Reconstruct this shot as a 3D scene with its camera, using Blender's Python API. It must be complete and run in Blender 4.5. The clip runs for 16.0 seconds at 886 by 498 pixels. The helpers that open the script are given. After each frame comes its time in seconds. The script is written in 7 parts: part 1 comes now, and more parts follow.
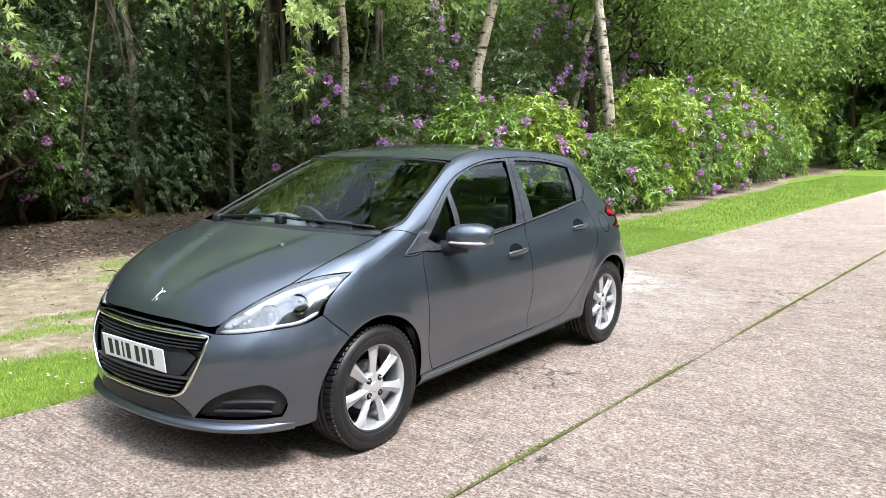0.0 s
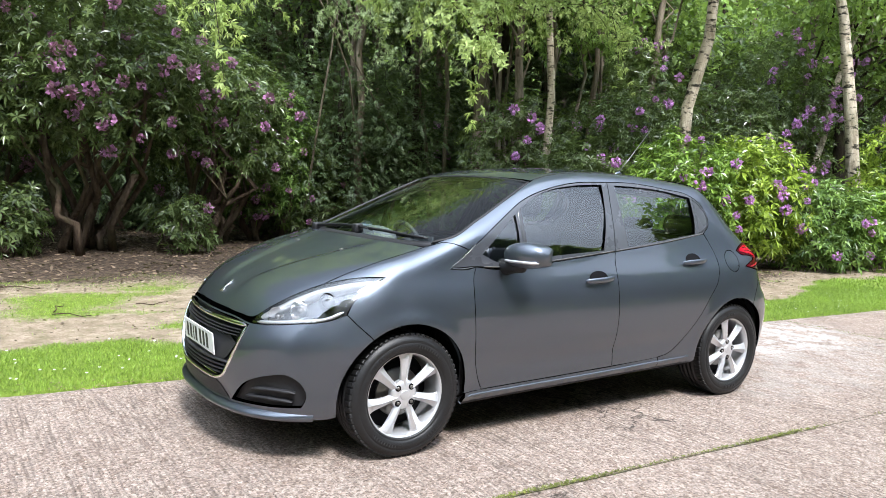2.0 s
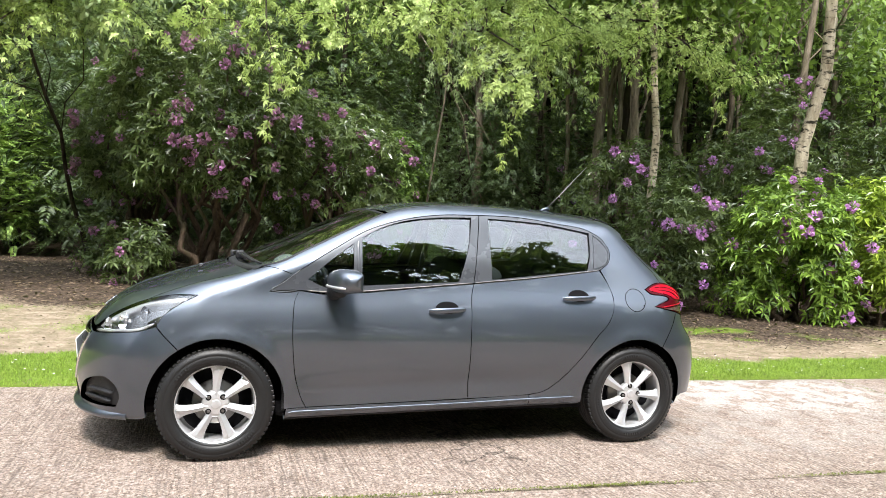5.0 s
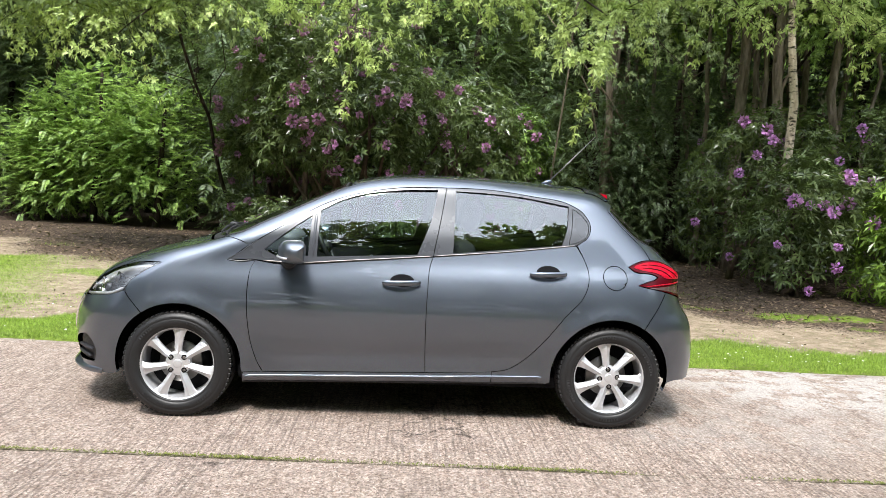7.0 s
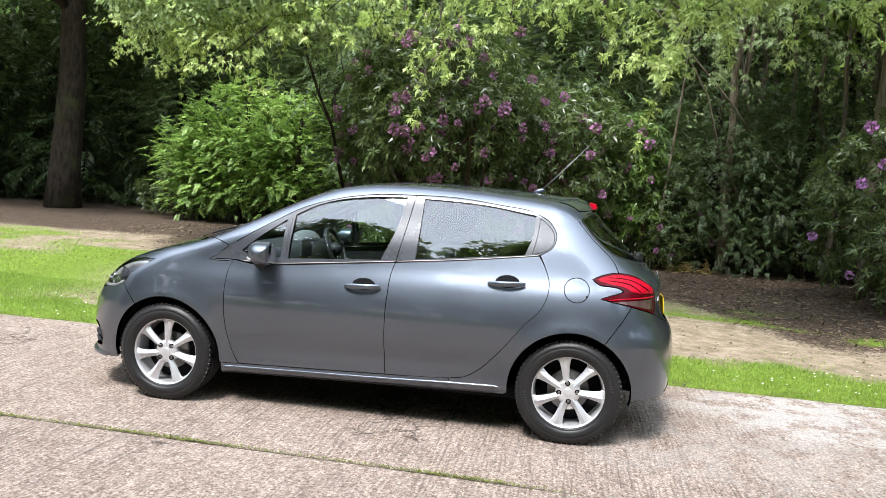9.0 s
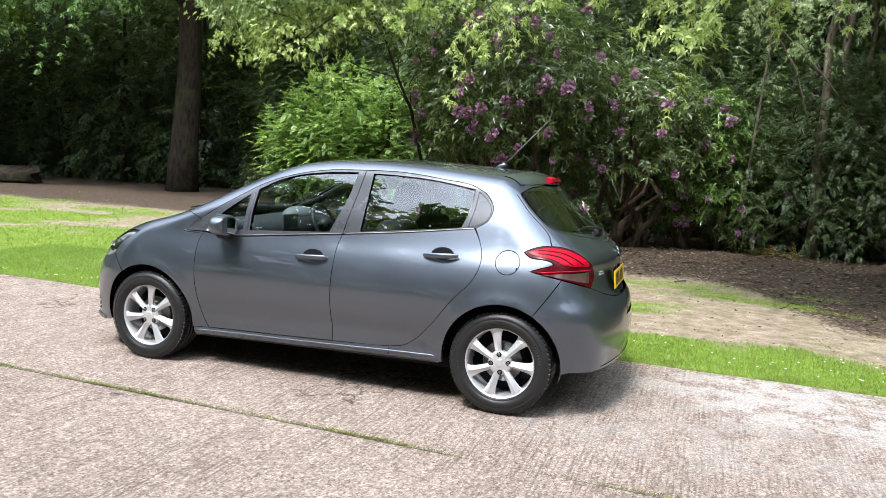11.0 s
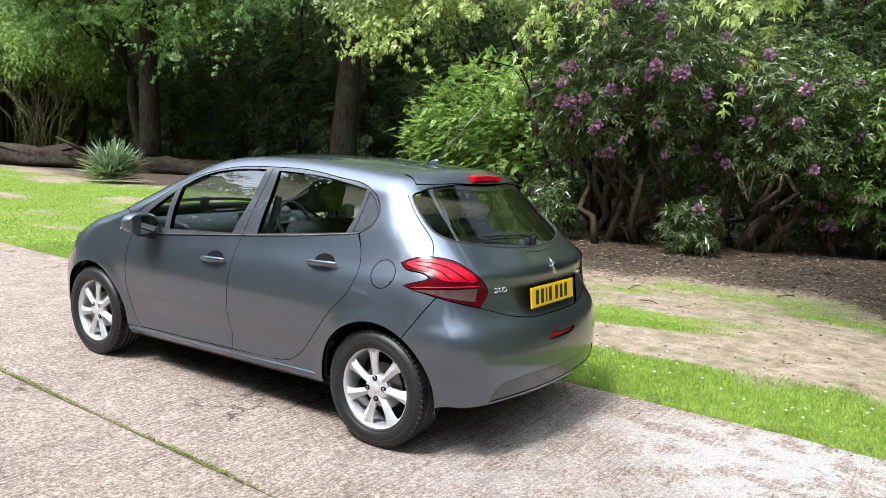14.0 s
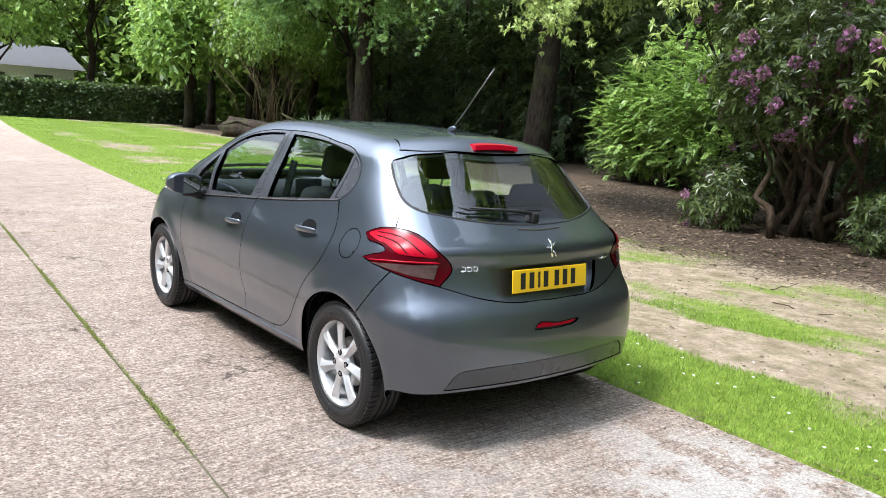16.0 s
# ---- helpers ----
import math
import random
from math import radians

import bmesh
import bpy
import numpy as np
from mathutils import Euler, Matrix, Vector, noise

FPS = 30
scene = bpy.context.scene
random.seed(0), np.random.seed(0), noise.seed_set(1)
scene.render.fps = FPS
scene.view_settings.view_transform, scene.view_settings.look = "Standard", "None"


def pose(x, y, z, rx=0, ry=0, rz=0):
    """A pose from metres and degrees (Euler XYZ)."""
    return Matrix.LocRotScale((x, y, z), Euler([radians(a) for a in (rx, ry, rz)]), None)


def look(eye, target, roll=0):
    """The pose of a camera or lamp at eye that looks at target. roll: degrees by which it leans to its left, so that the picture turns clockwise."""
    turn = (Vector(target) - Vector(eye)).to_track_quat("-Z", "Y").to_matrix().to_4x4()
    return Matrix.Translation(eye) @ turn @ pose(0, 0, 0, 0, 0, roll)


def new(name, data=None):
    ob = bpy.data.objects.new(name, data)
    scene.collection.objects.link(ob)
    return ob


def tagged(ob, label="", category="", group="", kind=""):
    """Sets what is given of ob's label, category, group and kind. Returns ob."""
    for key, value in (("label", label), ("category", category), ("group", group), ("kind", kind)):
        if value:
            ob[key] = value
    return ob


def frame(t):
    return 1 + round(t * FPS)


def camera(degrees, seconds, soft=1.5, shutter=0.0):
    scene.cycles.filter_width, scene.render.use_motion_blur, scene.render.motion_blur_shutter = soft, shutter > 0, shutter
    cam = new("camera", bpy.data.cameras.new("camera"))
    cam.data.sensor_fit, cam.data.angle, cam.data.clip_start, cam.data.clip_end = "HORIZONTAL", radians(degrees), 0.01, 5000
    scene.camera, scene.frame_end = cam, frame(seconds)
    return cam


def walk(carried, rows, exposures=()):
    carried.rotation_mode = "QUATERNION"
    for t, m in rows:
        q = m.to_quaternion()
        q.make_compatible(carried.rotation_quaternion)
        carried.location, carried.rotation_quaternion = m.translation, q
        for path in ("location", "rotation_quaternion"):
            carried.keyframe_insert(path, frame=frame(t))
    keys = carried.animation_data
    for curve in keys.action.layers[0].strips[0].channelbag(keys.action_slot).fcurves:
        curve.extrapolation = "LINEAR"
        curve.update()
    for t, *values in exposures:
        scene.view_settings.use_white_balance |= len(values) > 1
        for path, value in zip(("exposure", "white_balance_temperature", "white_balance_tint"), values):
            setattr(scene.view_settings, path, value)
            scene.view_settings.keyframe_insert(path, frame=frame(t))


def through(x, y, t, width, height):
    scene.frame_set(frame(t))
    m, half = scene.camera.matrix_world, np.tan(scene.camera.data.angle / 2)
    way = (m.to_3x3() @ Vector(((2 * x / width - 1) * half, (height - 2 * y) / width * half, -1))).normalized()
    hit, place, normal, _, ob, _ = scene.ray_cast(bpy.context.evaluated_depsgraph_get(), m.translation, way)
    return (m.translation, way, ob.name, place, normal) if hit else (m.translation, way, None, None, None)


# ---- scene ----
cam = camera(60.8, 16.0, soft=0.8)
PATH = [
    (0, (-3.88, -3.273, 1.495), (-2.316, -2.058, 1.214), 0.1),
    (0.5, (-3.693, -3.408, 1.466), (-2.212, -2.093, 1.191), 0.4),
    (1, (-3.497, -3.519, 1.449), (-2.127, -2.084, 1.194), 0.5),
    (1.5, (-3.349, -3.787, 1.36), (-2.113, -2.231, 1.133), 1.3),
    (2, (-3.128, -3.945, 1.355), (-2.034, -2.28, 1.179), 2.3),
    (2.5, (-2.857, -4.099, 1.377), (-1.802, -2.406, 1.24), 2.8),
    (3, (-2.592, -4.315, 1.353), (-1.567, -2.601, 1.241), 2.6),
    (3.5, (-2.332, -4.532, 1.362), (-1.373, -2.779, 1.273), 2.5),
    (4, (-1.995, -4.661, 1.316), (-1.141, -2.853, 1.243), 2.5),
    (4.5, (-1.657, -4.802, 1.327), (-0.935, -2.938, 1.26), 2.8),
    (5, (-1.325, -5.006, 1.356), (-0.735, -3.097, 1.279), 2.9),
    (7.5, (0.321, -5.197, 1.406), (0.298, -3.204, 1.24), 2.7),
    (7.7, (0.441, -5.165, 1.424), (0.364, -3.172, 1.264), 2.7),
    (8, (0.614, -5.197, 1.433), (0.466, -3.208, 1.279), 2.9),
    (10.5, (2.117, -5.207, 1.491), (1.552, -3.3, 1.288), 3.3),
    (11, (2.372, -5.049, 1.459), (1.715, -3.173, 1.236), 3.0),
    (11.5, (2.65, -4.872, 1.468), (1.9, -3.033, 1.229), 3.2),
    (12, (2.938, -4.763, 1.491), (2.108, -2.959, 1.252), 3.6),
    (12.5, (3.099, -4.569, 1.474), (2.2, -2.798, 1.234), 3.9),
    (13, (3.224, -4.287, 1.486), (2.256, -2.553, 1.247), 3.9),
    (13.5, (3.402, -4.036, 1.488), (2.366, -2.342, 1.241), 3.5),
    (14, (3.673, -3.74, 1.558), (2.552, -2.105, 1.292), 2.8),
    (14.5, (3.772, -3.479, 1.545), (2.552, -1.921, 1.252), 2.4),
    (15, (3.897, -3.212, 1.552), (2.577, -1.744, 1.235), 2.5),
    (15.5, (4.165, -2.931, 1.53), (2.736, -1.571, 1.197), 3.1),
    (16, (4.352, -2.661, 1.528), (2.813, -1.43, 1.186), 3.9),
]
walk(cam, [(t, look(eye, target, roll)) for t, eye, target, roll in PATH],
     [(0, 0.80, 6400, 10), (2.5, 0.84, 6350, 10), (4.2, 0.85, 6620, 10), (5, 0.90, 6850, 10), (7.5, 0.72, 6700, 10), (8, 0.74, 6640, 10), (10.5, 0.78, 6480, 10), (12, 0.78, 6400, 10), (13.5, 0.85, 6400, 10), (16, 0.80, 6400, 10)])
# ---- world ----
SUN_WAY = Vector((-0.12, -0.60, 1.0)).normalized()   # towards the sun
world = bpy.data.worlds.new("world")
scene.world = world
world.use_nodes = True
sky = world.node_tree.nodes.new("ShaderNodeTexSky")
sky.sky_type, sky.sun_disc = "NISHITA", False
sky.sun_elevation = math.asin(SUN_WAY.z)
sky.sun_rotation = math.atan2(SUN_WAY.x, SUN_WAY.y)
sky.air_density, sky.dust_density, sky.ozone_density = 1.3, 1.2, 1.0
back = world.node_tree.nodes["Background"]
back.inputs[1].default_value = 0.125
# broken white cloud over the whole sky
wn, wl = world.node_tree.nodes, world.node_tree.links
spread = wn.new("ShaderNodeMapping")
spread.inputs["Scale"].default_value = (1, 1, 2.2)
wl.new(wn.new("ShaderNodeTexCoord").outputs["Generated"], spread.inputs[0])
puffs = wn.new("ShaderNodeTexNoise")
puffs.inputs["Scale"].default_value, puffs.inputs["Detail"].default_value, puffs.inputs["Roughness"].default_value = 2.1, 4, 0.5
wl.new(spread.outputs[0], puffs.inputs["Vector"])
cover = wn.new("ShaderNodeValToRGB")
cover.color_ramp.elements[0].position, cover.color_ramp.elements[1].position = 0.22, 0.44
wl.new(puffs.outputs[0], cover.inputs[0])
cloudy = wn.new("ShaderNodeMix")
cloudy.data_type = "RGBA"
# cloud is brightest round the sun, where the light comes through it
nearness = wn.new("ShaderNodeVectorMath")
nearness.operation = "DOT_PRODUCT"
nearness.inputs[1].default_value = SUN_WAY
wl.new(spread.inputs[0].links[0].from_socket, nearness.inputs[0])
glare = wn.new("ShaderNodeMapRange")
for key, value in (("From Min", 0.38), ("From Max", 0.88), ("To Min", 1.7), ("To Max", 21.5)):
    glare.inputs[key].default_value = value
wl.new(nearness.outputs["Value"], glare.inputs["Value"])
white = wn.new("ShaderNodeVectorMath")
white.operation = "SCALE"
white.inputs[0].default_value = (0.88, 1.0, 1.19)
wl.new(glare.outputs[0], white.inputs["Scale"])
wl.new(white.outputs[0], cloudy.inputs[7])
wl.new(cover.outputs[0], cloudy.inputs[0])
wl.new(sky.outputs[0], cloudy.inputs[6])
wl.new(cloudy.outputs[2], back.inputs[0])
sun = new("sun", bpy.data.lights.new("sun", "SUN"))
sun.data.energy, sun.data.angle, sun.data.color = 4.3, radians(14.0), (1.0, 0.98, 0.965)
sun.matrix_basis = look(SUN_WAY * 40, (0, 0, 0))

# ---- materials ----
class Mat:
    """A node material in the making: a Principled shader and shorthands for its nodes."""

    def __init__(self, name, colour=(0.5, 0.5, 0.5), rough=0.5, metal=0.0, **more):
        self.m = bpy.data.materials.new(name)
        self.m.use_nodes = True
        self.t = self.m.node_tree
        self.b = self.t.nodes["Principled BSDF"]
        self.set("Base Color", (*colour, 1))
        self.set("Roughness", rough)
        self.set("Metallic", metal)
        for key, value in more.items():
            self.set(key.replace("_", " "), value)

    def set(self, key, value):
        if hasattr(value, "is_linked"):
            self.t.links.new(value, self.b.inputs[key])
        else:
            self.b.inputs[key].default_value = value

    def node(self, kind, out=0, operation=None, **ins):
        n = self.t.nodes.new("ShaderNode" + kind)
        if operation:
            n.operation = operation
        for k, v in ins.items():
            key = int(k[1:]) if k[0] == "i" and k[1:].isdigit() else k.replace("_", " ")
            if hasattr(v, "is_linked"):
                self.t.links.new(v, n.inputs[key])
            else:
                n.inputs[key].default_value = v
        return n.outputs[out]

    def coords(self, scale=(1, 1, 1), turn=0.0, which="Object"):
        c = self.t.nodes.new("ShaderNodeTexCoord").outputs[which]
        return self.node("Mapping", Vector=c, Scale=scale, Rotation=(0, 0, turn))

    def noise(self, at, scale, detail=4.0, rough=0.55, out=0):
        return self.node("TexNoise", out, Vector=at, Scale=scale, Detail=detail, Roughness=rough)

    def ramp(self, value, *stops):
        n = self.t.nodes.new("ShaderNodeValToRGB")
        self.t.links.new(value, n.inputs[0])
        e = n.color_ramp.elements
        while len(e) < len(stops):
            e.new(0.5)
        for el, (p, c) in zip(e, stops):
            el.position = p
            el.color = (*c, 1) if len(c) == 3 else c
        return n.outputs[0]

    def mix(self, fac, a, b, blend="MIX"):
        n = self.t.nodes.new("ShaderNodeMix")
        n.data_type, n.blend_type = "RGBA", blend
        for i, v in ((0, fac), (6, a), (7, b)):
            if hasattr(v, "is_linked"):
                self.t.links.new(v, n.inputs[i])
            elif i == 0:
                n.inputs[0].default_value = v
            else:
                n.inputs[i].default_value = (*v, 1)
        return n.outputs[2]

    def maths(self, op, a, b=0.0, c=0.0):
        return self.node("Math", 0, op, i0=a, i1=b, i2=c)

    def bump(self, height, strength, distance):
        n = self.t.nodes.new("ShaderNodeBump")
        n.inputs["Strength"].default_value, n.inputs["Distance"].default_value = strength, distance
        self.t.links.new(height, n.inputs["Height"])
        self.t.links.new(n.outputs[0], self.b.inputs["Normal"])
        return n

    def attribute(self, name):
        n = self.t.nodes.new("ShaderNodeAttribute")
        n.attribute_name = name
        return n.outputs["Fac"]


def m_paint():
    k = Mat("grey_metallic_paint", rough=0.42, metal=0.92, Coat_Weight=1.0, Coat_Roughness=0.03, Coat_IOR=1.6)
    at = k.coords()
    flakes = k.node("TexVoronoi", 1, Vector=at, Scale=1400.0)
    k.set("Base Color", k.mix(0.16, (0.100, 0.116, 0.143), flakes, "SOFT_LIGHT"))
    dust = k.noise(at, 5.0, 8)
    k.set("Roughness", k.node("MapRange", Value=dust, From_Min=0.3, From_Max=0.75, To_Min=0.39, To_Max=0.45))
    return k.m


def m_plain(name, colour, rough, metal=0.0, grain=0.0, size=200.0, vary=0.25, **more):
    """A plain surface with a fine grain and a faint, larger unevenness of tone and gloss."""
    k = Mat(name, colour, rough, metal, **more)
    at = k.coords()
    big = k.noise(at, size * 0.03, 5)
    k.set("Base Color", k.mix(big, tuple(c * (1 - vary) for c in colour), tuple(min(1, c * (1 + vary)) for c in colour)))
    k.set("Roughness", k.node("MapRange", Value=big, To_Min=rough * 0.85, To_Max=min(1, rough * 1.15)))
    if grain:
        k.bump(k.noise(at, size, 3), grain, 0.002)
    return k.m


def m_pane(name, tint, gloss):
    """Thin sheet glass: tinted see-through with a mirror gloss that rises to grazing angles."""
    k = Mat(name)
    k.t.nodes.remove(k.b)
    clear = k.node("BsdfTransparent", Color=(*tint, 1))
    shine = k.node("BsdfGlossy", Color=(1, 1, 1, 1), Roughness=0.0)
    edge = k.maths("POWER", k.node("LayerWeight", 1, Blend=0.5), 5.0)
    fres = k.maths("MULTIPLY_ADD", edge, 0.95 - gloss, gloss)
    mixed = k.node("MixShader", i0=fres, i1=clear, i2=shine)
    k.t.links.new(mixed, k.t.nodes["Material Output"].inputs[0])
    return k.m


def m_leaf(name, dark, light, through=0.35, gloss=0.35):
    """Leaves: each one its own green, glossy above, with light coming through."""
    k = Mat(name, rough=gloss)
    one = k.t.nodes.new("ShaderNodeNewGeometry").outputs["Random Per Island"]
    at = k.coords(which="Object")
    tone = k.maths("ADD", k.maths("MULTIPLY", one, 0.65), k.maths("MULTIPLY", k.noise(at, 1.3, 2), 0.5))
    green = k.ramp(tone, (0.15, tuple(c * 0.55 for c in dark)), (0.5, tuple((a + b) * 0.42 for a, b in zip(dark, light))), (0.85, tuple(c * 1.12 for c in light)))
    k.set("Base Color", green)
    k.set("Specular IOR Level", 0.42)
    thin = k.node("BsdfTranslucent", Color=k.mix(0.4, green, (0.36, 0.5, 0.10)))
    both = k.node("MixShader", i0=through, i1=k.b.outputs[0], i2=thin)
    k.t.links.new(both, k.t.nodes["Material Output"].inputs[0])
    return k.m


def m_bark(name, dark, light, scale=9.0, stretch=0.25, birch=False):
    k = Mat(name, rough=0.9, Specular_IOR_Level=0.1)
    at = k.coords((1, 1, stretch))
    n = k.noise(at, scale, 8, 0.65)
    colour = k.ramp(n, (0.3, dark), (0.7, light))
    if birch:
        marks = k.noise(k.coords((1, 1, 3.0)), 5.0, 6, 0.7)
        colour = k.mix(k.ramp(marks, (0.52, (0, 0, 0)), (0.60, (1, 1, 1))), colour, (0.03, 0.027, 0.02))
    moss = k.noise(k.coords(), 1.7, 5)
    colour = k.mix(k.ramp(moss, (0.52, (0, 0, 0)), (0.75, (0.6, 0.6, 0.6))), colour, (0.07, 0.09, 0.03))
    k.set("Base Color", colour)
    k.bump(n, 1.0, 0.06)
    return k.m


def m_concrete():
    """Old brushed concrete: pinkish exposed stone, cross grooves, dark pits, pale washed patches."""
    k = Mat("brushed_concrete", rough=0.92, Specular_IOR_Level=0.12)
    at = k.coords()
    flecks = k.node("RGBToBW", Color=k.node("TexVoronoi", 1, Vector=at, Scale=105.0))
    stones = k.node("RGBToBW", Color=k.node("TexVoronoi", 1, Vector=at, Scale=52.0))
    pits = k.noise(k.coords((88, 56, 1), 0.05), 1.0, 5, 0.72)
    grit = k.noise(at, 130.0, 3, 0.7)
    wear = k.noise(at, 1.1, 6, 0.62)
    groove = k.noise(k.coords((36, 2.6, 1), 0.05), 1.0, 4, 0.6)
    ribs = k.node("TexWave", 1, Vector=k.coords((1, 0.10, 1), 0.03), Scale=10.0, Distortion=7.0, Detail=3.0, Detail_Scale=2.2, Detail_Roughness=0.65)
    brushed = k.ramp(k.noise(at, 0.8, 3), (0.36, (0.35, 0.35, 0.35)), (0.52, (1, 1, 1)))
    colour = k.ramp(k.noise(at, 3.1, 7, 0.68), (0.3, (0.395, 0.305, 0.252)), (0.7, (0.515, 0.412, 0.347)))
    colour = k.mix(0.55, colour, stones, "SOFT_LIGHT")
    colour = k.mix(0.55, colour, flecks, "OVERLAY")
    colour = k.mix(k.ramp(pits, (0.35, (1, 1, 1)), (0.43, (0, 0, 0))), colour, (0.085, 0.068, 0.057))
    colour = k.mix(k.ramp(grit, (0.34, (0.7, 0.7, 0.7)), (0.42, (0, 0, 0))), colour, (0.13, 0.105, 0.088))
    lines = k.maths("MULTIPLY", k.ramp(groove, (0.36, (1, 1, 1)), (0.47, (0, 0, 0))), k.maths("MULTIPLY", brushed, 0.40))
    colour = k.mix(lines, colour, (0.125, 0.103, 0.090))
    worn_ribs = k.maths("MULTIPLY", k.ramp(ribs, (0.10, (1, 1, 1)), (0.42, (0, 0, 0))), k.maths("MULTIPLY", brushed, k.ramp(k.noise(k.coords((9, 3, 1)), 1.0, 4, 0.6), (0.40, (0.05, 0.05, 0.05)), (0.60, (0.5, 0.5, 0.5)))))
    colour = k.mix(worn_ribs, colour, (0.130, 0.105, 0.090))
    colour = k.mix(k.ramp(wear, (0.54, (0, 0, 0)), (0.80, (0.4, 0.4, 0.4))), colour, (0.22, 0.185, 0.165))
    bent = k.node("VectorMath", 0, "ADD", i0=at, i1=k.node("VectorMath", 0, "SCALE", i0=k.noise(at, 2.2, 5, 0.6, 1), Scale=0.9))
    crack = k.t.nodes.new("ShaderNodeTexVoronoi")
    crack.feature = "DISTANCE_TO_EDGE"
    crack.inputs["Scale"].default_value = 0.42
    k.t.links.new(bent, crack.inputs["Vector"])
    thin = k.maths("MULTIPLY", k.ramp(crack.outputs[0], (0.0, (1, 1, 1)), (0.006, (0, 0, 0))), k.ramp(k.noise(at, 0.7, 3), (0.50, (0, 0, 0)), (0.56, (0.9, 0.9, 0.9))))
    colour = k.mix(thin, colour, (0.05, 0.042, 0.036))
    pale = k.attribute("pale")
    patch = k.maths("MULTIPLY", pale, k.ramp(k.noise(at, 4.6, 9, 0.72), (0.46, (0.05, 0.05, 0.05)), (0.51, (1, 1, 1))))
    patch = k.maths("MULTIPLY", patch, k.ramp(pits, (0.34, (0.55, 0.55, 0.55)), (0.46, (0.97, 0.97, 0.97))))
    colour = k.mix(patch, colour, k.mix(0.35, (0.56, 0.515, 0.475), flecks, "OVERLAY"))
    k.set("Base Color", colour)
    tall = k.maths("ADD", k.maths("MULTIPLY", k.maths("MULTIPLY", groove, brushed), 1.7), k.maths("MULTIPLY", pits, 1.6))
    tall = k.maths("ADD", k.maths("ADD", tall, k.maths("MULTIPLY", flecks, 0.35)), k.maths("MULTIPLY", k.maths("MULTIPLY", ribs, brushed), 0.30))
    k.bump(tall, 1.0, 0.020)
    return k.m


def m_ground():
    """Lawn, sandy bare earth and brown leaf litter, by the masks that the ground carries."""
    k = Mat("grass_earth_and_litter", rough=0.95, Specular_IOR_Level=0.08)
    at = k.coords()
    fine = k.noise(at, 26.0, 6, 0.7)
    mid = k.noise(at, 4.0, 6, 0.6)
    crumbs = k.node("RGBToBW", Color=k.node("TexVoronoi", 1, Vector=at, Scale=42.0))
    sand = k.ramp(mid, (0.3, (0.18, 0.136, 0.094)), (0.7, (0.34, 0.275, 0.205)))
    sand = k.mix(0.25, sand, crumbs, "SOFT_LIGHT")
    sand = k.mix(k.ramp(k.noise(at, 6.5, 7, 0.7), (0.47, (0, 0, 0)), (0.62, (0.6, 0.6, 0.6))), sand, (0.115, 0.105, 0.05))
    sand = k.mix(k.ramp(k.noise(at, 55.0, 4, 0.7), (0.33, (0.6, 0.6, 0.6)), (0.42, (0, 0, 0))), sand, (0.09, 0.068, 0.045))
    lawn = k.ramp(k.noise(at, 11.0, 6, 0.7), (0.3, (0.075, 0.118, 0.015)), (0.7, (0.18, 0.242, 0.042)))
    lit = k.ramp(k.node("TexVoronoi", 1, Vector=at, Scale=30.0), (0.1, (0.024, 0.018, 0.014)), (0.9, (0.115, 0.083, 0.06)))
    g = k.maths("ADD", k.attribute("lawn"), k.maths("MULTIPLY", k.maths("SUBTRACT", fine, 0.5), 1.3))
    l = k.maths("ADD", k.attribute("litter"), k.maths("MULTIPLY", k.maths("SUBTRACT", fine, 0.5), 1.6))
    colour = k.mix(k.ramp(l, (0.4, (0, 0, 0)), (0.6, (1, 1, 1))), sand, lit)
    colour = k.mix(k.ramp(g, (0.3, (0, 0, 0)), (0.72, (1, 1, 1))), colour, lawn)
    k.set("Base Color", colour)
    k.bump(k.maths("ADD", fine, k.maths("MULTIPLY", mid, 0.6)), 0.8, 0.03)
    return k.m


PAINT = m_paint()
BLACK = m_plain("black_plastic", (0.018, 0.018, 0.020), 0.5, 0, 0.25, 900, Specular_IOR_Level=0.3)
GLOSSBLACK = m_plain("satin_black_trim", (0.045, 0.048, 0.055), 0.28, 0, 0, 90, Coat_Weight=0.4)
# near-black for hidden parts, and for shade painted in cups and wheel gaps
DARK = m_plain("dark_parts_and_shade", (0.008, 0.008, 0.009), 0.9, 0, 0.2, 300, Specular_IOR_Level=0.05)
CHROME = m_plain("chrome", (0.80, 0.80, 0.80), 0.09, 1.0, 0, 60, 0.04)
ALLOY = m_plain("silver_alloy", (0.60, 0.605, 0.62), 0.34, 0.65, 0, 120, 0.06, Coat_Weight=0.4)
STEEL = m_plain("dull_steel", (0.20, 0.19, 0.18), 0.42, 1.0, 0.2, 400)
RUBBER = m_plain("tyre_rubber", (0.012, 0.012, 0.0125), 0.42, 0, 0.35, 500, Specular_IOR_Level=0.35)
CLOTH = m_plain("charcoal_seat_cloth", (0.026, 0.026, 0.028), 0.95, 0, 0.6, 1500, Specular_IOR_Level=0.1)
DASH = m_plain("dark_grey_dashboard", (0.03, 0.031, 0.034), 0.75, 0, 0.4, 1100, Specular_IOR_Level=0.15)
PALEDASH = m_plain("pale_grey_trim", (0.11, 0.113, 0.118), 0.6, 0, 0.2, 700)
WINDOW = m_pane("green_tinted_window_glass", (0.80, 0.90, 0.885), 0.12)
SCREEN = m_pane("windscreen_glass", (0.86, 0.94, 0.93), 0.095)
LENS = m_pane("clear_lamp_lens", (0.95, 0.96, 0.97), 0.14)
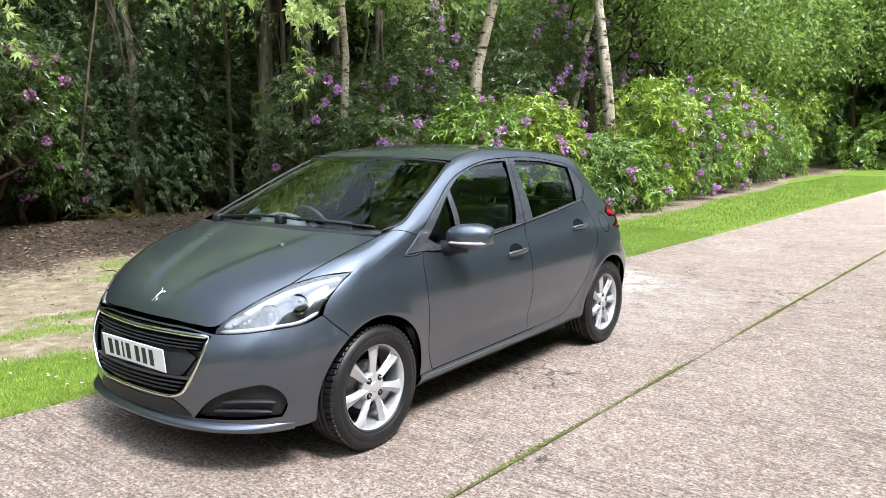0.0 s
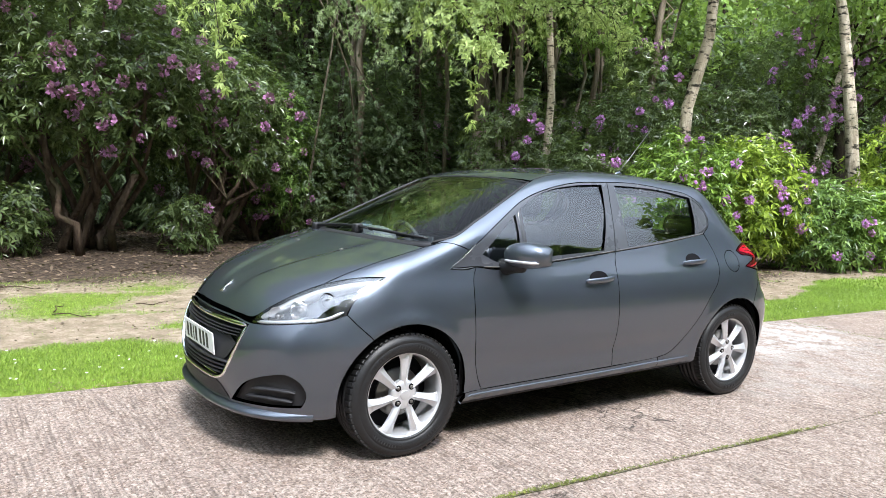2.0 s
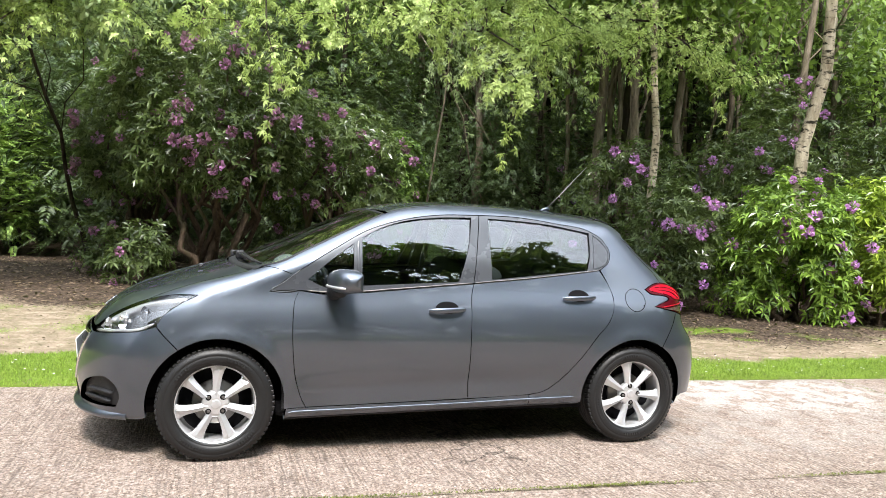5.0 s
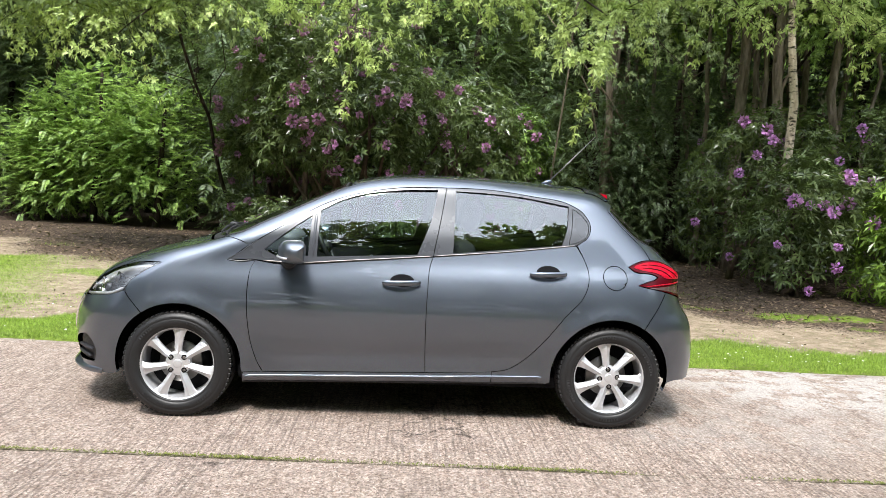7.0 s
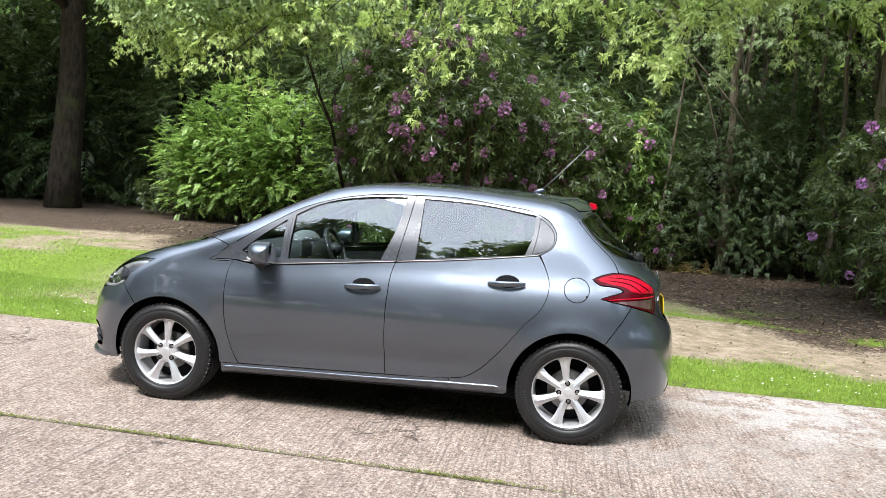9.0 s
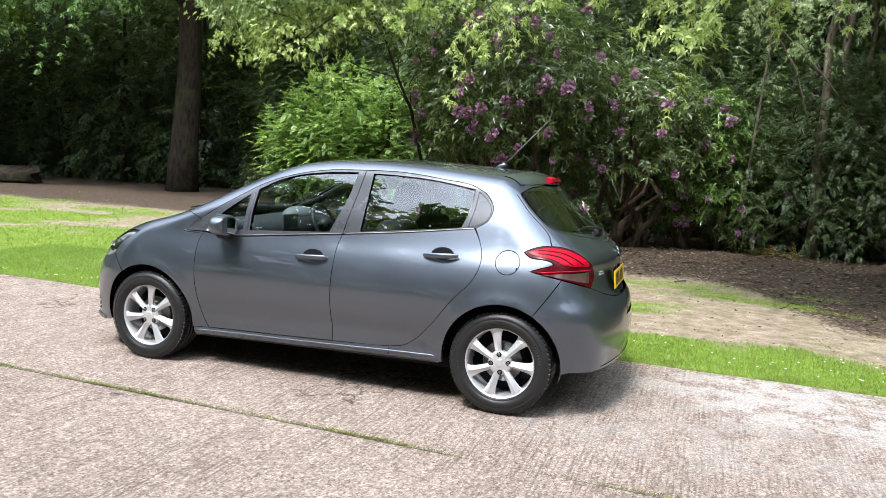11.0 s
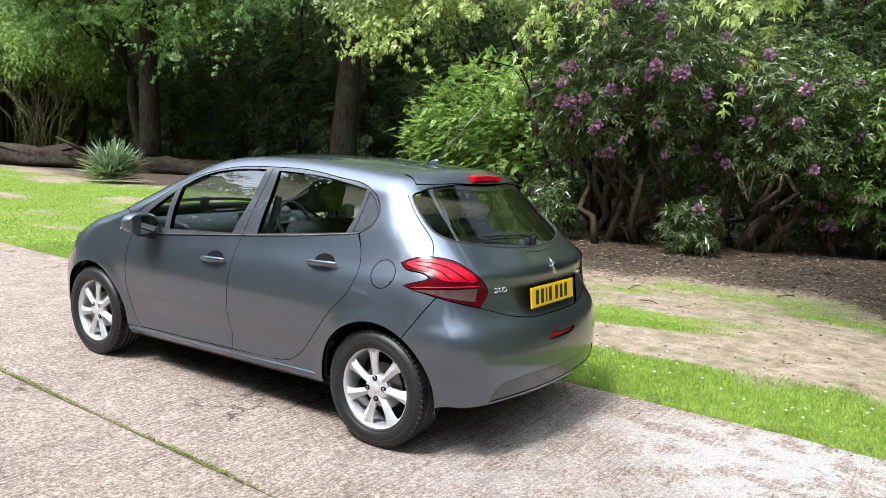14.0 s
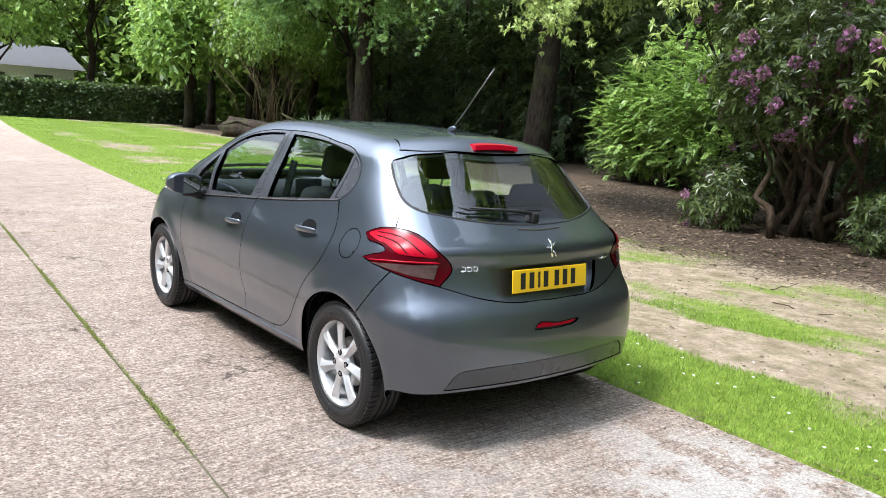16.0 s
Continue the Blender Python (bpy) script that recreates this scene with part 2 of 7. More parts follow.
RED = m_plain("red_lamp_plastic", (0.34, 0.002, 0.014), 0.28, 0, 0, 90, 0.3, Specular_IOR_Level=0.12)
DEEPRED = m_plain("dark_red_lamp_plastic", (0.055, 0.001, 0.004), 0.22, 0, 0, 90, 0.3, Specular_IOR_Level=0.15)
MIRROR = m_plain("mirror_silver", (0.85, 0.87, 0.88), 0.02, 1.0, 0, 50, 0.02)
SMOKE = m_plain("smoky_lamp_plastic", (0.105, 0.062, 0.060), 0.16, 0.4, 0, 900, 0.5, Coat_Weight=0.5)
WHITEPLATE = m_plain("white_plate", (0.74, 0.75, 0.76), 0.35, 0, 0, 90, 0.05)
YELLOWPLATE = m_plain("yellow_plate", (0.80, 0.50, 0.015), 0.35, 0, 0, 90, 0.05)
INK = m_plain("black_ink", (0.012, 0.012, 0.012), 0.5)
LAMPDARK = m_plain("dark_lamp_bowl", (0.035, 0.035, 0.038), 0.22, 0.3, 0, 90, 0.2)
CONCRETE = m_concrete()
GROUND = m_ground()

# ---- helpers for building ----


def part(name, data, material, parent=None, label="", smooth=False):
    """Links a bmesh or a mesh as one mesh object under a thing or a part."""
    if isinstance(data, bmesh.types.BMesh):
        mesh = bpy.data.meshes.new(name)
        data.normal_update()
        data.to_mesh(mesh)
        data.free()
    else:
        mesh = data
    if not mesh.materials:
        mesh.materials.append(material)
    if smooth:
        mesh.polygons.foreach_set("use_smooth", np.ones(len(mesh.polygons), bool))
    ob = new(name, mesh)
    if parent:
        ob.parent = parent
    if label:
        ob["label"] = label
    return ob


def thing(name, label, category, group="", kind="", at=None):
    """An Empty at the base of a thing, to parent its parts."""
    ob = new(name)
    ob.empty_display_size = 0.2
    if at is not None:
        ob.matrix_basis = at
    return tagged(ob, label, category, group, kind)


def raw_mesh(name, verts, faces, smooth=False):
    """A mesh from arrays: verts (n, 3) and faces (m, 3 or 4)."""
    verts, faces = np.asarray(verts, np.float32), np.asarray(faces, np.int32)
    mesh = bpy.data.meshes.new(name)
    k = faces.shape[1]
    mesh.vertices.add(len(verts))
    mesh.vertices.foreach_set("co", verts.ravel())
    mesh.loops.add(faces.size)
    mesh.loops.foreach_set("vertex_index", faces.ravel())
    mesh.polygons.add(len(faces))
    mesh.polygons.foreach_set("loop_start", np.arange(0, faces.size, k, dtype=np.int32))
    if smooth:
        mesh.polygons.foreach_set("use_smooth", np.ones(len(faces), bool))
    mesh.update(calc_edges=True)
    if not smooth:
        mesh.shade_flat()
    return mesh


def box(bm, lo, hi, bevel=0.0, m=None, seg=2):
    """Adds a box, its edges rounded by bevel."""
    made = bmesh.ops.create_cube(bm, size=1.0)["verts"]
    lo, hi = Vector(lo), Vector(hi)
    for v in made:
        v.co = Vector([(lo[i] + hi[i]) / 2 + v.co[i] * (hi[i] - lo[i]) for i in range(3)])
    edges = list({e for v in made for e in v.link_edges})
    if bevel:
        out = bmesh.ops.bevel(bm, geom=edges, offset=bevel, segments=seg, profile=0.5, affect="EDGES")
        made = list({v for f in out["faces"] for v in f.verts} | {v for v in made if v.is_valid})
    if m is not None:
        bmesh.ops.transform(bm, matrix=m, verts=made)
    return made


def tube(bm, path, radii, sides=8, cap=True):
    """Adds a tube along points, with a radius for each of them."""
    path = [Vector(p) for p in path]
    if not hasattr(radii, "__len__"):
        radii = [radii] * len(path)
    rings, side = [], None
    for i, p in enumerate(path):
        way = (path[min(i + 1, len(path) - 1)] - path[max(i - 1, 0)]).normalized()
        if side is None:
            side = way.orthogonal().normalized()
        side = (side - way * side.dot(way)).normalized()
        up = way.cross(side)
        rings.append([bm.verts.new(p + (math.cos(a) * side + math.sin(a) * up) * float(radii[i]))
                      for a in (2 * math.pi * j / sides for j in range(sides))])
    for a, b in zip(rings, rings[1:]):
        for j in range(sides):
            f = bm.faces.new((a[j], a[(j + 1) % sides], b[(j + 1) % sides], b[j]))
            f.smooth = True
    if cap:
        bm.faces.new(rings[0][::-1])
        bm.faces.new(rings[-1])


def value_noise(x, y, scale, seed=0, octaves=3):
    """Smooth noise from 0 to 1 over the plan."""
    out, amp, total = 0.0, 1.0, 0.0
    for o in range(octaves):
        u, v = x * scale * 2 ** o + 17.3 * o, y * scale * 2 ** o - 9.1 * o
        i, j = np.floor(u), np.floor(v)
        fu, fv = u - i, v - j
        fu, fv = fu * fu * (3 - 2 * fu), fv * fv * (3 - 2 * fv)

        def h(a, b):
            s = np.sin(a * 127.1 + b * 311.7 + seed * 74.7 + o * 13.13) * 43758.5453
            return s - np.floor(s)
        out = out + amp * ((h(i, j) * (1 - fu) + h(i + 1, j) * fu) * (1 - fv) + (h(i, j + 1) * (1 - fu) + h(i + 1, j + 1) * fu) * fv)
        total += amp
        amp *= 0.5
    return out / total


def step(a, b, v):
    t = np.clip((v - a) / (b - a), 0, 1)
    return t * t * (3 - 2 * t)


# ---- ground ----
def kerb_y(x):
    """Where the concrete ends and the grass begins."""
    x = np.asarray(x, float)
    return 1.0 - 0.030 * x + 0.0009 * np.minimum(x + 2, 0) ** 2 + 0.00032 * np.maximum(x - 2, 0) ** 2


def joint_y(x):
    """The long joint between the two rows of slabs."""
    return -1.485 - 0.032 * np.asarray(x, float)


def lawn_mask(x, y):
    """How grassy the ground is, 0 to 1."""
    d = y - kerb_y(x)
    n = value_noise(x, y, 0.75, 3, 4)
    wide = 0.92 + 1.13 * step(5.5, 9, x) + 0.6 * step(12, 18, x) + 1.4 * step(20, 30, x)
    n2 = value_noise(x, y, 2.3, 31, 3)
    strip = step(-0.14, -0.03, d) * (1 - step(-0.22, 0.22, d - wide + step(0.35, 0.8, d) * ((n2 - 0.5) * 0.5 + (n - 0.5) * 1.1 * (1 - 0.6 * step(6, 9, x)))))
    far = step(2.2, 6.5, -x - 0.25 * np.maximum(y - 3, 0)) * (1 - step(6.0, 9.5, y + (n - 0.5) * 4 + 0.08 * x))
    worn = step(0.48, 0.74, value_noise(x * 0.7, y * 1.1, 0.7, 11, 4)) * 0.75
    tufts = step(0.40, 0.72, value_noise(x * 0.7, y, 1.3, 5, 4)) * (1 - step(3.4, 6.5, d)) * 0.78 * (1 - step(7, 10, x))
    return np.clip(np.maximum(np.maximum(strip, far * (1 - worn)), tufts * step(0.1, 0.4, d)), 0, 1)


def litter_mask(x, y):
    d = y - kerb_y(x)
    n = value_noise(x, y, 0.5, 8, 4)
    near = 5.2 - 2.7 * step(2.4, 4.2, x) + 0.7 * step(6.5, 9, x) + 1.6 * step(20, 30, x) + 3.4 * step(2.5, 9, -x)
    return step(-1.8, 1.4, d - near + (n - 0.5) * 2.6)


def rise(x, y):
    """Small unevenness of the ground; the woods' floor lies a little higher."""
    d = y - kerb_y(x)
    return step(0.0, 0.5, d) * (0.02 + 0.05 * (value_noise(x, y, 0.6, 2, 3) - 0.5)) - 0.03 * (1 - step(-0.02, 0.02, d)) + 0.10 * step(4, 12, d) * value_noise(x, y, 0.12, 4, 2)


def grid_axis(lo, hi, fine, reach, grow=1.25):
    a = list(np.arange(lo, hi + 1e-6, fine))
    s = fine
    while a[-1] < reach:
        s *= grow
        a.append(a[-1] + s)
    s = fine
    while a[0] > -reach:
        s *= grow
        a.insert(0, a[0] - s)
    return np.array(a)


def build_ground():
    xs, ys = grid_axis(-18, 26, 0.14, 900), grid_axis(0.2, 9, 0.10, 900)
    gx, gy = np.meshgrid(xs, ys, indexing="ij")
    gz = rise(gx, gy)
    gz = np.where(gy < kerb_y(gx) - 0.06, np.where(gy > joint_y(gx) - 6.8, -0.14, 0.0), gz)
    v = np.stack([gx, gy, gz], -1).reshape(-1, 3)
    nx, ny = len(xs), len(ys)
    i = (np.arange(nx - 1)[:, None] * ny + np.arange(ny - 1)[None]).ravel()
    mesh = raw_mesh("ground", v, np.stack([i, i + ny, i + ny + 1, i + 1], -1), True)
    for key, fun in (("lawn", lawn_mask), ("litter", litter_mask)):
        a = mesh.attributes.new(key, "FLOAT", "POINT")
        val = fun(gx, gy)
        val = np.where(gy < kerb_y(gx) - 0.3, 0.9 if key == "lawn" else 0.0, val)
        a.data.foreach_set("value", val.astype(np.float32).ravel())
    tagged(part("ground", mesh, GROUND), "verge of lawn, sandy bare earth and brown leaf litter", "ground", kind="structure")


def build_road():
    road = thing("road", "old brushed concrete road in slabs with mossy joints", "road", kind="structure")
    bm = bmesh.new()
    ends = [bm.verts.new((x, float(joint_y(x)) + s, -0.012)) for x, s in ((-150, -.03), (150, -.03), (150, .03), (-150, .03))]
    bm.faces.new(ends)
    for c in (-4.75, 4.5):
        bm.faces.new([bm.verts.new((c + a, b, -0.013)) for a, b in ((-.02, -8), (.02, -8), (.02, 1.0), (-.02, 1.0))])
    part("joint_filling", bm, m_plain("joint_dirt", (0.075, 0.068, 0.035), 0.95, 0, 0.6, 300), road, "dirt packed into the joints")
    cuts = [-150, -70, -32.4, -23.2, -14.0, -4.75, 4.5, 13.7, 22.9, 60, 150]
    for row in (0, 1):
        for a, b in zip(cuts, cuts[1:]):
            a, b = a + 0.005, b - 0.005
            n = max(2, int((b - a) / 0.16)) if b - a < 12 else 40
            m = 18
            xs = np.linspace(a, b, n)
            gx = np.repeat(xs[:, None], m, 1)
            f = np.linspace(0, 1, m)[None]
            if row == 0:
                lo, hi = joint_y(xs)[:, None] + 0.006, kerb_y(xs)[:, None] + 0.035 * (value_noise(xs, xs * 0, 3.0, 5) - 0.5)[:, None]
            else:
                lo, hi = joint_y(xs)[:, None] - 6.6, joint_y(xs)[:, None] - 0.006
            gy = lo + (hi - lo) * f
            ragged = 0.008 * (value_noise(gx, gy, 6.0, 9, 2) - 0.5)
            gy = gy + ragged
            gz = 0.006 * (value_noise(gx, gy, 0.8, 6, 3) - 0.5) - 0.003
            edge = np.minimum(np.minimum(gx - a, b - gx), np.minimum(gy - lo, hi - gy))
            gz = gz - 0.006 * (1 - step(0.0, 0.05, edge))
            top = np.stack([gx, gy, gz], -1)
            ring = np.concatenate([top[:, 0], top[-1, 1:], top[-2::-1, -1], top[0, -2:0:-1]])
            low = ring - (0, 0, 0.13)
            v = np.concatenate([top.reshape(-1, 3), low])
            i = (np.arange(n - 1)[:, None] * m + np.arange(m - 1)[None]).ravel()
            faces = np.stack([i, i + m, i + m + 1, i + 1], -1)
            idx = np.arange(n * m).reshape(n, m)
            loop = np.concatenate([idx[:, 0], idx[-1, 1:], idx[-2::-1, -1], idx[0, -2:0:-1]])
            nxt, lo_i = np.roll(loop, -1), n * m + np.arange(len(loop))
            faces = np.concatenate([faces, np.stack([lo_i, np.roll(lo_i, -1), nxt, loop], -1)])
            mesh = raw_mesh("slab", v, faces)
            pale = mesh.attributes.new("pale", "FLOAT", "POINT")
            e = 1 - step(0.75, 1.15, np.hypot((v[:, 0] - 3.3) / 1.35, (v[:, 1] - 0.33) / 0.72) + 0.5 * (value_noise(v[:, 0], v[:, 1], 2.2, 3) - 0.5))
            e = np.maximum(e, 0.35 * step(0.66, 0.78, value_noise(v[:, 0], v[:, 1], 0.55, 21, 3)))
            pale.data.foreach_set("value", e.astype(np.float32))
            part("slab", mesh, CONCRETE, road)


build_ground()
build_road()

from mathutils import geometry


# ---- the car's skin: one smooth surface, from which every panel is cut ----
def curve(xs, ys):
    """A smooth curve through stations, straight beyond its ends."""
    xs, ys = np.array(xs, float), np.array(ys, float)
    h, d = np.diff(xs), np.diff(ys) / np.diff(xs)
    m = np.concatenate([d[:1], (d[:-1] * h[1:] + d[1:] * h[:-1]) / (h[:-1] + h[1:]), d[-1:]])

    def g(x):
        x = np.asarray(x, float)
        i = np.clip(np.searchsorted(xs, x) - 1, 0, len(xs) - 2)
        t = (x - xs[i]) / h[i]
        c = np.clip(t, 0, 1)
        r = (1 + 2 * c) * (1 - c) ** 2 * ys[i] + c * (1 - c) ** 2 * h[i] * m[i] + c * c * (3 - 2 * c) * ys[i + 1] + c * c * (c - 1) * h[i] * m[i + 1]
        return r + np.where(t < 0, t * h[i] * m[i], 0) + np.where(t > 1, (t - 1) * h[i] * m[i + 1], 0)
    return g


TOP = curve([-2.2, -1.97, -1.9, -1.8, -1.6, -1.375, -1.16, -1.05, -.8, -.5, -.25, -.05, .2, .6, 1.0, 1.2, 1.45, 1.8],
            [.454, .699, .765, .833, .917, .99, 1.054, 1.093, 1.208, 1.348, 1.435, 1.464, 1.476, 1.474, 1.454, 1.44, 1.427, 1.392])
CROWN = curve([-2.1, -1.6, -1.1, -.6, 0, .8, 1.5], [.13, .078, .09, .095, .087, .138, .207])
WIDTH = curve([.1, .18, .25, .4, .6, .75, .85, .95, 1.1, 1.25, 1.38, 1.5], [.771, .788, .82, .849, .881, .870, .843, .802, .749, .681, .623, .56])
PLAN = curve([-2.1, -1.7, -1.27, -.7, 0, .7, 1.27, 1.6, 2.0], [.917, .962, .983, .981, .994, 1.004, .998, .971, .916])
UPPER = curve([-1.1, -.5, 0, .7, 1.2, 1.7], [1.032, 1.018, 1.006, .995, .983, .953])
FRONT = curve([.1, .2, .35, .5, .6, .68, .8, 1.0], [-1.985, -2.016, -2.052, -2.065, -2.059, -2.031, -1.975, -1.752])
REAR = curve([.15, .3, .45, .55, .66, .72, .85, .95, 1.0, 1.2, 1.36, 1.5], [1.881, 1.917, 1.934, 1.927, 1.901, 1.861, 1.826, 1.816, 1.757, 1.527, 1.401, 1.37])
FRONT_BOW = curve([.2, .5, .8, 1.1], [.126, .149, .179, .206])
REAR_BOW = curve([.2, .6, .8, 1.0, 1.35], [.075, .084, .092, .102, .101])
AXLE, HUB_Y, HUB_Z, ARCH = 1.269, 0.826, 0.305, 0.358


def smax(a, b, k):
    h = np.clip(0.5 + 0.5 * (a - b) / k, 0, 1)
    return b + (a - b) * h + k * h * (1 - h)


def skin(p):
    """Under 0 inside the car's body, over 0 outside."""
    x, y, z = p[..., 0], np.abs(p[..., 1]), p[..., 2]
    s = step(0.85, 1.10, z)
    side = y - WIDTH(z) * (PLAN(x) * (1 - s) + UPPER(x) * s)
    for wx in (-AXLE, AXLE):
        r = np.hypot(x - wx, z - HUB_Z)
        side = side - 0.012 * np.exp(-((r - 0.36) / 0.05) ** 2)
    # a shallow hollow along the foot of the doors
    side = side + 0.010 * np.exp(-((z - 0.40 - 0.03 * x) / 0.05) ** 2) * step(-0.85, -0.5, x) * (1 - step(0.55, 0.85, x))
    # the sill stands out below the doors
    side = side - 0.013 * np.exp(-((z - 0.268 - 0.028 * x) / 0.022) ** 2) * step(-1.0, -0.9, x) * (1 - step(0.75, 0.95, x))
    slope = (TOP(x + .01) - TOP(x - .01)) / .02
    top = (z - TOP(x) + CROWN(x) * y * y) / np.sqrt(1 + slope * slope)
    # the bonnet's two raised folds run back from the badge
    fold = 0.10 + 0.30 * np.clip((x + 1.95) / 0.8, 0, 1)
    top = top + 0.010 * step(-0.05, 0.05, fold - y) * (1 - step(-1.32, -1.12, x)) * step(-1.95, -1.8, x)
    nose = (FRONT(z) + FRONT_BOW(z) * (y / .6) ** 2.7 - x) * 0.93
    slope = (REAR(z + .01) - REAR(z - .01)) / .02
    tail = (x - REAR(z) + REAR_BOW(z) * (y / .6) ** 2.3) / np.sqrt(1.1 + slope * slope)
    return smax(smax(smax(side * 0.95, top, 0.079), nose, 0.146), tail, 0.165)


def skin_normal(p):
    e = 0.004
    g = np.stack([skin(p + e * np.eye(3)[i]) - skin(p - e * np.eye(3)[i]) for i in range(3)], -1)
    return g / np.linalg.norm(g, axis=-1, keepdims=True)


def flat(n):
    return np.zeros(n)


# Charts: (u, v) to a start inside the body and a way out of it; and metres for a unit of u and of v.
CHARTS = {
    "side": (lambda u, v: (np.stack([u, flat(len(u)), v], -1), np.stack([flat(len(u)), flat(len(u)) - 1, flat(len(u))], -1)), (1, 1)),
    "top": (lambda u, v: (np.stack([u, v, flat(len(u)) + 0.6], -1), np.stack([flat(len(u)), flat(len(u)), flat(len(u)) + 1], -1)), (1, 1)),
    "front": (lambda u, v: (np.stack([flat(len(u)) - 1.3, flat(len(u)), v], -1), np.stack([-np.cos(np.radians(u)), -np.sin(np.radians(u)), flat(len(u))], -1)), (0.0125, 1)),
    "rear": (lambda u, v: (np.stack([flat(len(u)) + 1.2, flat(len(u)), v], -1), np.stack([np.cos(np.radians(u)), -np.sin(np.radians(u)), flat(len(u))], -1)), (0.0122, 1)),
    "hatch": (lambda u, v: (np.stack([flat(len(u)) + 0.6, flat(len(u)), v], -1), np.stack([np.cos(np.radians(u)), -np.sin(np.radians(u)), flat(len(u))], -1)), (0.018, 1)),
    "round": (lambda u, v: (np.stack([u, flat(len(u)), flat(len(u)) + 0.6], -1), np.stack([flat(len(u)), -np.cos(np.radians(v)), np.sin(np.radians(v))], -1)), (1, 0.0145)),
}


def onto(chart, uv):
    """The skin's points at chart places, and the normals there."""
    o, d = CHARTS[chart][0](uv[:, 0], uv[:, 1])
    a, b = flat(len(o)), flat(len(o)) + 1.6
    ts = np.linspace(0, 1.6, 90)
    vals = skin(o[:, None] + ts[None, :, None] * d[:, None])
    first = np.argmax(vals > 0, axis=1)
    a, b = ts[np.maximum(first - 1, 0)], ts[first]
    for _ in range(22):
        c = (a + b) / 2
        out = skin(o + c[:, None] * d) > 0
        a, b = np.where(out, a, c), np.where(out, c, b)
    p = o + a[:, None] * d
    return p, skin_normal(p)


def outline(points, sc, spacing=0.018):
    """A closed line through points (u, v) or, where it turns sharply, (u, v, 1), in steps of about spacing metres."""
    pts = [np.array(p[:2], float) for p in points]
    hard = [len(p) > 2 for p in points]
    n, out, sc = len(pts), [], np.array(sc)
    for i in range(n):
        p0, p1, p2, p3 = pts[i - 1], pts[i], pts[(i + 1) % n], pts[(i + 2) % n]
        l = np.linalg.norm((p2 - p1) * sc)
        la, lb = np.linalg.norm((p1 - p0) * sc), np.linalg.norm((p3 - p2) * sc)
        t1 = p2 - p1 if hard[i] else ((p2 - p1) / l * la + (p1 - p0) / la * l) / (la + l) * l
        t2 = p2 - p1 if hard[(i + 1) % n] else ((p2 - p1) / l * lb + (p3 - p2) / lb * l) / (lb + l) * l
        k = max(1, int(l / spacing))
        for j in range(k):
            t = j / k
            out.append((1 + 2 * t) * (1 - t) ** 2 * p1 + t * (1 - t) ** 2 * t1 + t * t * (3 - 2 * t) * p2 + t * t * (t - 1) * t2)
    return np.array(out) * sc


def shrink(loop, by):
    """A closed line drawn in by a distance (out, where it is under 0)."""
    a, b = np.roll(loop, 1, 0), np.roll(loop, -1, 0)
    area = np.sum(loop[:, 0] * b[:, 1] - b[:, 0] * loop[:, 1])
    e1, e2 = loop - a, b - loop
    n1, n2 = [np.stack([-e[:, 1], e[:, 0]], -1) / np.maximum(np.linalg.norm(e, axis=1, keepdims=True), 1e-9) for e in (e1, e2)]
    m = n1 + n2
    m = m / np.maximum(np.sum(m * n1, 1, keepdims=True), 0.6)
    return loop + m * by * np.sign(area)


def inside(pts, loops):
    """Which points lie inside the first line and in none of its holes."""
    odd = np.zeros(len(pts), bool)
    for loop in loops:
        x1, y1 = loop[:, 0], loop[:, 1]
        x2, y2 = np.roll(x1, -1), np.roll(y1, -1)
        px, py = pts[:, 0:1], pts[:, 1:2]
        cross = ((y1 > py) != (y2 > py)) & (px < (x2 - x1) * (py - y1) / np.where(y2 == y1, 1e-12, y2 - y1) + x1)
        odd ^= (cross.sum(1) % 2).astype(bool)
    return odd


def glazed(p, nrm):
    """Evens out a pane: one smooth bow across it, as sheet glass has."""
    w = nrm.mean(0) / np.linalg.norm(nrm.mean(0))
    u = np.array((1.0, 0, 0)) if abs(w[1]) > 0.7 else np.array((0, 1.0, 0))
    u = u - w * u.dot(w)
    u /= np.linalg.norm(u)
    v = np.cross(w, u)
    c = p.mean(0)
    a, b, h = (p - c) @ u, (p - c) @ v, (p - c) @ w
    powers = [(0, 0), (1, 0), (0, 1), (2, 0), (1, 1), (0, 2)] + ([] if abs(w[1]) > 0.7 else [(4, 0), (2, 1)])
    k = np.linalg.lstsq(np.stack([a ** i * b ** j for i, j in powers], -1), h, rcond=None)[0]
    flat_h = sum(q * a ** i * b ** j for q, (i, j) in zip(k, powers))
    da = sum(q * i * a ** max(i - 1, 0) * b ** j for q, (i, j) in zip(k, powers))
    db = sum(q * j * a ** i * b ** max(j - 1, 0) for q, (i, j) in zip(k, powers))
    n = w - da[:, None] * u - db[:, None] * v
    return c + a[:, None] * u + b[:, None] * v + flat_h[:, None] * w, n / np.linalg.norm(n, axis=1, keepdims=True)


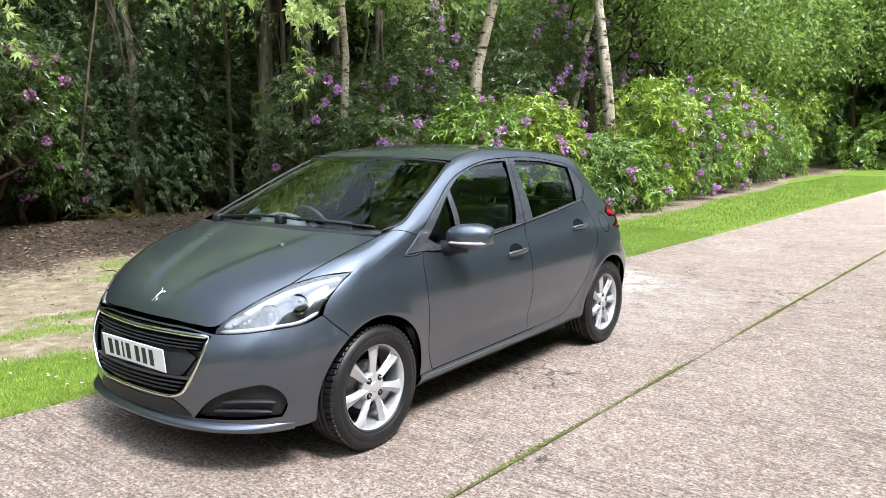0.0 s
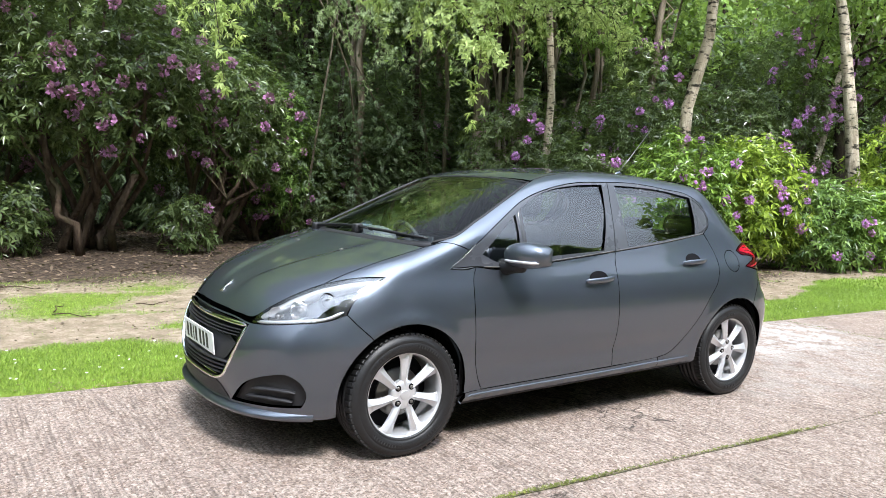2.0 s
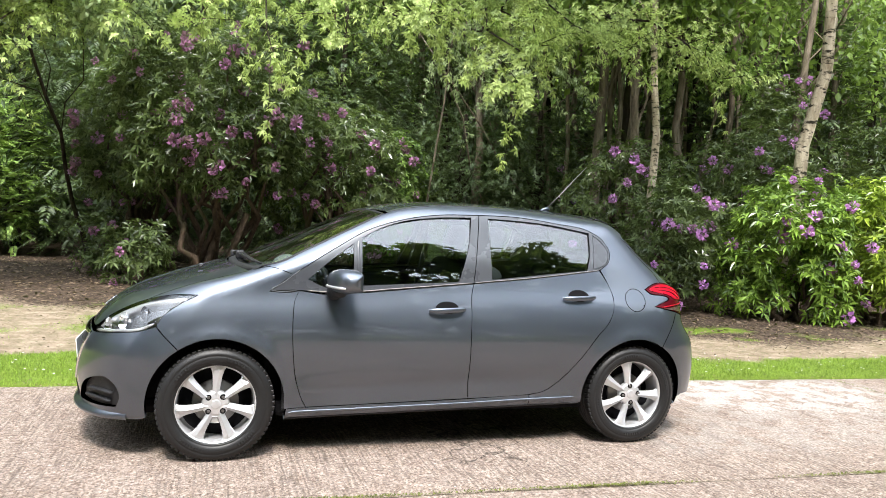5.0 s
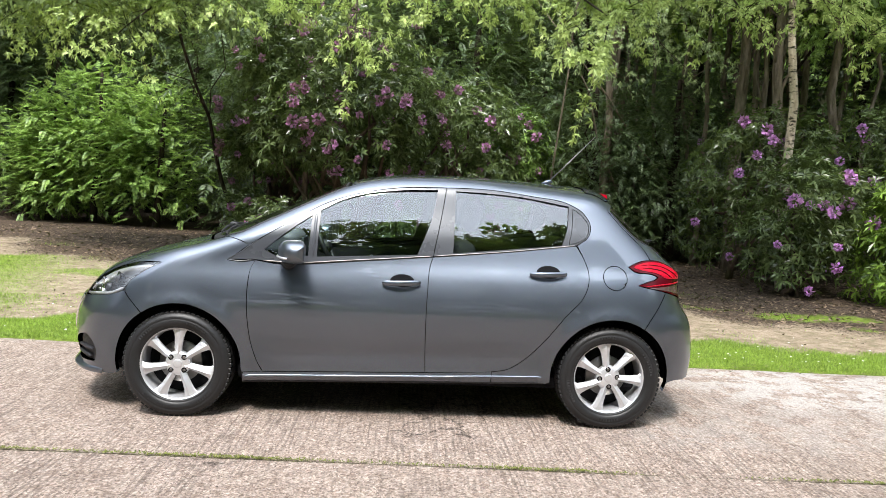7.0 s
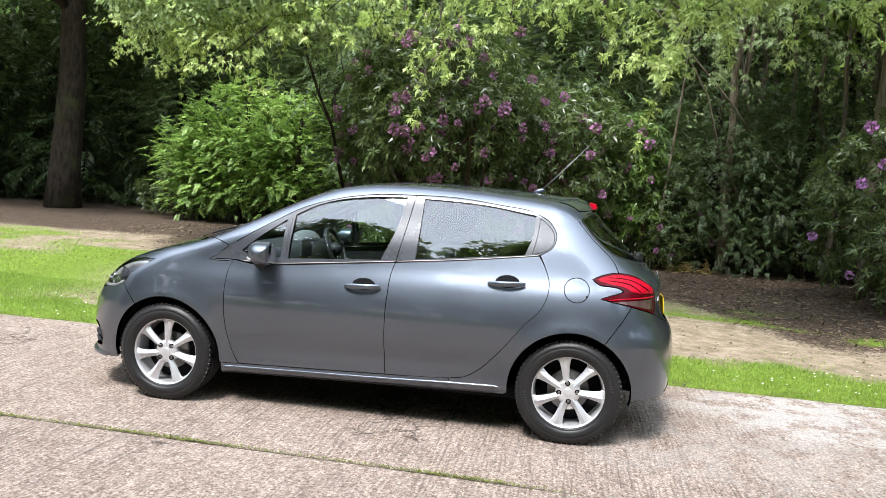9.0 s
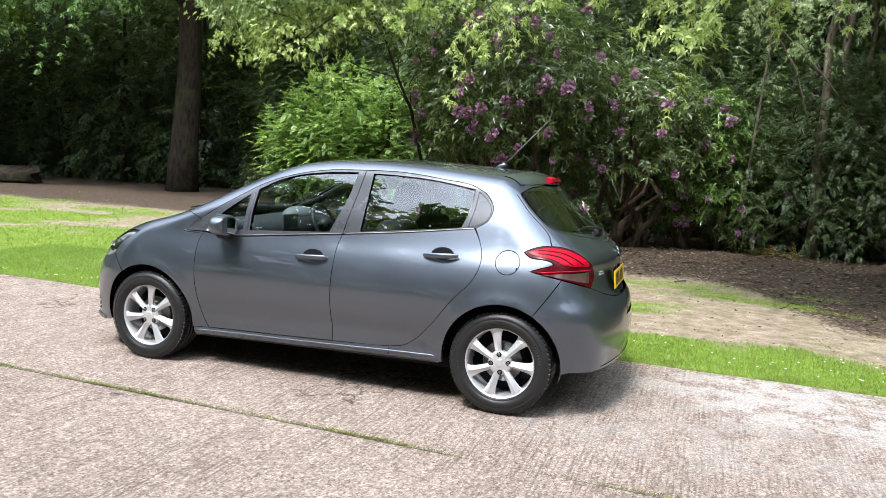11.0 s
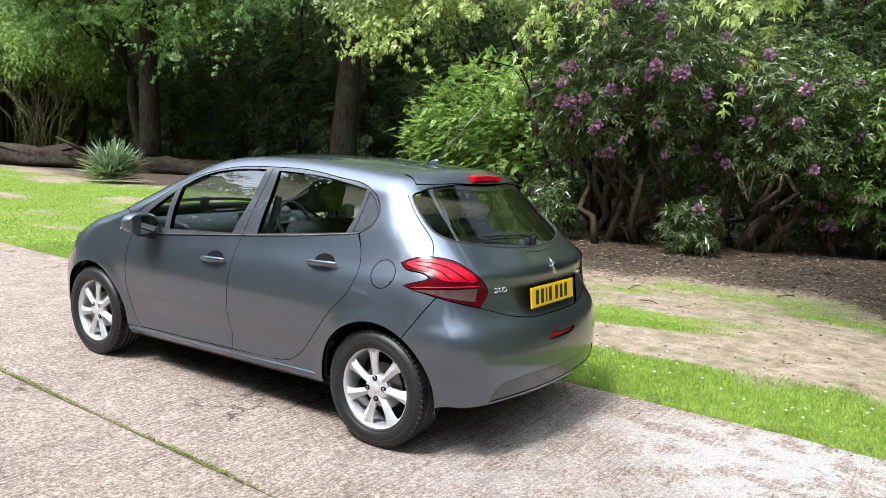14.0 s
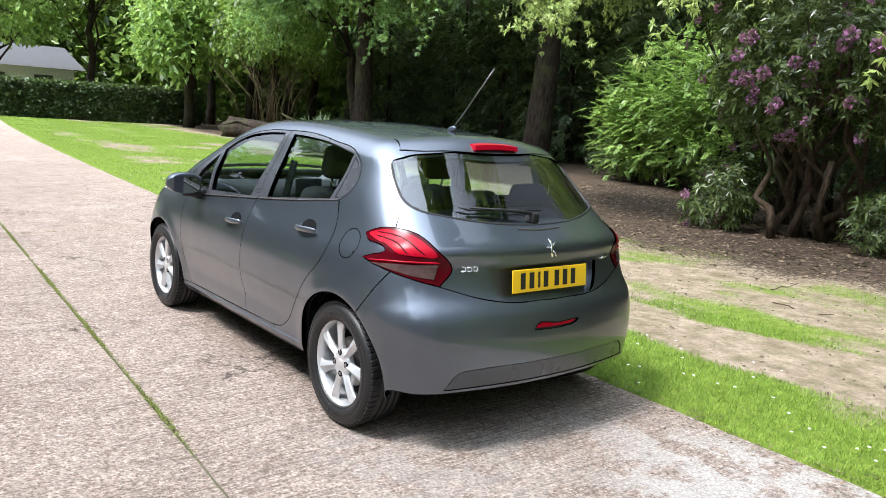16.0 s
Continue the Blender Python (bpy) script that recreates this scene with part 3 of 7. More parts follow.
def panel(name, chart, points, material, parent, holes=(), gap=0.0022, lift=0.0, flange=0.018, cell=0.035, label="", mirror=False, hole_gap=None):
    """A piece of the skin inside an outline, with turned-in edges; mirror makes its twin on the other side as well."""
    sc = CHARTS[chart][1]
    loops = [shrink(outline(points, sc), gap)] + [shrink(outline(h, sc), -(gap if hole_gap is None else hole_gap)) for h in holes]
    lo, hi = loops[0].min(0), loops[0].max(0)
    gx, gy = np.meshgrid(np.arange(lo[0] + cell / 2, hi[0], cell), np.arange(lo[1] + cell / 2, hi[1], cell))
    gy = gy + np.where(np.arange(gx.shape[1]) % 2, cell / 2, 0)[None]
    inner = np.stack([gx.ravel(), gy.ravel()], -1)
    inner = inner[inside(inner, loops)]
    edge = np.concatenate(loops)
    far = np.min(np.linalg.norm(inner[:, None] - edge[None], axis=2), axis=1) > cell * 0.4 if len(inner) else np.zeros(0, bool)
    uv = np.concatenate([edge, inner[far]])
    edges, at = [], 0
    for loop in loops:
        edges += [(at + i, at + (i + 1) % len(loop)) for i in range(len(loop))]
        at += len(loop)
    v2, _, tris, *_ = geometry.delaunay_2d_cdt([Vector(p) for p in uv], edges, [], 0, 1e-6)
    v2 = np.array([tuple(v) for v in v2])
    tris = np.array([t for t in tris if len(t) == 3])
    mid = v2[tris].mean(1)
    tris = tris[inside(mid, loops)]
    p, nrm = onto(chart, v2 / np.array(sc))
    p = p + nrm * lift
    if material in (WINDOW, SCREEN):
        p, nrm = glazed(p, nrm)
    fn = np.cross(p[tris[:, 1]] - p[tris[:, 0]], p[tris[:, 2]] - p[tris[:, 0]])
    flip = np.sum(fn * nrm[tris[:, 0]], 1) < 0
    tris[flip] = tris[flip][:, ::-1]
    verts, faces, normals = [p], [tris], [nrm]
    if flange:
        count = len(p)
        for loop in loops:
            q, qn = onto(chart, loop / np.array(sc))
            q = q + qn * lift
            run = np.roll(q, -1, 0) - np.roll(q, 1, 0)
            out = np.cross(run, qn)
            out /= np.maximum(np.linalg.norm(out, axis=1, keepdims=True), 1e-9)
            k = len(q)
            verts += [q, q - qn * flange]
            normals += [out, out]
            i = count + np.arange(k)
            j = count + (np.arange(k) + 1) % k
            faces += [np.stack([i, j, j + k], -1), np.stack([i, j + k, i + k], -1)]
            count += 2 * k
    verts, faces, normals = np.concatenate(verts), np.concatenate(faces), np.concatenate(normals)
    made = []
    for sign in ((1, -1) if mirror else (1,)):
        mesh = raw_mesh(name, verts * (1, sign, 1), faces if sign > 0 else faces[:, ::-1], True)
        mesh.normals_split_custom_set_from_vertices([tuple(n) for n in normals * (1, sign, 1)])
        made.append(part(name, mesh, material, parent if not isinstance(parent, (list, tuple)) else parent[0 if sign > 0 else 1], label))
    return made


def ribbon(name, chart, line, width, material, parent, lift=0.004, depth=0.008, mirror=False, label="", closed=False):
    """A narrow rounded strip that follows a line of chart places over the skin."""
    sc = np.array(CHARTS[chart][1])
    pts = [np.array(p, float) for p in line]
    xs = np.cumsum([0] + [np.linalg.norm((b - a) * sc) for a, b in zip(pts, pts[1:])])
    n = max(6, int(xs[-1] / 0.02))
    cu, cv = curve(xs, [p[0] for p in pts]), curve(xs, [p[1] for p in pts])
    s = np.linspace(0, xs[-1], n)
    p, nrm = onto(chart, np.stack([cu(s), cv(s)], -1))
    run = np.gradient(p, axis=0)
    run /= np.linalg.norm(run, axis=1, keepdims=True)
    across = np.cross(run, nrm)
    taper = np.minimum(1, np.minimum(s, xs[-1] - s) / (width * 0.8) + 0.25)[:, None]
    shape = [(-0.5, -1.2), (-0.5, 0.4), (-0.35, 1.0), (0.35, 1.0), (0.5, 0.4), (0.5, -1.2)]
    k = len(shape)
    verts = np.stack([p + across * a * width * taper + nrm * (lift - depth + depth * b) for a, b in shape], 1).reshape(-1, 3)
    faces = []
    for i in range(n - 1):
        for j in range(k):
            faces.append((i * k + j, i * k + (j + 1) % k, (i + 1) * k + (j + 1) % k, (i + 1) * k + j))
    faces = np.array(faces)
    for sign in ((1, -1) if mirror else (1,)):
        part(name, raw_mesh(name, verts * (1, sign, 1), faces if sign < 0 else faces[:, ::-1], True), material, parent, label)


CAR_AT = pose(0, 0.026, 0, 0, 0, 0.4)
car = thing("car", "dark grey metallic five-door hatchback parked on the concrete", "car", at=CAR_AT)


def arch_line(wx, a0, a1, chart, r=ARCH, n=14):
    """Points along a wheel arch, by angle from straight ahead of the wheel over its top."""
    out = []
    for a in np.radians(np.linspace(a0, a1, n)):
        x, z = wx - r * math.cos(a), HUB_Z + r * math.sin(a)
        p, _ = onto("side", np.array([[x, z]]))
        y = -p[0, 1]
        if chart == "side":
            out.append((x, z))
        elif chart == "round":
            out.append((x, math.degrees(math.atan2(z - 0.6, y))))
        elif chart == "front":
            out.append((math.degrees(math.atan2(y, -(x + 1.3))), z))
        else:
            out.append((math.degrees(math.atan2(y, x - 1.2)), z))
    return out


def convert(a, points, b):
    """Places of one chart told in another."""
    p, _ = onto(a, np.array([q[:2] for q in points], float))
    x, y, z = p[:, 0], p[:, 1], p[:, 2]
    uv = {"side": (x, z), "top": (x, y), "front": (np.degrees(np.arctan2(-y, -(x + 1.3))), z), "rear": (np.degrees(np.arctan2(-y, x - 1.2)), z),
          "hatch": (np.degrees(np.arctan2(-y, x - 0.6)), z), "round": (x, np.degrees(np.arctan2(z - 0.6, -y)))}[b]
    return [(float(u), float(v), *q[2:]) for u, v, q in zip(uv[0], uv[1], points)]


def half(points):
    """A line from the middle outwards on one side, joined with its mirror image."""
    return list(points) + [(-p[0], *p[1:]) for p in points[::-1] if p[0] != 0]


def halft(points):
    return list(points) + [(p[0], -p[1], *p[2:]) for p in points[::-1] if p[1] != 0]


# lines where two panels meet, told once
HEADLAMP = [(37.4, .648, 1), (39.0, .684), (43.1, .722), (52.5, .792), (62.5, .846, 1), (72.4, .877), (84.5, .889, 1), (79.9, .856), (75.9, .818), (72.1, .763), (70.7, .720, 1), (65.3, .692), (55.4, .671), (45.3, .654)]
TAIL_LAMP = [(78.3, .972, 1), (74.5, .996), (70.7, 1.010), (66.5, 1.014, 1), (62.1, 1.009), (57.5, .994), (53.3, .965), (49.7, .928), (47.0, .893), (45.6, .857), (48.9, .774, 1), (56.5, .803), (63.5, .829, 1), (71.6, .855), (75.6, .867, 1),
             (70.6, .893), (67.6, .906), (66.6, .917), (67.4, .927), (70.7, .937), (75.9, .945)]
GATE_SIDE = [(37.6, 1.085), (38.6, 1.13), (40.7, 1.20), (42.7, 1.295, 1)]
GATE_FOOT = [(0, .692), (3.8, .693), (13.1, .697), (19.6, .719)]
SPOILER_SIDE = [(1.14, -.492, 1), (1.20, -.508), (1.255, -.535)]
WING_SEAM = [(-1.500, .632), (-1.545, .675)]
TAIL_SEAM = [(1.490, .665), (1.550, .755)]


def build_doors():
    front = panel("front_door", "side", [(-.785, .272, 1), (-.3, .287), (.166, .303, 1), (.157, .547), (.159, .777), (.176, .955), (.186, .983, 1), (-.3, .937), (-.52, .916),
                  (-.70, .906), (-.846, .925, 1), (-.867, .885), (-.879, .788), (-.879, .674), (-.87, .557), (-.847, .419), (-.812, .32)], PAINT, car, mirror=True)
    rear = panel("rear_door", "side", [(.166, .303, 1), (.40, .311), (.559, .321), (.657, .340), (.736, .390), (.843, .501), (.994, .692), (1.072, .775), (1.108, .85), (1.116, .919),
                 (1.088, 1.012), (1.045, 1.083, 1), (.656, 1.032), (.186, .983, 1), (.176, .955), (.159, .777), (.157, .547)], PAINT, car, mirror=True)
    quarter_light = [(-.80, 26.0, 1), (-.66, 33.5), (-.535, 39.7, 1), (-.545, 24.4, 1), (-.70, 23.3)]
    main = [(-.495, 24.2, 1), (-.487, 41.8, 1), (-.37, 45.8), (-.238, 48.4), (-.037, 50.4), (.205, 51.3, 1), (.17, 40.3), (.092, 26.5, 1)]
    panel("window_frame", "round", [(-1.0, 21.8, 1), (-.876, 27.5), (-.797, 31.0), (-.627, 38.2), (-.455, 44.7), (-.24, 49), (-.039, 51.3), (.258, 52.4, 1), (.226, 40.3), (.186, 26.05, 1),
          (-.3, 23.1), (-.517, 21.7), (-.70, 21.1), (-.83, 22.0)], GLOSSBLACK, front, holes=[quarter_light, main], mirror=True, flange=0.03, cell=0.03, hole_gap=0.0)
    panel("quarter_light", "round", quarter_light, WINDOW, front, gap=-0.003, lift=-0.008, flange=0, mirror=True)
    panel("window_glass", "round", main, WINDOW, front, gap=-0.003, lift=-0.010, flange=0, mirror=True)
    back = [(.303, 27.6, 1), (.309, 37), (.314, 51.2, 1), (.475, 51.1), (.713, 50.4), (1.008, 48.0, 1), (.992, 39), (.958, 32.7, 1)]
    fixed = [(1.032, 47.4, 1), (1.085, 45.1), (1.127, 41.2), (1.116, 37.1), (1.046, 33.9), (1.0, 33.3, 1), (1.022, 40)]
    panel("window_frame", "round", [(.186, 26.05, 1), (.226, 40.3), (.258, 52.4, 1), (.508, 52.6), (.781, 51), (1.019, 48.6), (1.10, 45.6), (1.139, 41), (1.122, 36.8),
          (1.050, 33.1, 1), (.656, 29.4)], GLOSSBLACK, rear, holes=[back, fixed], mirror=True, flange=0.03, cell=0.03, hole_gap=0.0)
    panel("window_glass", "round", back, WINDOW, rear, gap=-0.003, lift=-0.010, flange=0, mirror=True)
    panel("quarter_trim", "round", fixed, GLOSSBLACK, rear, gap=0.003, lift=-0.001, mirror=True)
    # slim bars between the panes, and the bright line along the waist
    ribbon("window_bar", "round", [(-.517, 24.3), (-.511, 40.6)], 0.020, GLOSSBLACK, car, 0.003, mirror=True)
    ribbon("waist_moulding", "round", [(-.80, 21.9), (-.62, 21.6), (-.3, 23.3), (.178, 26.2)], 0.007, STEEL, car, 0.004, mirror=True)
    ribbon("waist_moulding", "round", [(.194, 26.3), (.6, 29.1), (1.04, 33.0)], 0.007, STEEL, car, 0.004, mirror=True)
    ribbon("corner_moulding", "round", [(-.84, 29.2), (-.93, 24.8), (-1.0, 21.8), (-.95, 21.4), (-.86, 21.9)], 0.006, GLOSSBLACK, car, 0.002, mirror=True)
    for (x, z, long), doors in (((.005, .832, .222), front), ((.868, .914, .222), rear)):
        for sign, door in ((1, doors[0]), (-1, doors[1])):
            bm = bmesh.new()
            tilt = 0.045
            n = 15
            p, nn = onto("side", np.array([[x, z]]))
            y0 = p[0, 1]
            prof = []
            for i in range(n):
                s = -1 + 2 * i / (n - 1)
                prof.append((x + s * long / 2, y0 - 0.018 - 0.020 * (1 - s * s), z + s * long / 2 * tilt, 0.009 + 0.007 * (1 - s ** 4)))
            rings = []
            for px_, py_, pz_, r in prof:
                rings.append([bm.verts.new((px_, sign * (py_ + 0.55 * r * math.cos(a)), pz_ + r * math.sin(a))) for a in np.linspace(0, 2 * math.pi, 12, endpoint=False)])
            for a, b in zip(rings, rings[1:]):
                for j in range(12):
                    bm.faces.new((a[j], a[(j + 1) % 12], b[(j + 1) % 12], b[j]))
            bm.faces.new(rings[0])
            bm.faces.new(rings[-1][::-1])
            bmesh.ops.recalc_face_normals(bm, faces=bm.faces)
            part("door_handle", bm, PAINT, door, "body-coloured bar handle", True)
        # flat near-black patch stands in for the shaded hollow behind the handle
        cup = [(x + 0.004 + 0.072 * math.cos(a), z + 0.006 + (0.041 if math.sin(a) > 0 else 0.030) * math.sin(a)) for a in np.linspace(0, 2 * math.pi, 18, endpoint=False)]
        panel("handle_cup_shade", "side", cup, DARK, doors, lift=0.0035, flange=0.003, cell=0.02, gap=0, mirror=True)
        slot = [(x + 0.108 + 0.005 * math.cos(a), z + .004 + 0.007 * math.sin(a)) for a in np.linspace(0, 2 * math.pi, 8, endpoint=False)]
        if x < 0.5:
            panel("key_slot", "side", slot, STEEL, doors, lift=0.003, flange=0.003, cell=0.01, gap=0, mirror=False)


def build_sides():
    panel("sill", "side", [(-.905, .198, 1), (-.31, .218), (.20, .235), (.56, .246, 1), (.56, .320, 1), (.166, .302), (-.3, .286), (-.785, .271), (-.897, .267, 1)], PAINT, car, mirror=True, gap=0.002)
    bm_line = [(-.90, .205), (-.31, .224), (.56, .252), (.88, .26)]
    ribbon("sill_lip", "side", bm_line, 0.012, BLACK, car, 0.004, 0.02, mirror=True)
    ribbon("sill_ridge", "side", [(-.88, .246), (-.3, .263), (.2, .279), (.55, .293), (.86, .300)], 0.013, PAINT, car, 0.005, 0.008, mirror=True)
    a = arch_line(-AXLE, 56, 182, "round", n=18)
    lamp = convert("front", [HEADLAMP[10], *HEADLAMP[9:6:-1], HEADLAMP[6], HEADLAMP[5], HEADLAMP[4]], "round")
    panel("front_wing", "round", [(*a[0], 1), *a[1:-1], (*a[-1], 1), (-.905, -22.0, 1), (-.785, -22.2, 1), (-.812, -18.8), (-.847, -12.1), (-.87, -2.9), (-.879, 4.9), (-.879, 12.7), (-.867, 18.9), (-.846, 21.9, 1),
          (-.90, 21.2), (-1.01, 21.4, 1), (-.93, 25.2), (-.885, 27.4, 1), (-1.02, 31.2, 1), (-1.118, 30.4, 1), (-1.25, 28.6), (-1.37, 26.6), (-1.44, 25.3), (-1.53, 23.5), *lamp[::-1],
          *convert("side", WING_SEAM, "round")[::-1]], PAINT, car, mirror=True)
    b = arch_line(AXLE, -6, 121, "round", n=18)
    panel("body_side", "round", [(-1.118, 30.4, 1), (-1.02, 31.2, 1), (-.885, 27.4, 1), (-.797, 31.0), (-.627, 38.2), (-.455, 44.7), (-.24, 49), (-.039, 51.3), (.258, 52.4), (.508, 52.6), (.781, 51), (1.019, 48.6), (1.10, 45.6), (1.139, 41), (1.122, 36.8),
          (1.050, 33.1, 1), (1.088, 28.0), (1.116, 21.5), (1.108, 16.6), (1.072, 11.4), (.994, 6.0), (.843, -6.4), (.736, -13.9), (.657, -17.1), (.56, -18.4, 1), (.56, -23.5, 1), (.88, -22.6, 1), (*b[0], 1), *b[1:-1], (*b[-1], 1),
          *convert("side", TAIL_SEAM, "round"), *convert("rear", TAIL_LAMP[12:] + TAIL_LAMP[:4], "round"), *convert("hatch", GATE_SIDE, "round"), *convert("top", SPOILER_SIDE[::-1], "round"), (1.0, 58.2), (.5, 58.6), (0, 58.2), (-.25, 55.6, 1), (-.311, 53.6), (-.545, 46.4), (-.792, 38.4), (-.966, 32.9)], PAINT, car, mirror=True,
          holes=[[(1.276 + .073 * math.cos(t), 20.6 + 5.0 * math.sin(t)) for t in np.linspace(0, 2 * math.pi, 20, endpoint=False)]])
    panel("fuel_flap", "round", [(1.276 + .073 * math.cos(t), 20.6 + 5.0 * math.sin(t)) for t in np.linspace(0, 2 * math.pi, 20, endpoint=False)], PAINT, car, lift=0.0, mirror=True)
    panel("flap_catch", "round", [(1.335 + .008 * math.cos(t), 18.2 + 0.7 * math.sin(t)) for t in np.linspace(0, 2 * math.pi, 8, endpoint=False)], DARK, car, lift=0.002, flange=0.004, cell=0.01)
    # dark lining behind the panels
    for chart, line in (("side", [(-.92, .21, 1), (.9, .26, 1), (.93, .45), (1.06, .62), (1.14, .68, 1), (1.14, 1.0, 1), (1.04, 1.07, 1), (.19, .97, 1), (-.52, .90, 1), (-.93, .90, 1), (-.93, .45, 1)]),):
        panel("door_lining", chart, line, DASH, car, lift=-0.045, flange=0.0, cell=0.08, mirror=True)
    panel("quarter_lining", "round", [(1.05, 22, 1), (1.05, 33, 1), (1.13, 37), (1.15, 41), (1.10, 46.5), (1.0, 50), (.5, 54), (0, 52.5), (0, 60, 1), (1.2, 60, 1), (1.27, 52), (1.40, 42), (1.50, 30, 1), (1.45, 15, 1)], DASH, car, lift=-0.03, flange=0, cell=0.08, mirror=True)
    ribbon("pillar_lining", "round", [(-1.05, 31.0), (-.80, 35.4), (-.55, 43.6), (-.2, 52.2), (.1, 54.5)], 0.07, DASH, car, -0.022, 0.01, mirror=True)


def build_nose():
    a = arch_line(-AXLE, -12, 56, "front", n=10)
    low = [(0, .232), (20, .230), (40, .226), (55, .224), (66, .222)]
    left_side = low + [(*a[0], 1), *a[1:-1], (*a[-1], 1), *convert("side", WING_SEAM, "front"), HEADLAMP[10], *HEADLAMP[11:], HEADLAMP[0], (28, .662), (15, .664), (0, .664)]
    grille = half([(0, .345), (12, .347), (23, .354), (27, .378), (29.6, .425), (34.6, .57), (36.4, .638, 1), (28, .650), (15, .652), (0, .652)])
    fog = [(30, .262, 1), (38, .372), (46.8, .421), (53.1, .432), (57, .398), (58.8, .334), (57.3, .283, 1), (44.6, .272)]
    other = [(-p[0], *p[1:]) for p in fog]
    panel("front_bumper", "front", half(left_side), PAINT, car, holes=[grille, fog, other], flange=0.03)
    panel("grille_backing", "front", grille, BLACK, car, lift=-0.035, flange=0.0, gap=-0.004, label="black grille panel")
    ring = [p[:2] for p in half([(0, .347), (12, .349), (22.5, .356), (26.6, .380), (29.2, .427), (34.2, .57), (36.0, .632)])]
    ribbon("grille_surround", "front", ring[6:0:-1] + ring[0:1] + [(-p[0], p[1]) for p in ring[1:7]], 0.016, CHROME, car, 0.007, 0.010, label="chrome grille surround")
    ribbon("grille_brow", "front", [(-36, .634), (-20, .634), (0, .630), (20, .634), (36, .634)], 0.022, CHROME, car, 0.010, 0.012, label="chrome strip over the grille")
    ribbon("maker_name_bar", "front", [(-9.5, .634), (0, .631), (9.5, .634)], 0.010, GLOSSBLACK, car, 0.014, 0.004)
    for i, z in enumerate((.606, .592, .578)):
        w = 33.5 - i * 0.8
        ribbon("grille_slat", "front", [(-w, z + .004), (-15, z), (0, z - .002), (15, z), (w, z + .004)], 0.008, BLACK, car, -0.004, 0.02)
    for i, z in enumerate((.437, .416, .395, .374)):
        w = 28.5 - i * 1.6
        ribbon("grille_slat", "front", [(-w, z + .005), (-12, z), (0, z - .002), (12, z), (w, z + .005)], 0.009, BLACK, car, -0.006, 0.02)
    panel("plate_mount", "front", half([(0, .452), (26, .460), (31, .545, 1), (28, .566), (0, .560)]), BLACK, car, lift=-0.022, flange=0.02)
    for sign in (1, -1):
        f = [(sign * p[0], *p[1:]) for p in fog]
        panel("fog_recess", "front", f, BLACK, car, lift=-0.026, flange=0.0, gap=-0.004, label="black fog lamp surround")
        for z, u0, u1 in ((.345, 40, 55.5), (.300, 37, 54.5)):
            ribbon("fog_slat", "front", [(sign * u0, z), (sign * (u0 + u1) / 2, z + .008), (sign * u1, z + .004)], 0.016, BLACK, car, -0.004, 0.016)
    # black lower mouth, and the lip that stands out under the bumper
    panel("lower_mouth", "front", half([(0, .262), (18, .262), (29, .266, 1), (26.5, .300), (23, .332), (12, .330), (0, .329)]), BLACK, car, lift=0.003, flange=0.004, gap=0, label="black strip below the grille")
    bm = bmesh.new()
    us = np.linspace(-61, 61, 61)
    p, nn = onto("front", np.stack([us, 0.238 - 0.010 * np.cos(np.radians(us))], -1))
    rows = []
    for u, q, n in zip(us, p, nn):
        h = Vector((n[0], n[1], 0)).normalized()
        e = float(step(0, 26, 61 - abs(u)))
        rows.append([bm.verts.new(Vector(q) + h * a + Vector((0, 0, b))) for a, b in ((-.030, .026), (.002, .018 + .004 * e), (.004 + .030 * e, .004), (.006 + .033 * e, -.006), (.002 + .026 * e, -.020), (-.03, -.030))])
    for a, b in zip(rows, rows[1:]):
        for j in range(5):
            bm.faces.new((a[j], a[j + 1], b[j + 1], b[j]))
    bmesh.ops.recalc_face_normals(bm, faces=bm.faces)
    part("chin_lip", bm, PAINT, car, "grey lip under the bumper", True)
    # lamps
    lamp = HEADLAMP
    for sign in (1, -1):
        line = [(sign * p[0], *p[1:]) for p in lamp]
        hl = thing("headlamp", "", "")
        hl.parent = car
        hl["label"] = "clear headlamp with chrome reflectors"
        panel("lamp_lens", "front", line, LENS, hl, gap=0.002, lift=0.001, flange=0.0)
        panel("lamp_housing", "front", line, LAMPDARK, hl, gap=0.003, lift=-0.055, flange=0.0)
        ribbon("lamp_bezel", "front", [(sign * u, z) for u, z in ((39.5, .661), (45.3, .668), (55.4, .684), (65.3, .705), (69.6, .735))], 0.020, ALLOY, hl, -0.006, 0.03)
        ribbon("lamp_bezel", "front", [(sign * u, z) for u, z in ((40.2, .683), (44, .713), (52.8, .778), (62.5, .830), (72, .858), (80, .872))], 0.030, ALLOY, hl, -0.012, 0.03)
        for u, z, r in ((46.5, .700, .050), (55.0, .738, .052), (64.5, .785, .046)):
            p, nn = onto("front", np.array([[sign * u, z]]))
            c, d = Vector(p[0] - nn[0] * 0.030), Vector((-0.86, sign * -0.48, 0.1)).normalized()
            q = d.to_track_quat("Z", "Y").to_matrix().to_4x4()
            bm = bmesh.new()
            rings = []
            for t in np.linspace(0, 1, 6):
                rr, dd = r * (0.30 + 0.70 * t ** 0.6), -0.028 + 0.045 * t
                rings.append([bm.verts.new((rr * math.cos(x), rr * math.sin(x), dd)) for x in np.linspace(0, 2 * math.pi, 20, endpoint=False)])
            for ra, rb in zip(rings, rings[1:]):
                for j in range(20):
                    bm.faces.new((ra[j], ra[(j + 1) % 20], rb[(j + 1) % 20], rb[j]))
            bm.faces.new(rings[0][::-1])
            bmesh.ops.transform(bm, matrix=Matrix.Translation(c) @ q, verts=bm.verts)
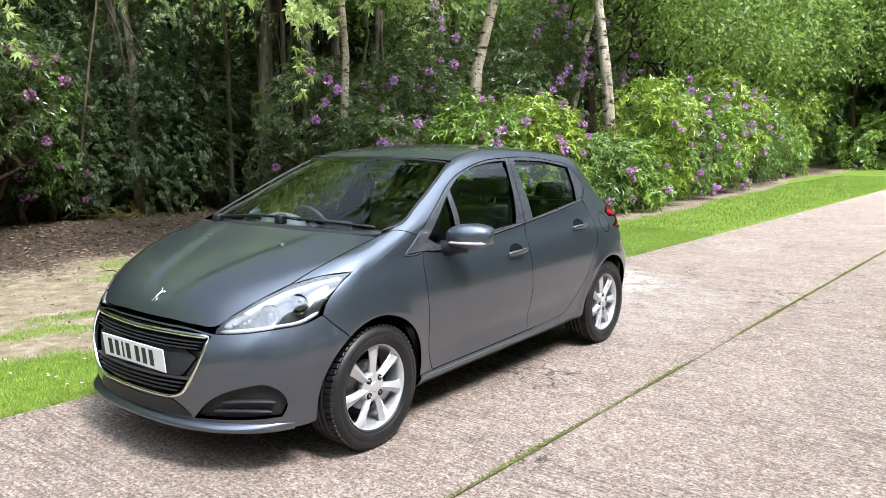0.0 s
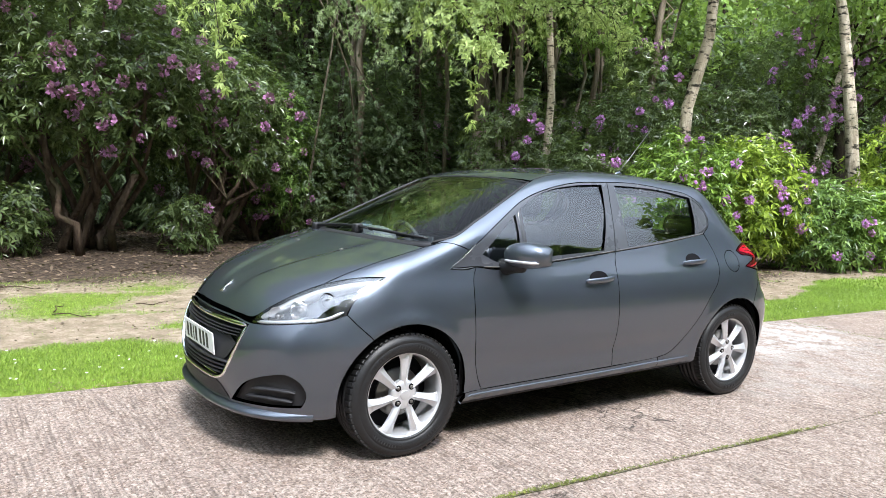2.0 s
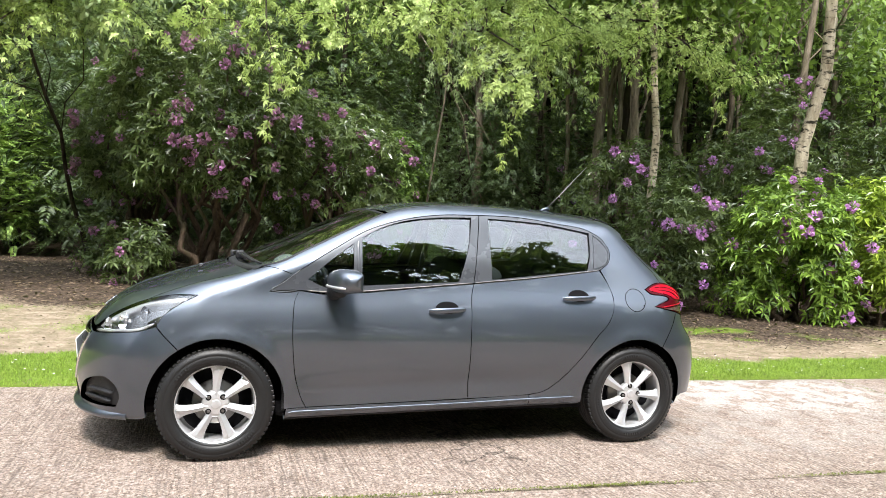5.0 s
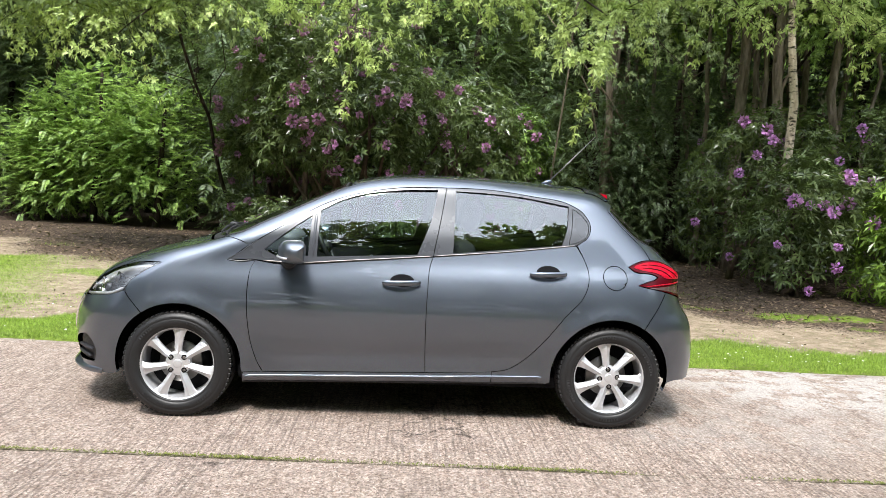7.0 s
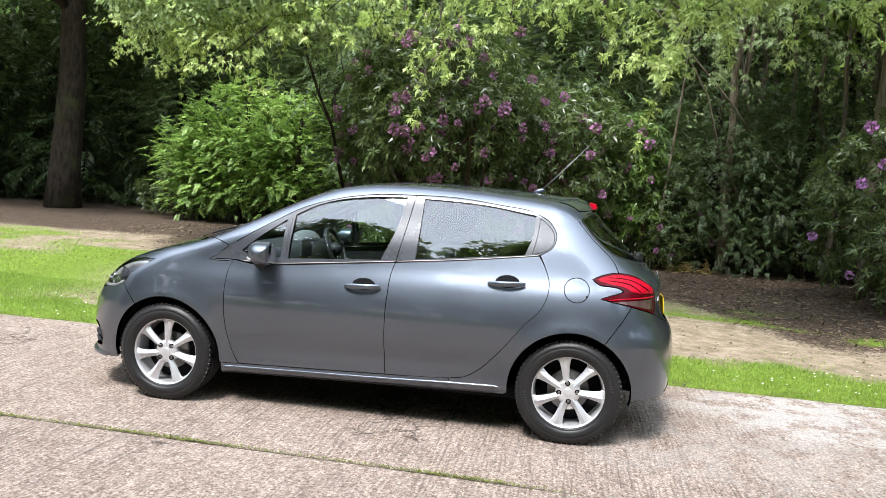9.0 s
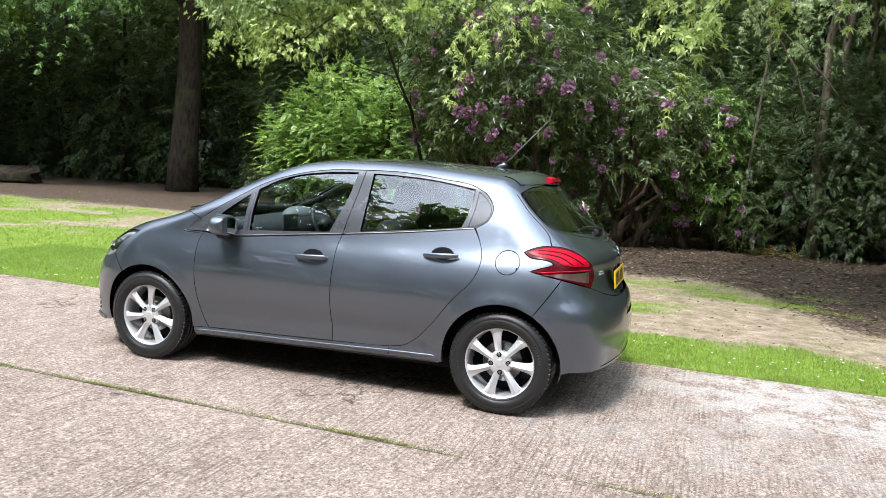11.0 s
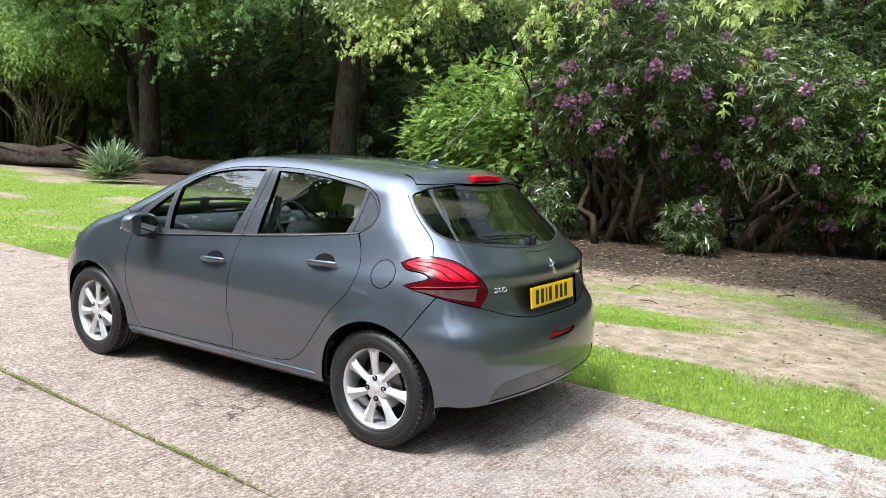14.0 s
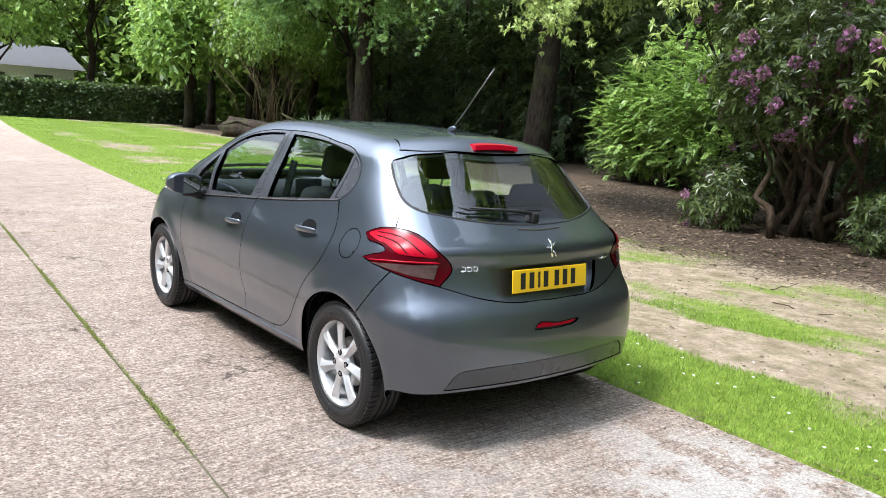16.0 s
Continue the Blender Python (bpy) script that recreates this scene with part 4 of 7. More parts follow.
            part("reflector", bm, LAMPDARK if u > 60 else CHROME, hl, "", True)
            bm = bmesh.new()
            bmesh.ops.create_icosphere(bm, subdivisions=2, radius=r * (0.72 if u > 60 else 0.3), matrix=Matrix.Translation(c))
            part("projector" if u > 60 else "bulb", bm, GLOSSBLACK if u > 60 else STEEL, hl, "", True)
    # bonnet, washer jets, badge
    panel("bonnet", "top", halft([(-1.965, 0), (-1.958, -.20), (-1.943, -.35), *convert("front", HEADLAMP[1:5], "top"), *convert("round", [(-1.53, 23.5), (-1.44, 25.3), (-1.37, 26.6)], "top"), *convert("round", [(-1.25, 28.6), (-1.118, 30.4, 1)], "top"), (-1.165, -.52), (-1.20, -.30), (-1.212, 0)]),
          PAINT, car, flange=0.02, cell=0.03)
    for y in (-.30, .30):
        p, nn = onto("top", np.array([[-1.375, y]]))
        bm = bmesh.new()
        box(bm, (-.016, -.010, -.004), (.016, .010, .007), 0.004)
        bmesh.ops.transform(bm, matrix=Matrix.Translation(p[0]) @ Vector(nn[0]).to_track_quat("Z", "X").to_matrix().to_4x4() @ pose(0, 0, 0, 0, 0, 90), verts=bm.verts)
        part("washer_jet", bm, STEEL, car)
    badge("front_badge", "top", (-1.893, 0.0), 0.085, car)


def badge(name, chart, at, size, parent):
    """A plain chrome badge: an upright body with a few limbs, drawn as simple shapes."""
    p, nn = onto(chart, np.array([at]))
    n = Vector(nn[0])
    up = (Vector((0, 0, 1)) - n * n.z).normalized()
    m = Matrix((up.cross(n), up, n)).transposed().to_4x4()
    m.translation = Vector(p[0]) + n * 0.003
    bm = bmesh.new()
    s = size
    for pts, r in ((((-.10, -.5), (.0, -.1), (.05, .2), (-.02, .42)), .085), (((.0, .05), (.22, .15), (.36, .32)), .05), (((.02, -.08), (-.2, .05), (-.32, .02)), .05),
                   (((.02, -.15), (.24, -.3), (.2, -.5)), .055), (((-.02, .42), (-.16, .5)), .06)):
        tube(bm, [(x * s, y * s, 0) for x, y in pts], [r * s] * len(pts), 6)
    for v in bm.verts:
        v.co.z *= 0.5
    bmesh.ops.transform(bm, matrix=m, verts=bm.verts)
    part(name, bm, CHROME, parent, "small chrome badge", True)


def build_top():
    screen = halft([(-1.165, 0), (-1.155, -.30), (-1.12, -.52), (-1.055, -.69, 1), (-.966, -.728), (-.792, -.698), (-.545, -.640), (-.345, -.578, 1), (-.365, -.30), (-.375, 0)])
    panel("windscreen", "top", screen, SCREEN, car, lift=-0.004, flange=0.0, gap=-0.006)
    ribbon("windscreen_seal", "top", [(-1.055, -.70), (-.966, -.735), (-.792, -.704), (-.545, -.646), (-.335, -.582)], 0.016, BLACK, car, 0.003, 0.006, mirror=True)
    ribbon("windscreen_seal", "top", [(-.350, -.575), (-.360, -.3), (-.368, 0), (-.360, .3), (-.350, .575)], 0.018, BLACK, car, 0.003, 0.006)
    ribbon("scuttle", "top", [(-1.06, -.70), (-1.13, -.52), (-1.172, -.30), (-1.186, 0), (-1.172, .30), (-1.13, .52), (-1.06, .70)], 0.055, BLACK, car, -0.004, 0.02, label="black scuttle grille below the windscreen")
    roof = halft([(-.352, 0), (-.344, -.30), (-.318, -.575, 1), (-.245, -.560), (0, -.535), (.5, -.520), (1.0, -.500), (1.14, -.492, 1), (1.165, -.3), (1.172, 0)])
    panel("roof", "top", roof, PAINT, car, cell=0.045)
    ribbon("roof_gutter", "top", [(-.30, -.570), (0, -.538), (.5, -.523), (1.0, -.503), (1.13, -.494)], 0.010, BLACK, car, 0.001, 0.004, mirror=True)
    panel("roof_lining", "top", halft([(-.33, 0), (-.30, -.53, 1), (1.2, -.48, 1), (1.28, 0)]), PALEDASH, car, lift=-0.045, flange=0, cell=0.1)
    # wipers
    for pts in (((-1.150, .52), (-1.130, .20), (-1.128, -.06), (-1.14, -.16)), ((-1.135, -.02), (-1.120, -.30), (-1.085, -.58), (-1.07, -.64))):
        p, nn = onto("top", np.array(pts))
        bm = bmesh.new()
        tube(bm, [tuple(q) for q in p + nn * 0.020], [.009, .008, .006, .004], 6)
        box(bm, tuple(p[0] - .028 + nn[0] * .008), tuple(p[0] + .028 + nn[0] * .008), 0.012)
        blade = [tuple(q) for q in p + nn * 0.008 + np.array((.025, 0, 0.004))]
        tube(bm, blade, [.007] * 4, 4)
        part("wiper", bm, BLACK, car, "black wiper arm and blade", True)
    # aerial on the rear of the roof
    p, nn = onto("top", np.array([[1.0, 0.0]]))
    c = Vector(p[0])
    aerial = thing("aerial", "", "")
    aerial.parent = car
    bm = bmesh.new()
    tube(bm, [c + Vector((-.055, 0, -.004)), c + Vector((-.02, 0, .012)), c + Vector((.012, 0, .022)), c + Vector((.03, 0, .018))], [.008, .014, .013, .005], 10)
    part("aerial_base", bm, PAINT, aerial, "", True)
    bm = bmesh.new()
    tube(bm, [c + Vector((.0, 0, .02)), c + Vector((.10, 0, .12)), c + Vector((.31, 0, .345))], [.0042, .0032, .0022], 8)
    part("aerial_rod", bm, STEEL, aerial, "thin raked aerial rod", True)


def build_tail():
    glass = half([(0, 1.366), (12, 1.364), (27, 1.350), (37.6, 1.325), (41.4, 1.295), (40.6, 1.25), (39.0, 1.19), (36.6, 1.128), (33.5, 1.098), (27.5, 1.076), (14.3, 1.045), (0, 1.034)])
    recess = half([(0, .700), (8, .700), (14.4, .716), (16.4, .76), (17.6, .846, 1), (0, .858)])
    lamp_side = convert("rear", [TAIL_LAMP[10], *TAIL_LAMP[9:2:-1]], "hatch")
    gate = half([*GATE_FOOT, *lamp_side, *GATE_SIDE, (41.8, 1.338), (36, 1.358), (15, 1.378), (0, 1.380)])
    tg = panel("tailgate", "hatch", gate, PAINT, car, holes=[glass, recess], cell=0.03)[0]
    panel("rear_window", "hatch", glass, WINDOW, tg, gap=-0.004, lift=-0.006, flange=0.0, cell=0.05)
    panel("plate_recess", "hatch", recess, PAINT, tg, gap=-0.004, lift=-0.042, flange=-0.038)
    ribbon("rear_window_seal", "hatch", [(0, 1.034), (14.3, 1.045), (27.5, 1.076), (33.5, 1.098), (36.6, 1.128), (39.0, 1.19), (40.6, 1.25), (41.4, 1.29)], 0.014, BLACK, tg, 0.002, 0.006, mirror=True)
    panel("spoiler", "top", halft([(1.172, 0), (1.165, -.3), *SPOILER_SIDE[:2], (1.258, -.538, 1), (1.30, -.46), (1.345, -.30), (1.375, -.15), (1.383, 0)]), PAINT, tg, lift=0.004, flange=0.035, cell=0.03)
    panel("spoiler_tip", "top", halft([(1.345, 0), (1.335, -.15), (1.305, -.30), (1.25, -.48, 1), (1.285, -.525), (1.36, -.32), (1.402, -.15), (1.412, 0)]), BLACK, tg, lift=-0.012, flange=0.02)
    # high brake lamp
    p, nn = onto("top", np.array([[1.345, y] for y in np.linspace(-.15, .15, 9)]))
    bm = bmesh.new()
    rows = []
    for q, n in zip(p, nn):
        rows.append([bm.verts.new(Vector(q) + Vector(o)) for o in ((-.012, 0, .020), (.030, 0, .014), (.036, 0, -.010), (-.01, 0, -.010))])
    for a, b in zip(rows, rows[1:]):
        for j in range(4):
            bm.faces.new((a[j], a[(j + 1) % 4], b[(j + 1) % 4], b[j]))
    bm.faces.new(rows[0])
    bm.faces.new(rows[-1][::-1])
    bmesh.ops.recalc_face_normals(bm, faces=bm.faces)
    part("brake_lamp", bm, RED, tg, "red high brake lamp")
    # rear wiper
    p, nn = onto("hatch", np.array([(0.5, 1.062), (-6, 1.075), (10, 1.082), (20, 1.092), (-4, 1.085), (6, 1.093), (23, 1.103)]))
    bm = bmesh.new()
    up = p + nn * 0.030
    tube(bm, [tuple(up[0]), tuple((up[0] + up[2]) / 2 + (0, 0, .004)), tuple(up[2]), tuple(up[3])], [.010, .009, .007, .004], 6)
    low = p + nn * 0.014
    tube(bm, [tuple(low[4]), tuple(low[5]), tuple(low[3]), tuple(low[6])], [.005] * 4, 4)
    box(bm, tuple(p[0] - .025), tuple(p[0] + .03), 0.01)
    part("rear_wiper", bm, BLACK, tg, "", True)
    ribbon("maker_name_bar", "hatch", [(-7.5, 1.019), (0, 1.013), (7.5, 1.019)], 0.011, STEEL, tg, 0.004, 0.004)
    badge("rear_badge", "hatch", (0, .935), 0.088, tg)
    # model mark: plain chrome strokes
    bm = bmesh.new()
    for i, u in enumerate((23.9, 22.5, 21.1)):
        p, nn = onto("hatch", np.array([(u, .842), (u - 0.9, .842), (u - 0.9, .862), (u, .862)]))
        q = [tuple(a) for a in p + nn * 0.004]
        tube(bm, q + q[:1] if i else q, 0.0024, 5)
    part("model_mark", bm, CHROME, tg, "small chrome model mark", True)
    bm = bmesh.new()
    p, nn = onto("hatch", np.array([(-20.0, .848), (-23.4, .858)]))
    tube(bm, [tuple(a) for a in p + nn * .004], .007, 5)
    part("trim_mark", bm, CHROME, tg)
    # lamps
    lamp = TAIL_LAMP
    for sign in (1, -1):
        lens = panel("tail_lamp", "rear", [(sign * p[0], *p[1:]) for p in lamp], DEEPRED, car, lift=0.004, flange=0.03, gap=0.003, label="red tail lamp with a clear wedge")[0]
        claw = [(76.0, .971), (71, .996), (65, 1.000), (58.5, .983), (53.5, .951), (50.6, .921), (50.2, .908), (54.5, .906), (59.5, .908), (63.2, .916), (64.4, .927), (67, .941), (71, .950)]
        panel("lamp_claw", "rear", [(sign * a, b) for a, b in claw], RED, lens, lift=0.0065, flange=0.004, gap=0)
        for fold in ([(72.5, .984), (65.7, .982), (60.3, .965), (56.4, .937), (53.6, .912)], [(72.5, .968), (66.6, .961), (62.3, .946), (60.2, .925), (58.4, .910)]):
            ribbon("lamp_fold", "rear", [(sign * a, b) for a, b in fold], 0.007, DEEPRED, lens, 0.009, 0.003)
        wedge = [(71.0, .853, 1), (64.5, .862), (56.5, .868), (50.0, .872, 1), (50.8, .806, 1), (56.5, .818), (63.5, .838)]
        panel("lamp_wedge", "rear", [(sign * p[0], *p[1:]) for p in wedge], SMOKE, lens, lift=0.0065, flange=0.004, gap=0, label="smoky clear reversing lamp")
        ribbon("lamp_rim", "rear", [(sign * a, b) for a, b in ((72.5, .862), (65, .874), (57, .880), (49.5, .882))], 0.007, RED, lens, 0.009, 0.004)
    # bumper
    b = arch_line(AXLE, 121, 193, "rear", n=10)
    line = half([(0, .300), (20, .300), (40, .298), (52, .290), (62, .272), (*b[-1], 1), *b[-2:0:-1], (*b[0], 1), *convert("side", TAIL_SEAM, "rear"), TAIL_LAMP[12], TAIL_LAMP[11], TAIL_LAMP[10], *convert("hatch", GATE_FOOT[::-1], "rear")])
    insert = half([(0, .318), (15, .318), (30, .318), (44.8, .312, 1), (40.1, .395), (34, .405), (10.9, .408), (0, .409)])
    reflector = [(12.8, .563, 1), (12.2, .580), (0, .586), (-10.5, .591, 1), (-11.4, .584), (-9.8, .573), (-3, .562)]
    panel("rear_bumper", "rear", line, PAINT, car, holes=[insert, reflector], flange=0.03)
    panel("bumper_insert", "rear", insert, GLOSSBLACK, car, lift=-0.003, flange=0.02, gap=0.002, label="satin grey lower bumper insert")
    panel("reflector_surround", "rear", reflector, BLACK, car, lift=-0.012, flange=0.0, gap=-0.004)
    panel("bumper_reflector", "rear", [(p[0] * .93, .5762 + (p[1] - .5762) * .72, *p[2:]) for p in reflector], RED, car, lift=-0.008, flange=0.01, gap=0.003, label="red reflector in the bumper")


def plate(name, chart, uv, size, material, tilt, label, out, parent):
    """A number plate with plain bars in place of the characters."""
    w, h = size
    p, nn = onto(chart, np.array([uv]))
    n = Vector((math.copysign(math.cos(tilt), nn[0, 0]), 0, math.sin(tilt)))
    up = (Vector((0, 0, 1)) - n * n.z).normalized()
    m = Matrix((up.cross(n), up, n)).transposed().to_4x4()
    m.translation = Vector((p[0, 0], 0, p[0, 2])) + n * out
    bm = bmesh.new()
    box(bm, (-w / 2, -h / 2, -.003), (w / 2, h / 2, .003), 0.0025)
    bmesh.ops.transform(bm, matrix=m, verts=bm.verts)
    ob = part(name, bm, material, parent, label)
    x = -w / 2 + 0.052
    for i in range(7):
        bm = bmesh.new()
        box(bm, (x, -h * 0.35, .003), (x + (0.014 if i == 2 else 0.032), h * 0.35, .0045), 0.0)
        bmesh.ops.transform(bm, matrix=m, verts=bm.verts)
        part("plate_bar", bm, INK, ob)
        x += (0.026 if i == 2 else 0.047) + (0.030 if i == 3 else 0.012)


def build_wheel(at, flip):
    """A wheel: tyre with grooves, seven-spoked alloy, four bolts, a cap, the brake behind. The axis is y, its face at -y."""
    wheel = None
    # rim barrel, and a near-black dish that paints the shade behind the spokes
    prof = [(.214, -.014), (.213, -.018), (.209, -.018), (.205, -.006), (.200, .004), (.197, .03), (.194, .12), (.208, .16)]
    bm = bmesh.new()
    spin(bm, prof, 48)
    wheel = part("wheel", bm, ALLOY, car, "seven-spoke silver alloy wheel", True)
    wheel.matrix_basis = at @ (pose(0, 0, 0, 0, 0, 180) if flip else Matrix())
    bm = bmesh.new()
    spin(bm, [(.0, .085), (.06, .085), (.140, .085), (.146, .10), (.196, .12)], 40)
    part("wheel_well_shadow_dish", bm, DARK, wheel, "near-black dish painting the shade behind the spokes", True).name = "spoke_gap_shade"
    bm = bmesh.new()
    spin(bm, [(.0, .060), (.120, .060), (.123, .064), (.123, .074)], 40)
    part("brake_disc", bm, STEEL, wheel, "", True)
    bm = bmesh.new()
    tyre = [(.208, -.012), (.214, -.022), (.219, -.0285), (.222, -.0270), (.226, -.031), (.232, -.035), (.243, -.0385), (.262, -.0400), (.264, -.0380), (.268, -.0378), (.270, -.0390), (.280, -.036), (.296, -.026), (.3025, -.014), (.3045, .000), (.3045, .027)]
    for y in (.028, .062, .096, .130):
        tyre += [(.310, y), (.3035, y + .001), (.3035, y + .008), (.310, y + .009)]
    tyre += [(.308, .150), (.298, .172), (.255, .184), (.212, .165)]
    spin(bm, tyre, 72)
    part("tyre", bm, RUBBER, wheel, "worn black tyre", True)
    bm = bmesh.new()
    for k in range(64):
        a = 2 * math.pi * k / 64
        m = Matrix.Rotation(a, 4, "Y")
        box(bm, (-.0112, -.0205, .2925), (.0112, .0265, .3102), 0.0025, m @ pose(0, 0, 0, 0, 0, 8), 1)
    part("tread_block", bm, RUBBER, wheel)
    for start, count in ((0.2, 9), (2.2, 7), (3.4, 9), (5.3, 6)):
        bm = bmesh.new()
        rows = []
        for k in range(count * 2 + 1):
            a = start + k * 0.033
            rise_ = -.0425 if k % 2 else -.0396
            rows.append([bm.verts.new((q * math.sin(a), rise_, q * math.cos(a))) for q in (.243, .256)])
        for p, q in zip(rows, rows[1:]):
            bm.faces.new((p[0], p[1], q[1], q[0]))
        part("sidewall_relief", bm, RUBBER, wheel)
    for k in range(7):
        a = 2 * math.pi * k / 7
        bm = bmesh.new()
        # a twisted spoke: narrow at the hub, sweeping wider to one side at the rim, with an off-centre crest
        stations = [(.030, .0200, .000, -.004, .030), (.062, .0190, .001, -.009, .030), (.100, .0205, .003, -.012, .028), (.148, .0255, .007, -.013, .024), (.182, .0330, .010, -.012, .020), (.203, .0470, .012, -.008, .016)]
        rows = []
        for r, w, c, y, d in stations:
            rows.append([bm.verts.new((c + u * w, y + v, r)) for u, v in ((-1, d), (-1, .017), (-.86, .0125), (.12, -.003), (.86, .009), (1, .014), (1, d))])
        for p, q in zip(rows, rows[1:]):
            for j in range(6):
                bm.faces.new((p[j], p[j + 1], q[j + 1], q[j]))
        bm.faces.new(rows[0][::-1])
        bm.faces.new(rows[-1])
        bmesh.ops.recalc_face_normals(bm, faces=bm.faces)
        bmesh.ops.transform(bm, matrix=Matrix.Rotation(a, 4, "Y"), verts=bm.verts)
        part("spoke", bm, ALLOY, wheel)
    bm = bmesh.new()
    spin(bm, [(.0, -.0095), (.034, -.0095), (.050, -.0075), (.066, -.005), (.072, .002), (.074, .014), (.074, .03)], 32)
    part("hub", bm, ALLOY, wheel, "", True)
    bm = bmesh.new()
    spin(bm, [(.0, -.0125), (.022, -.0122), (.026, -.0105), (.0265, .0)], 24)
    part("centre_cap", bm, ALLOY, wheel, "", True)
    for k in range(4):
        a = math.pi / 4 + k * math.pi / 2
        bm = bmesh.new()
        at_ = (0.053 * math.sin(a), 0, 0.053 * math.cos(a))
        spin(bm, [(.0, -.0125), (.0075, -.0125), (.0092, -.0105), (.0095, .006)], 6, at_)
        part("wheel_bolt", bm, STEEL, wheel)
        # near-black disc round the bolt puts the recess's shade into colour
        bm = bmesh.new()
        spin(bm, [(.0, -.0088), (.0140, -.0088), (.0155, -.0100), (.0165, .006)], 16, at_)
        part("bolt_recess_shade", bm, DARK, wheel)


def spin(bm, prof, sides, c=(0, 0, 0)):
    """Turns a profile of (radius, y) about the y axis."""
    rings = []
    for r, y in prof:
        if r == 0:
            rings.append([bm.verts.new((c[0], c[1] + y, c[2]))])
        else:
            rings.append([bm.verts.new((c[0] + r * math.sin(a), c[1] + y, c[2] + r * math.cos(a))) for a in np.linspace(0, 2 * math.pi, sides, endpoint=False)])
    for a, b in zip(rings, rings[1:]):
        for j in range(sides):
            k = (j + 1) % sides
            if len(a) == 1:
                bm.faces.new((a[0], b[k], b[j]))
            else:
                bm.faces.new((a[j], a[k], b[k], b[j]))
    bmesh.ops.recalc_face_normals(bm, faces=bm.faces)


def build_mirrors():
    for sign in (1, -1):
        mirror = thing("door_mirror", "", "")
        mirror.parent = car
        mirror["label"] = "grey door mirror with a bright lower band"
        # shell: cross-sections outwards from the door
        bm = bmesh.new()
        rows = []
        for t in np.linspace(0, 1, 13):
            y = -0.835 - 0.225 * t
            e = math.sqrt(max(0.0, 1 - (2 * t - 0.92) ** 2 / 1.18)) ** 0.75
            h, d = 0.072 * e + 0.003, 0.086 * e * (1 - 0.28 * t) + 0.003
            cx, cz = -0.640 + 0.045 * t, 0.985 + 0.004 * t
            ring = []
            for a in np.linspace(0, 2 * math.pi, 22, endpoint=False):
                u, v = math.cos(a), math.sin(a)
                x = cx - d * abs(u) ** 0.8 * (1 if u > 0 else 0) + (0.062 if u <= 0 else 0) * min(1, -u * 6) * min(1, e * 1.6)
                ring.append(bm.verts.new((x, sign * y, cz + h * math.copysign(abs(v) ** 0.85, v) * (1.0 if v > 0 else 0.82))))
            rows.append(ring)
        for a, b in zip(rows, rows[1:]):
            for j in range(22):
                bm.faces.new((a[j], a[(j + 1) % 22], b[(j + 1) % 22], b[j]))
        bm.faces.new(rows[0])
        bm.faces.new(rows[-1])
        bmesh.ops.recalc_face_normals(bm, faces=bm.faces)
        part("mirror_shell", bm, PAINT, mirror, "", True)
        bm = bmesh.new()
        prof = []
        for t in np.linspace(0.10, 0.96, 12):
            y = -0.835 - 0.225 * t
            e = math.sqrt(max(0.0, 1 - (2 * t - 0.92) ** 2 / 1.18)) ** 0.75
            d = 0.086 * e * (1 - 0.28 * t) + 0.003
            prof.append((-0.640 + 0.045 * t - d * 0.93 - 0.004, sign * y, 0.962))
        tube(bm, prof, [.003] + [.0075] * 10 + [.003], 8)
        part("indicator", bm, ALLOY, mirror, "clear indicator band", True)
        bm = bmesh.new()
        tube(bm, [(-.655, sign * -.78, .915), (-.650, sign * -.825, .918), (-.645, sign * -.87, .928), (-.63, sign * -.93, .932)], [.05, .04, .034, .03], 10)
        part("mirror_arm", bm, BLACK, mirror, "", True)
        bm = bmesh.new()
        n = 20
        c = [bm.verts.new((-0.556, sign * (-0.945 + 0.093 * math.copysign(abs(math.cos(a)) ** .7, math.cos(a))), 0.985 + 0.056 * math.copysign(abs(math.sin(a)) ** .7, math.sin(a)))) for a in np.linspace(0, 2 * math.pi, n, endpoint=False)]
        bm.faces.new(c if sign < 0 else c[::-1])
        bmesh.ops.recalc_face_normals(bm, faces=bm.faces)
        bmesh.ops.transform(bm, matrix=Matrix.Translation((.0035, 0, 0)), verts=bm.verts)
        part("mirror_glass", bm, MIRROR, mirror)


def cushion(bm, lo, hi, bevel, m=None):
    box(bm, lo, hi, bevel, m, 3)


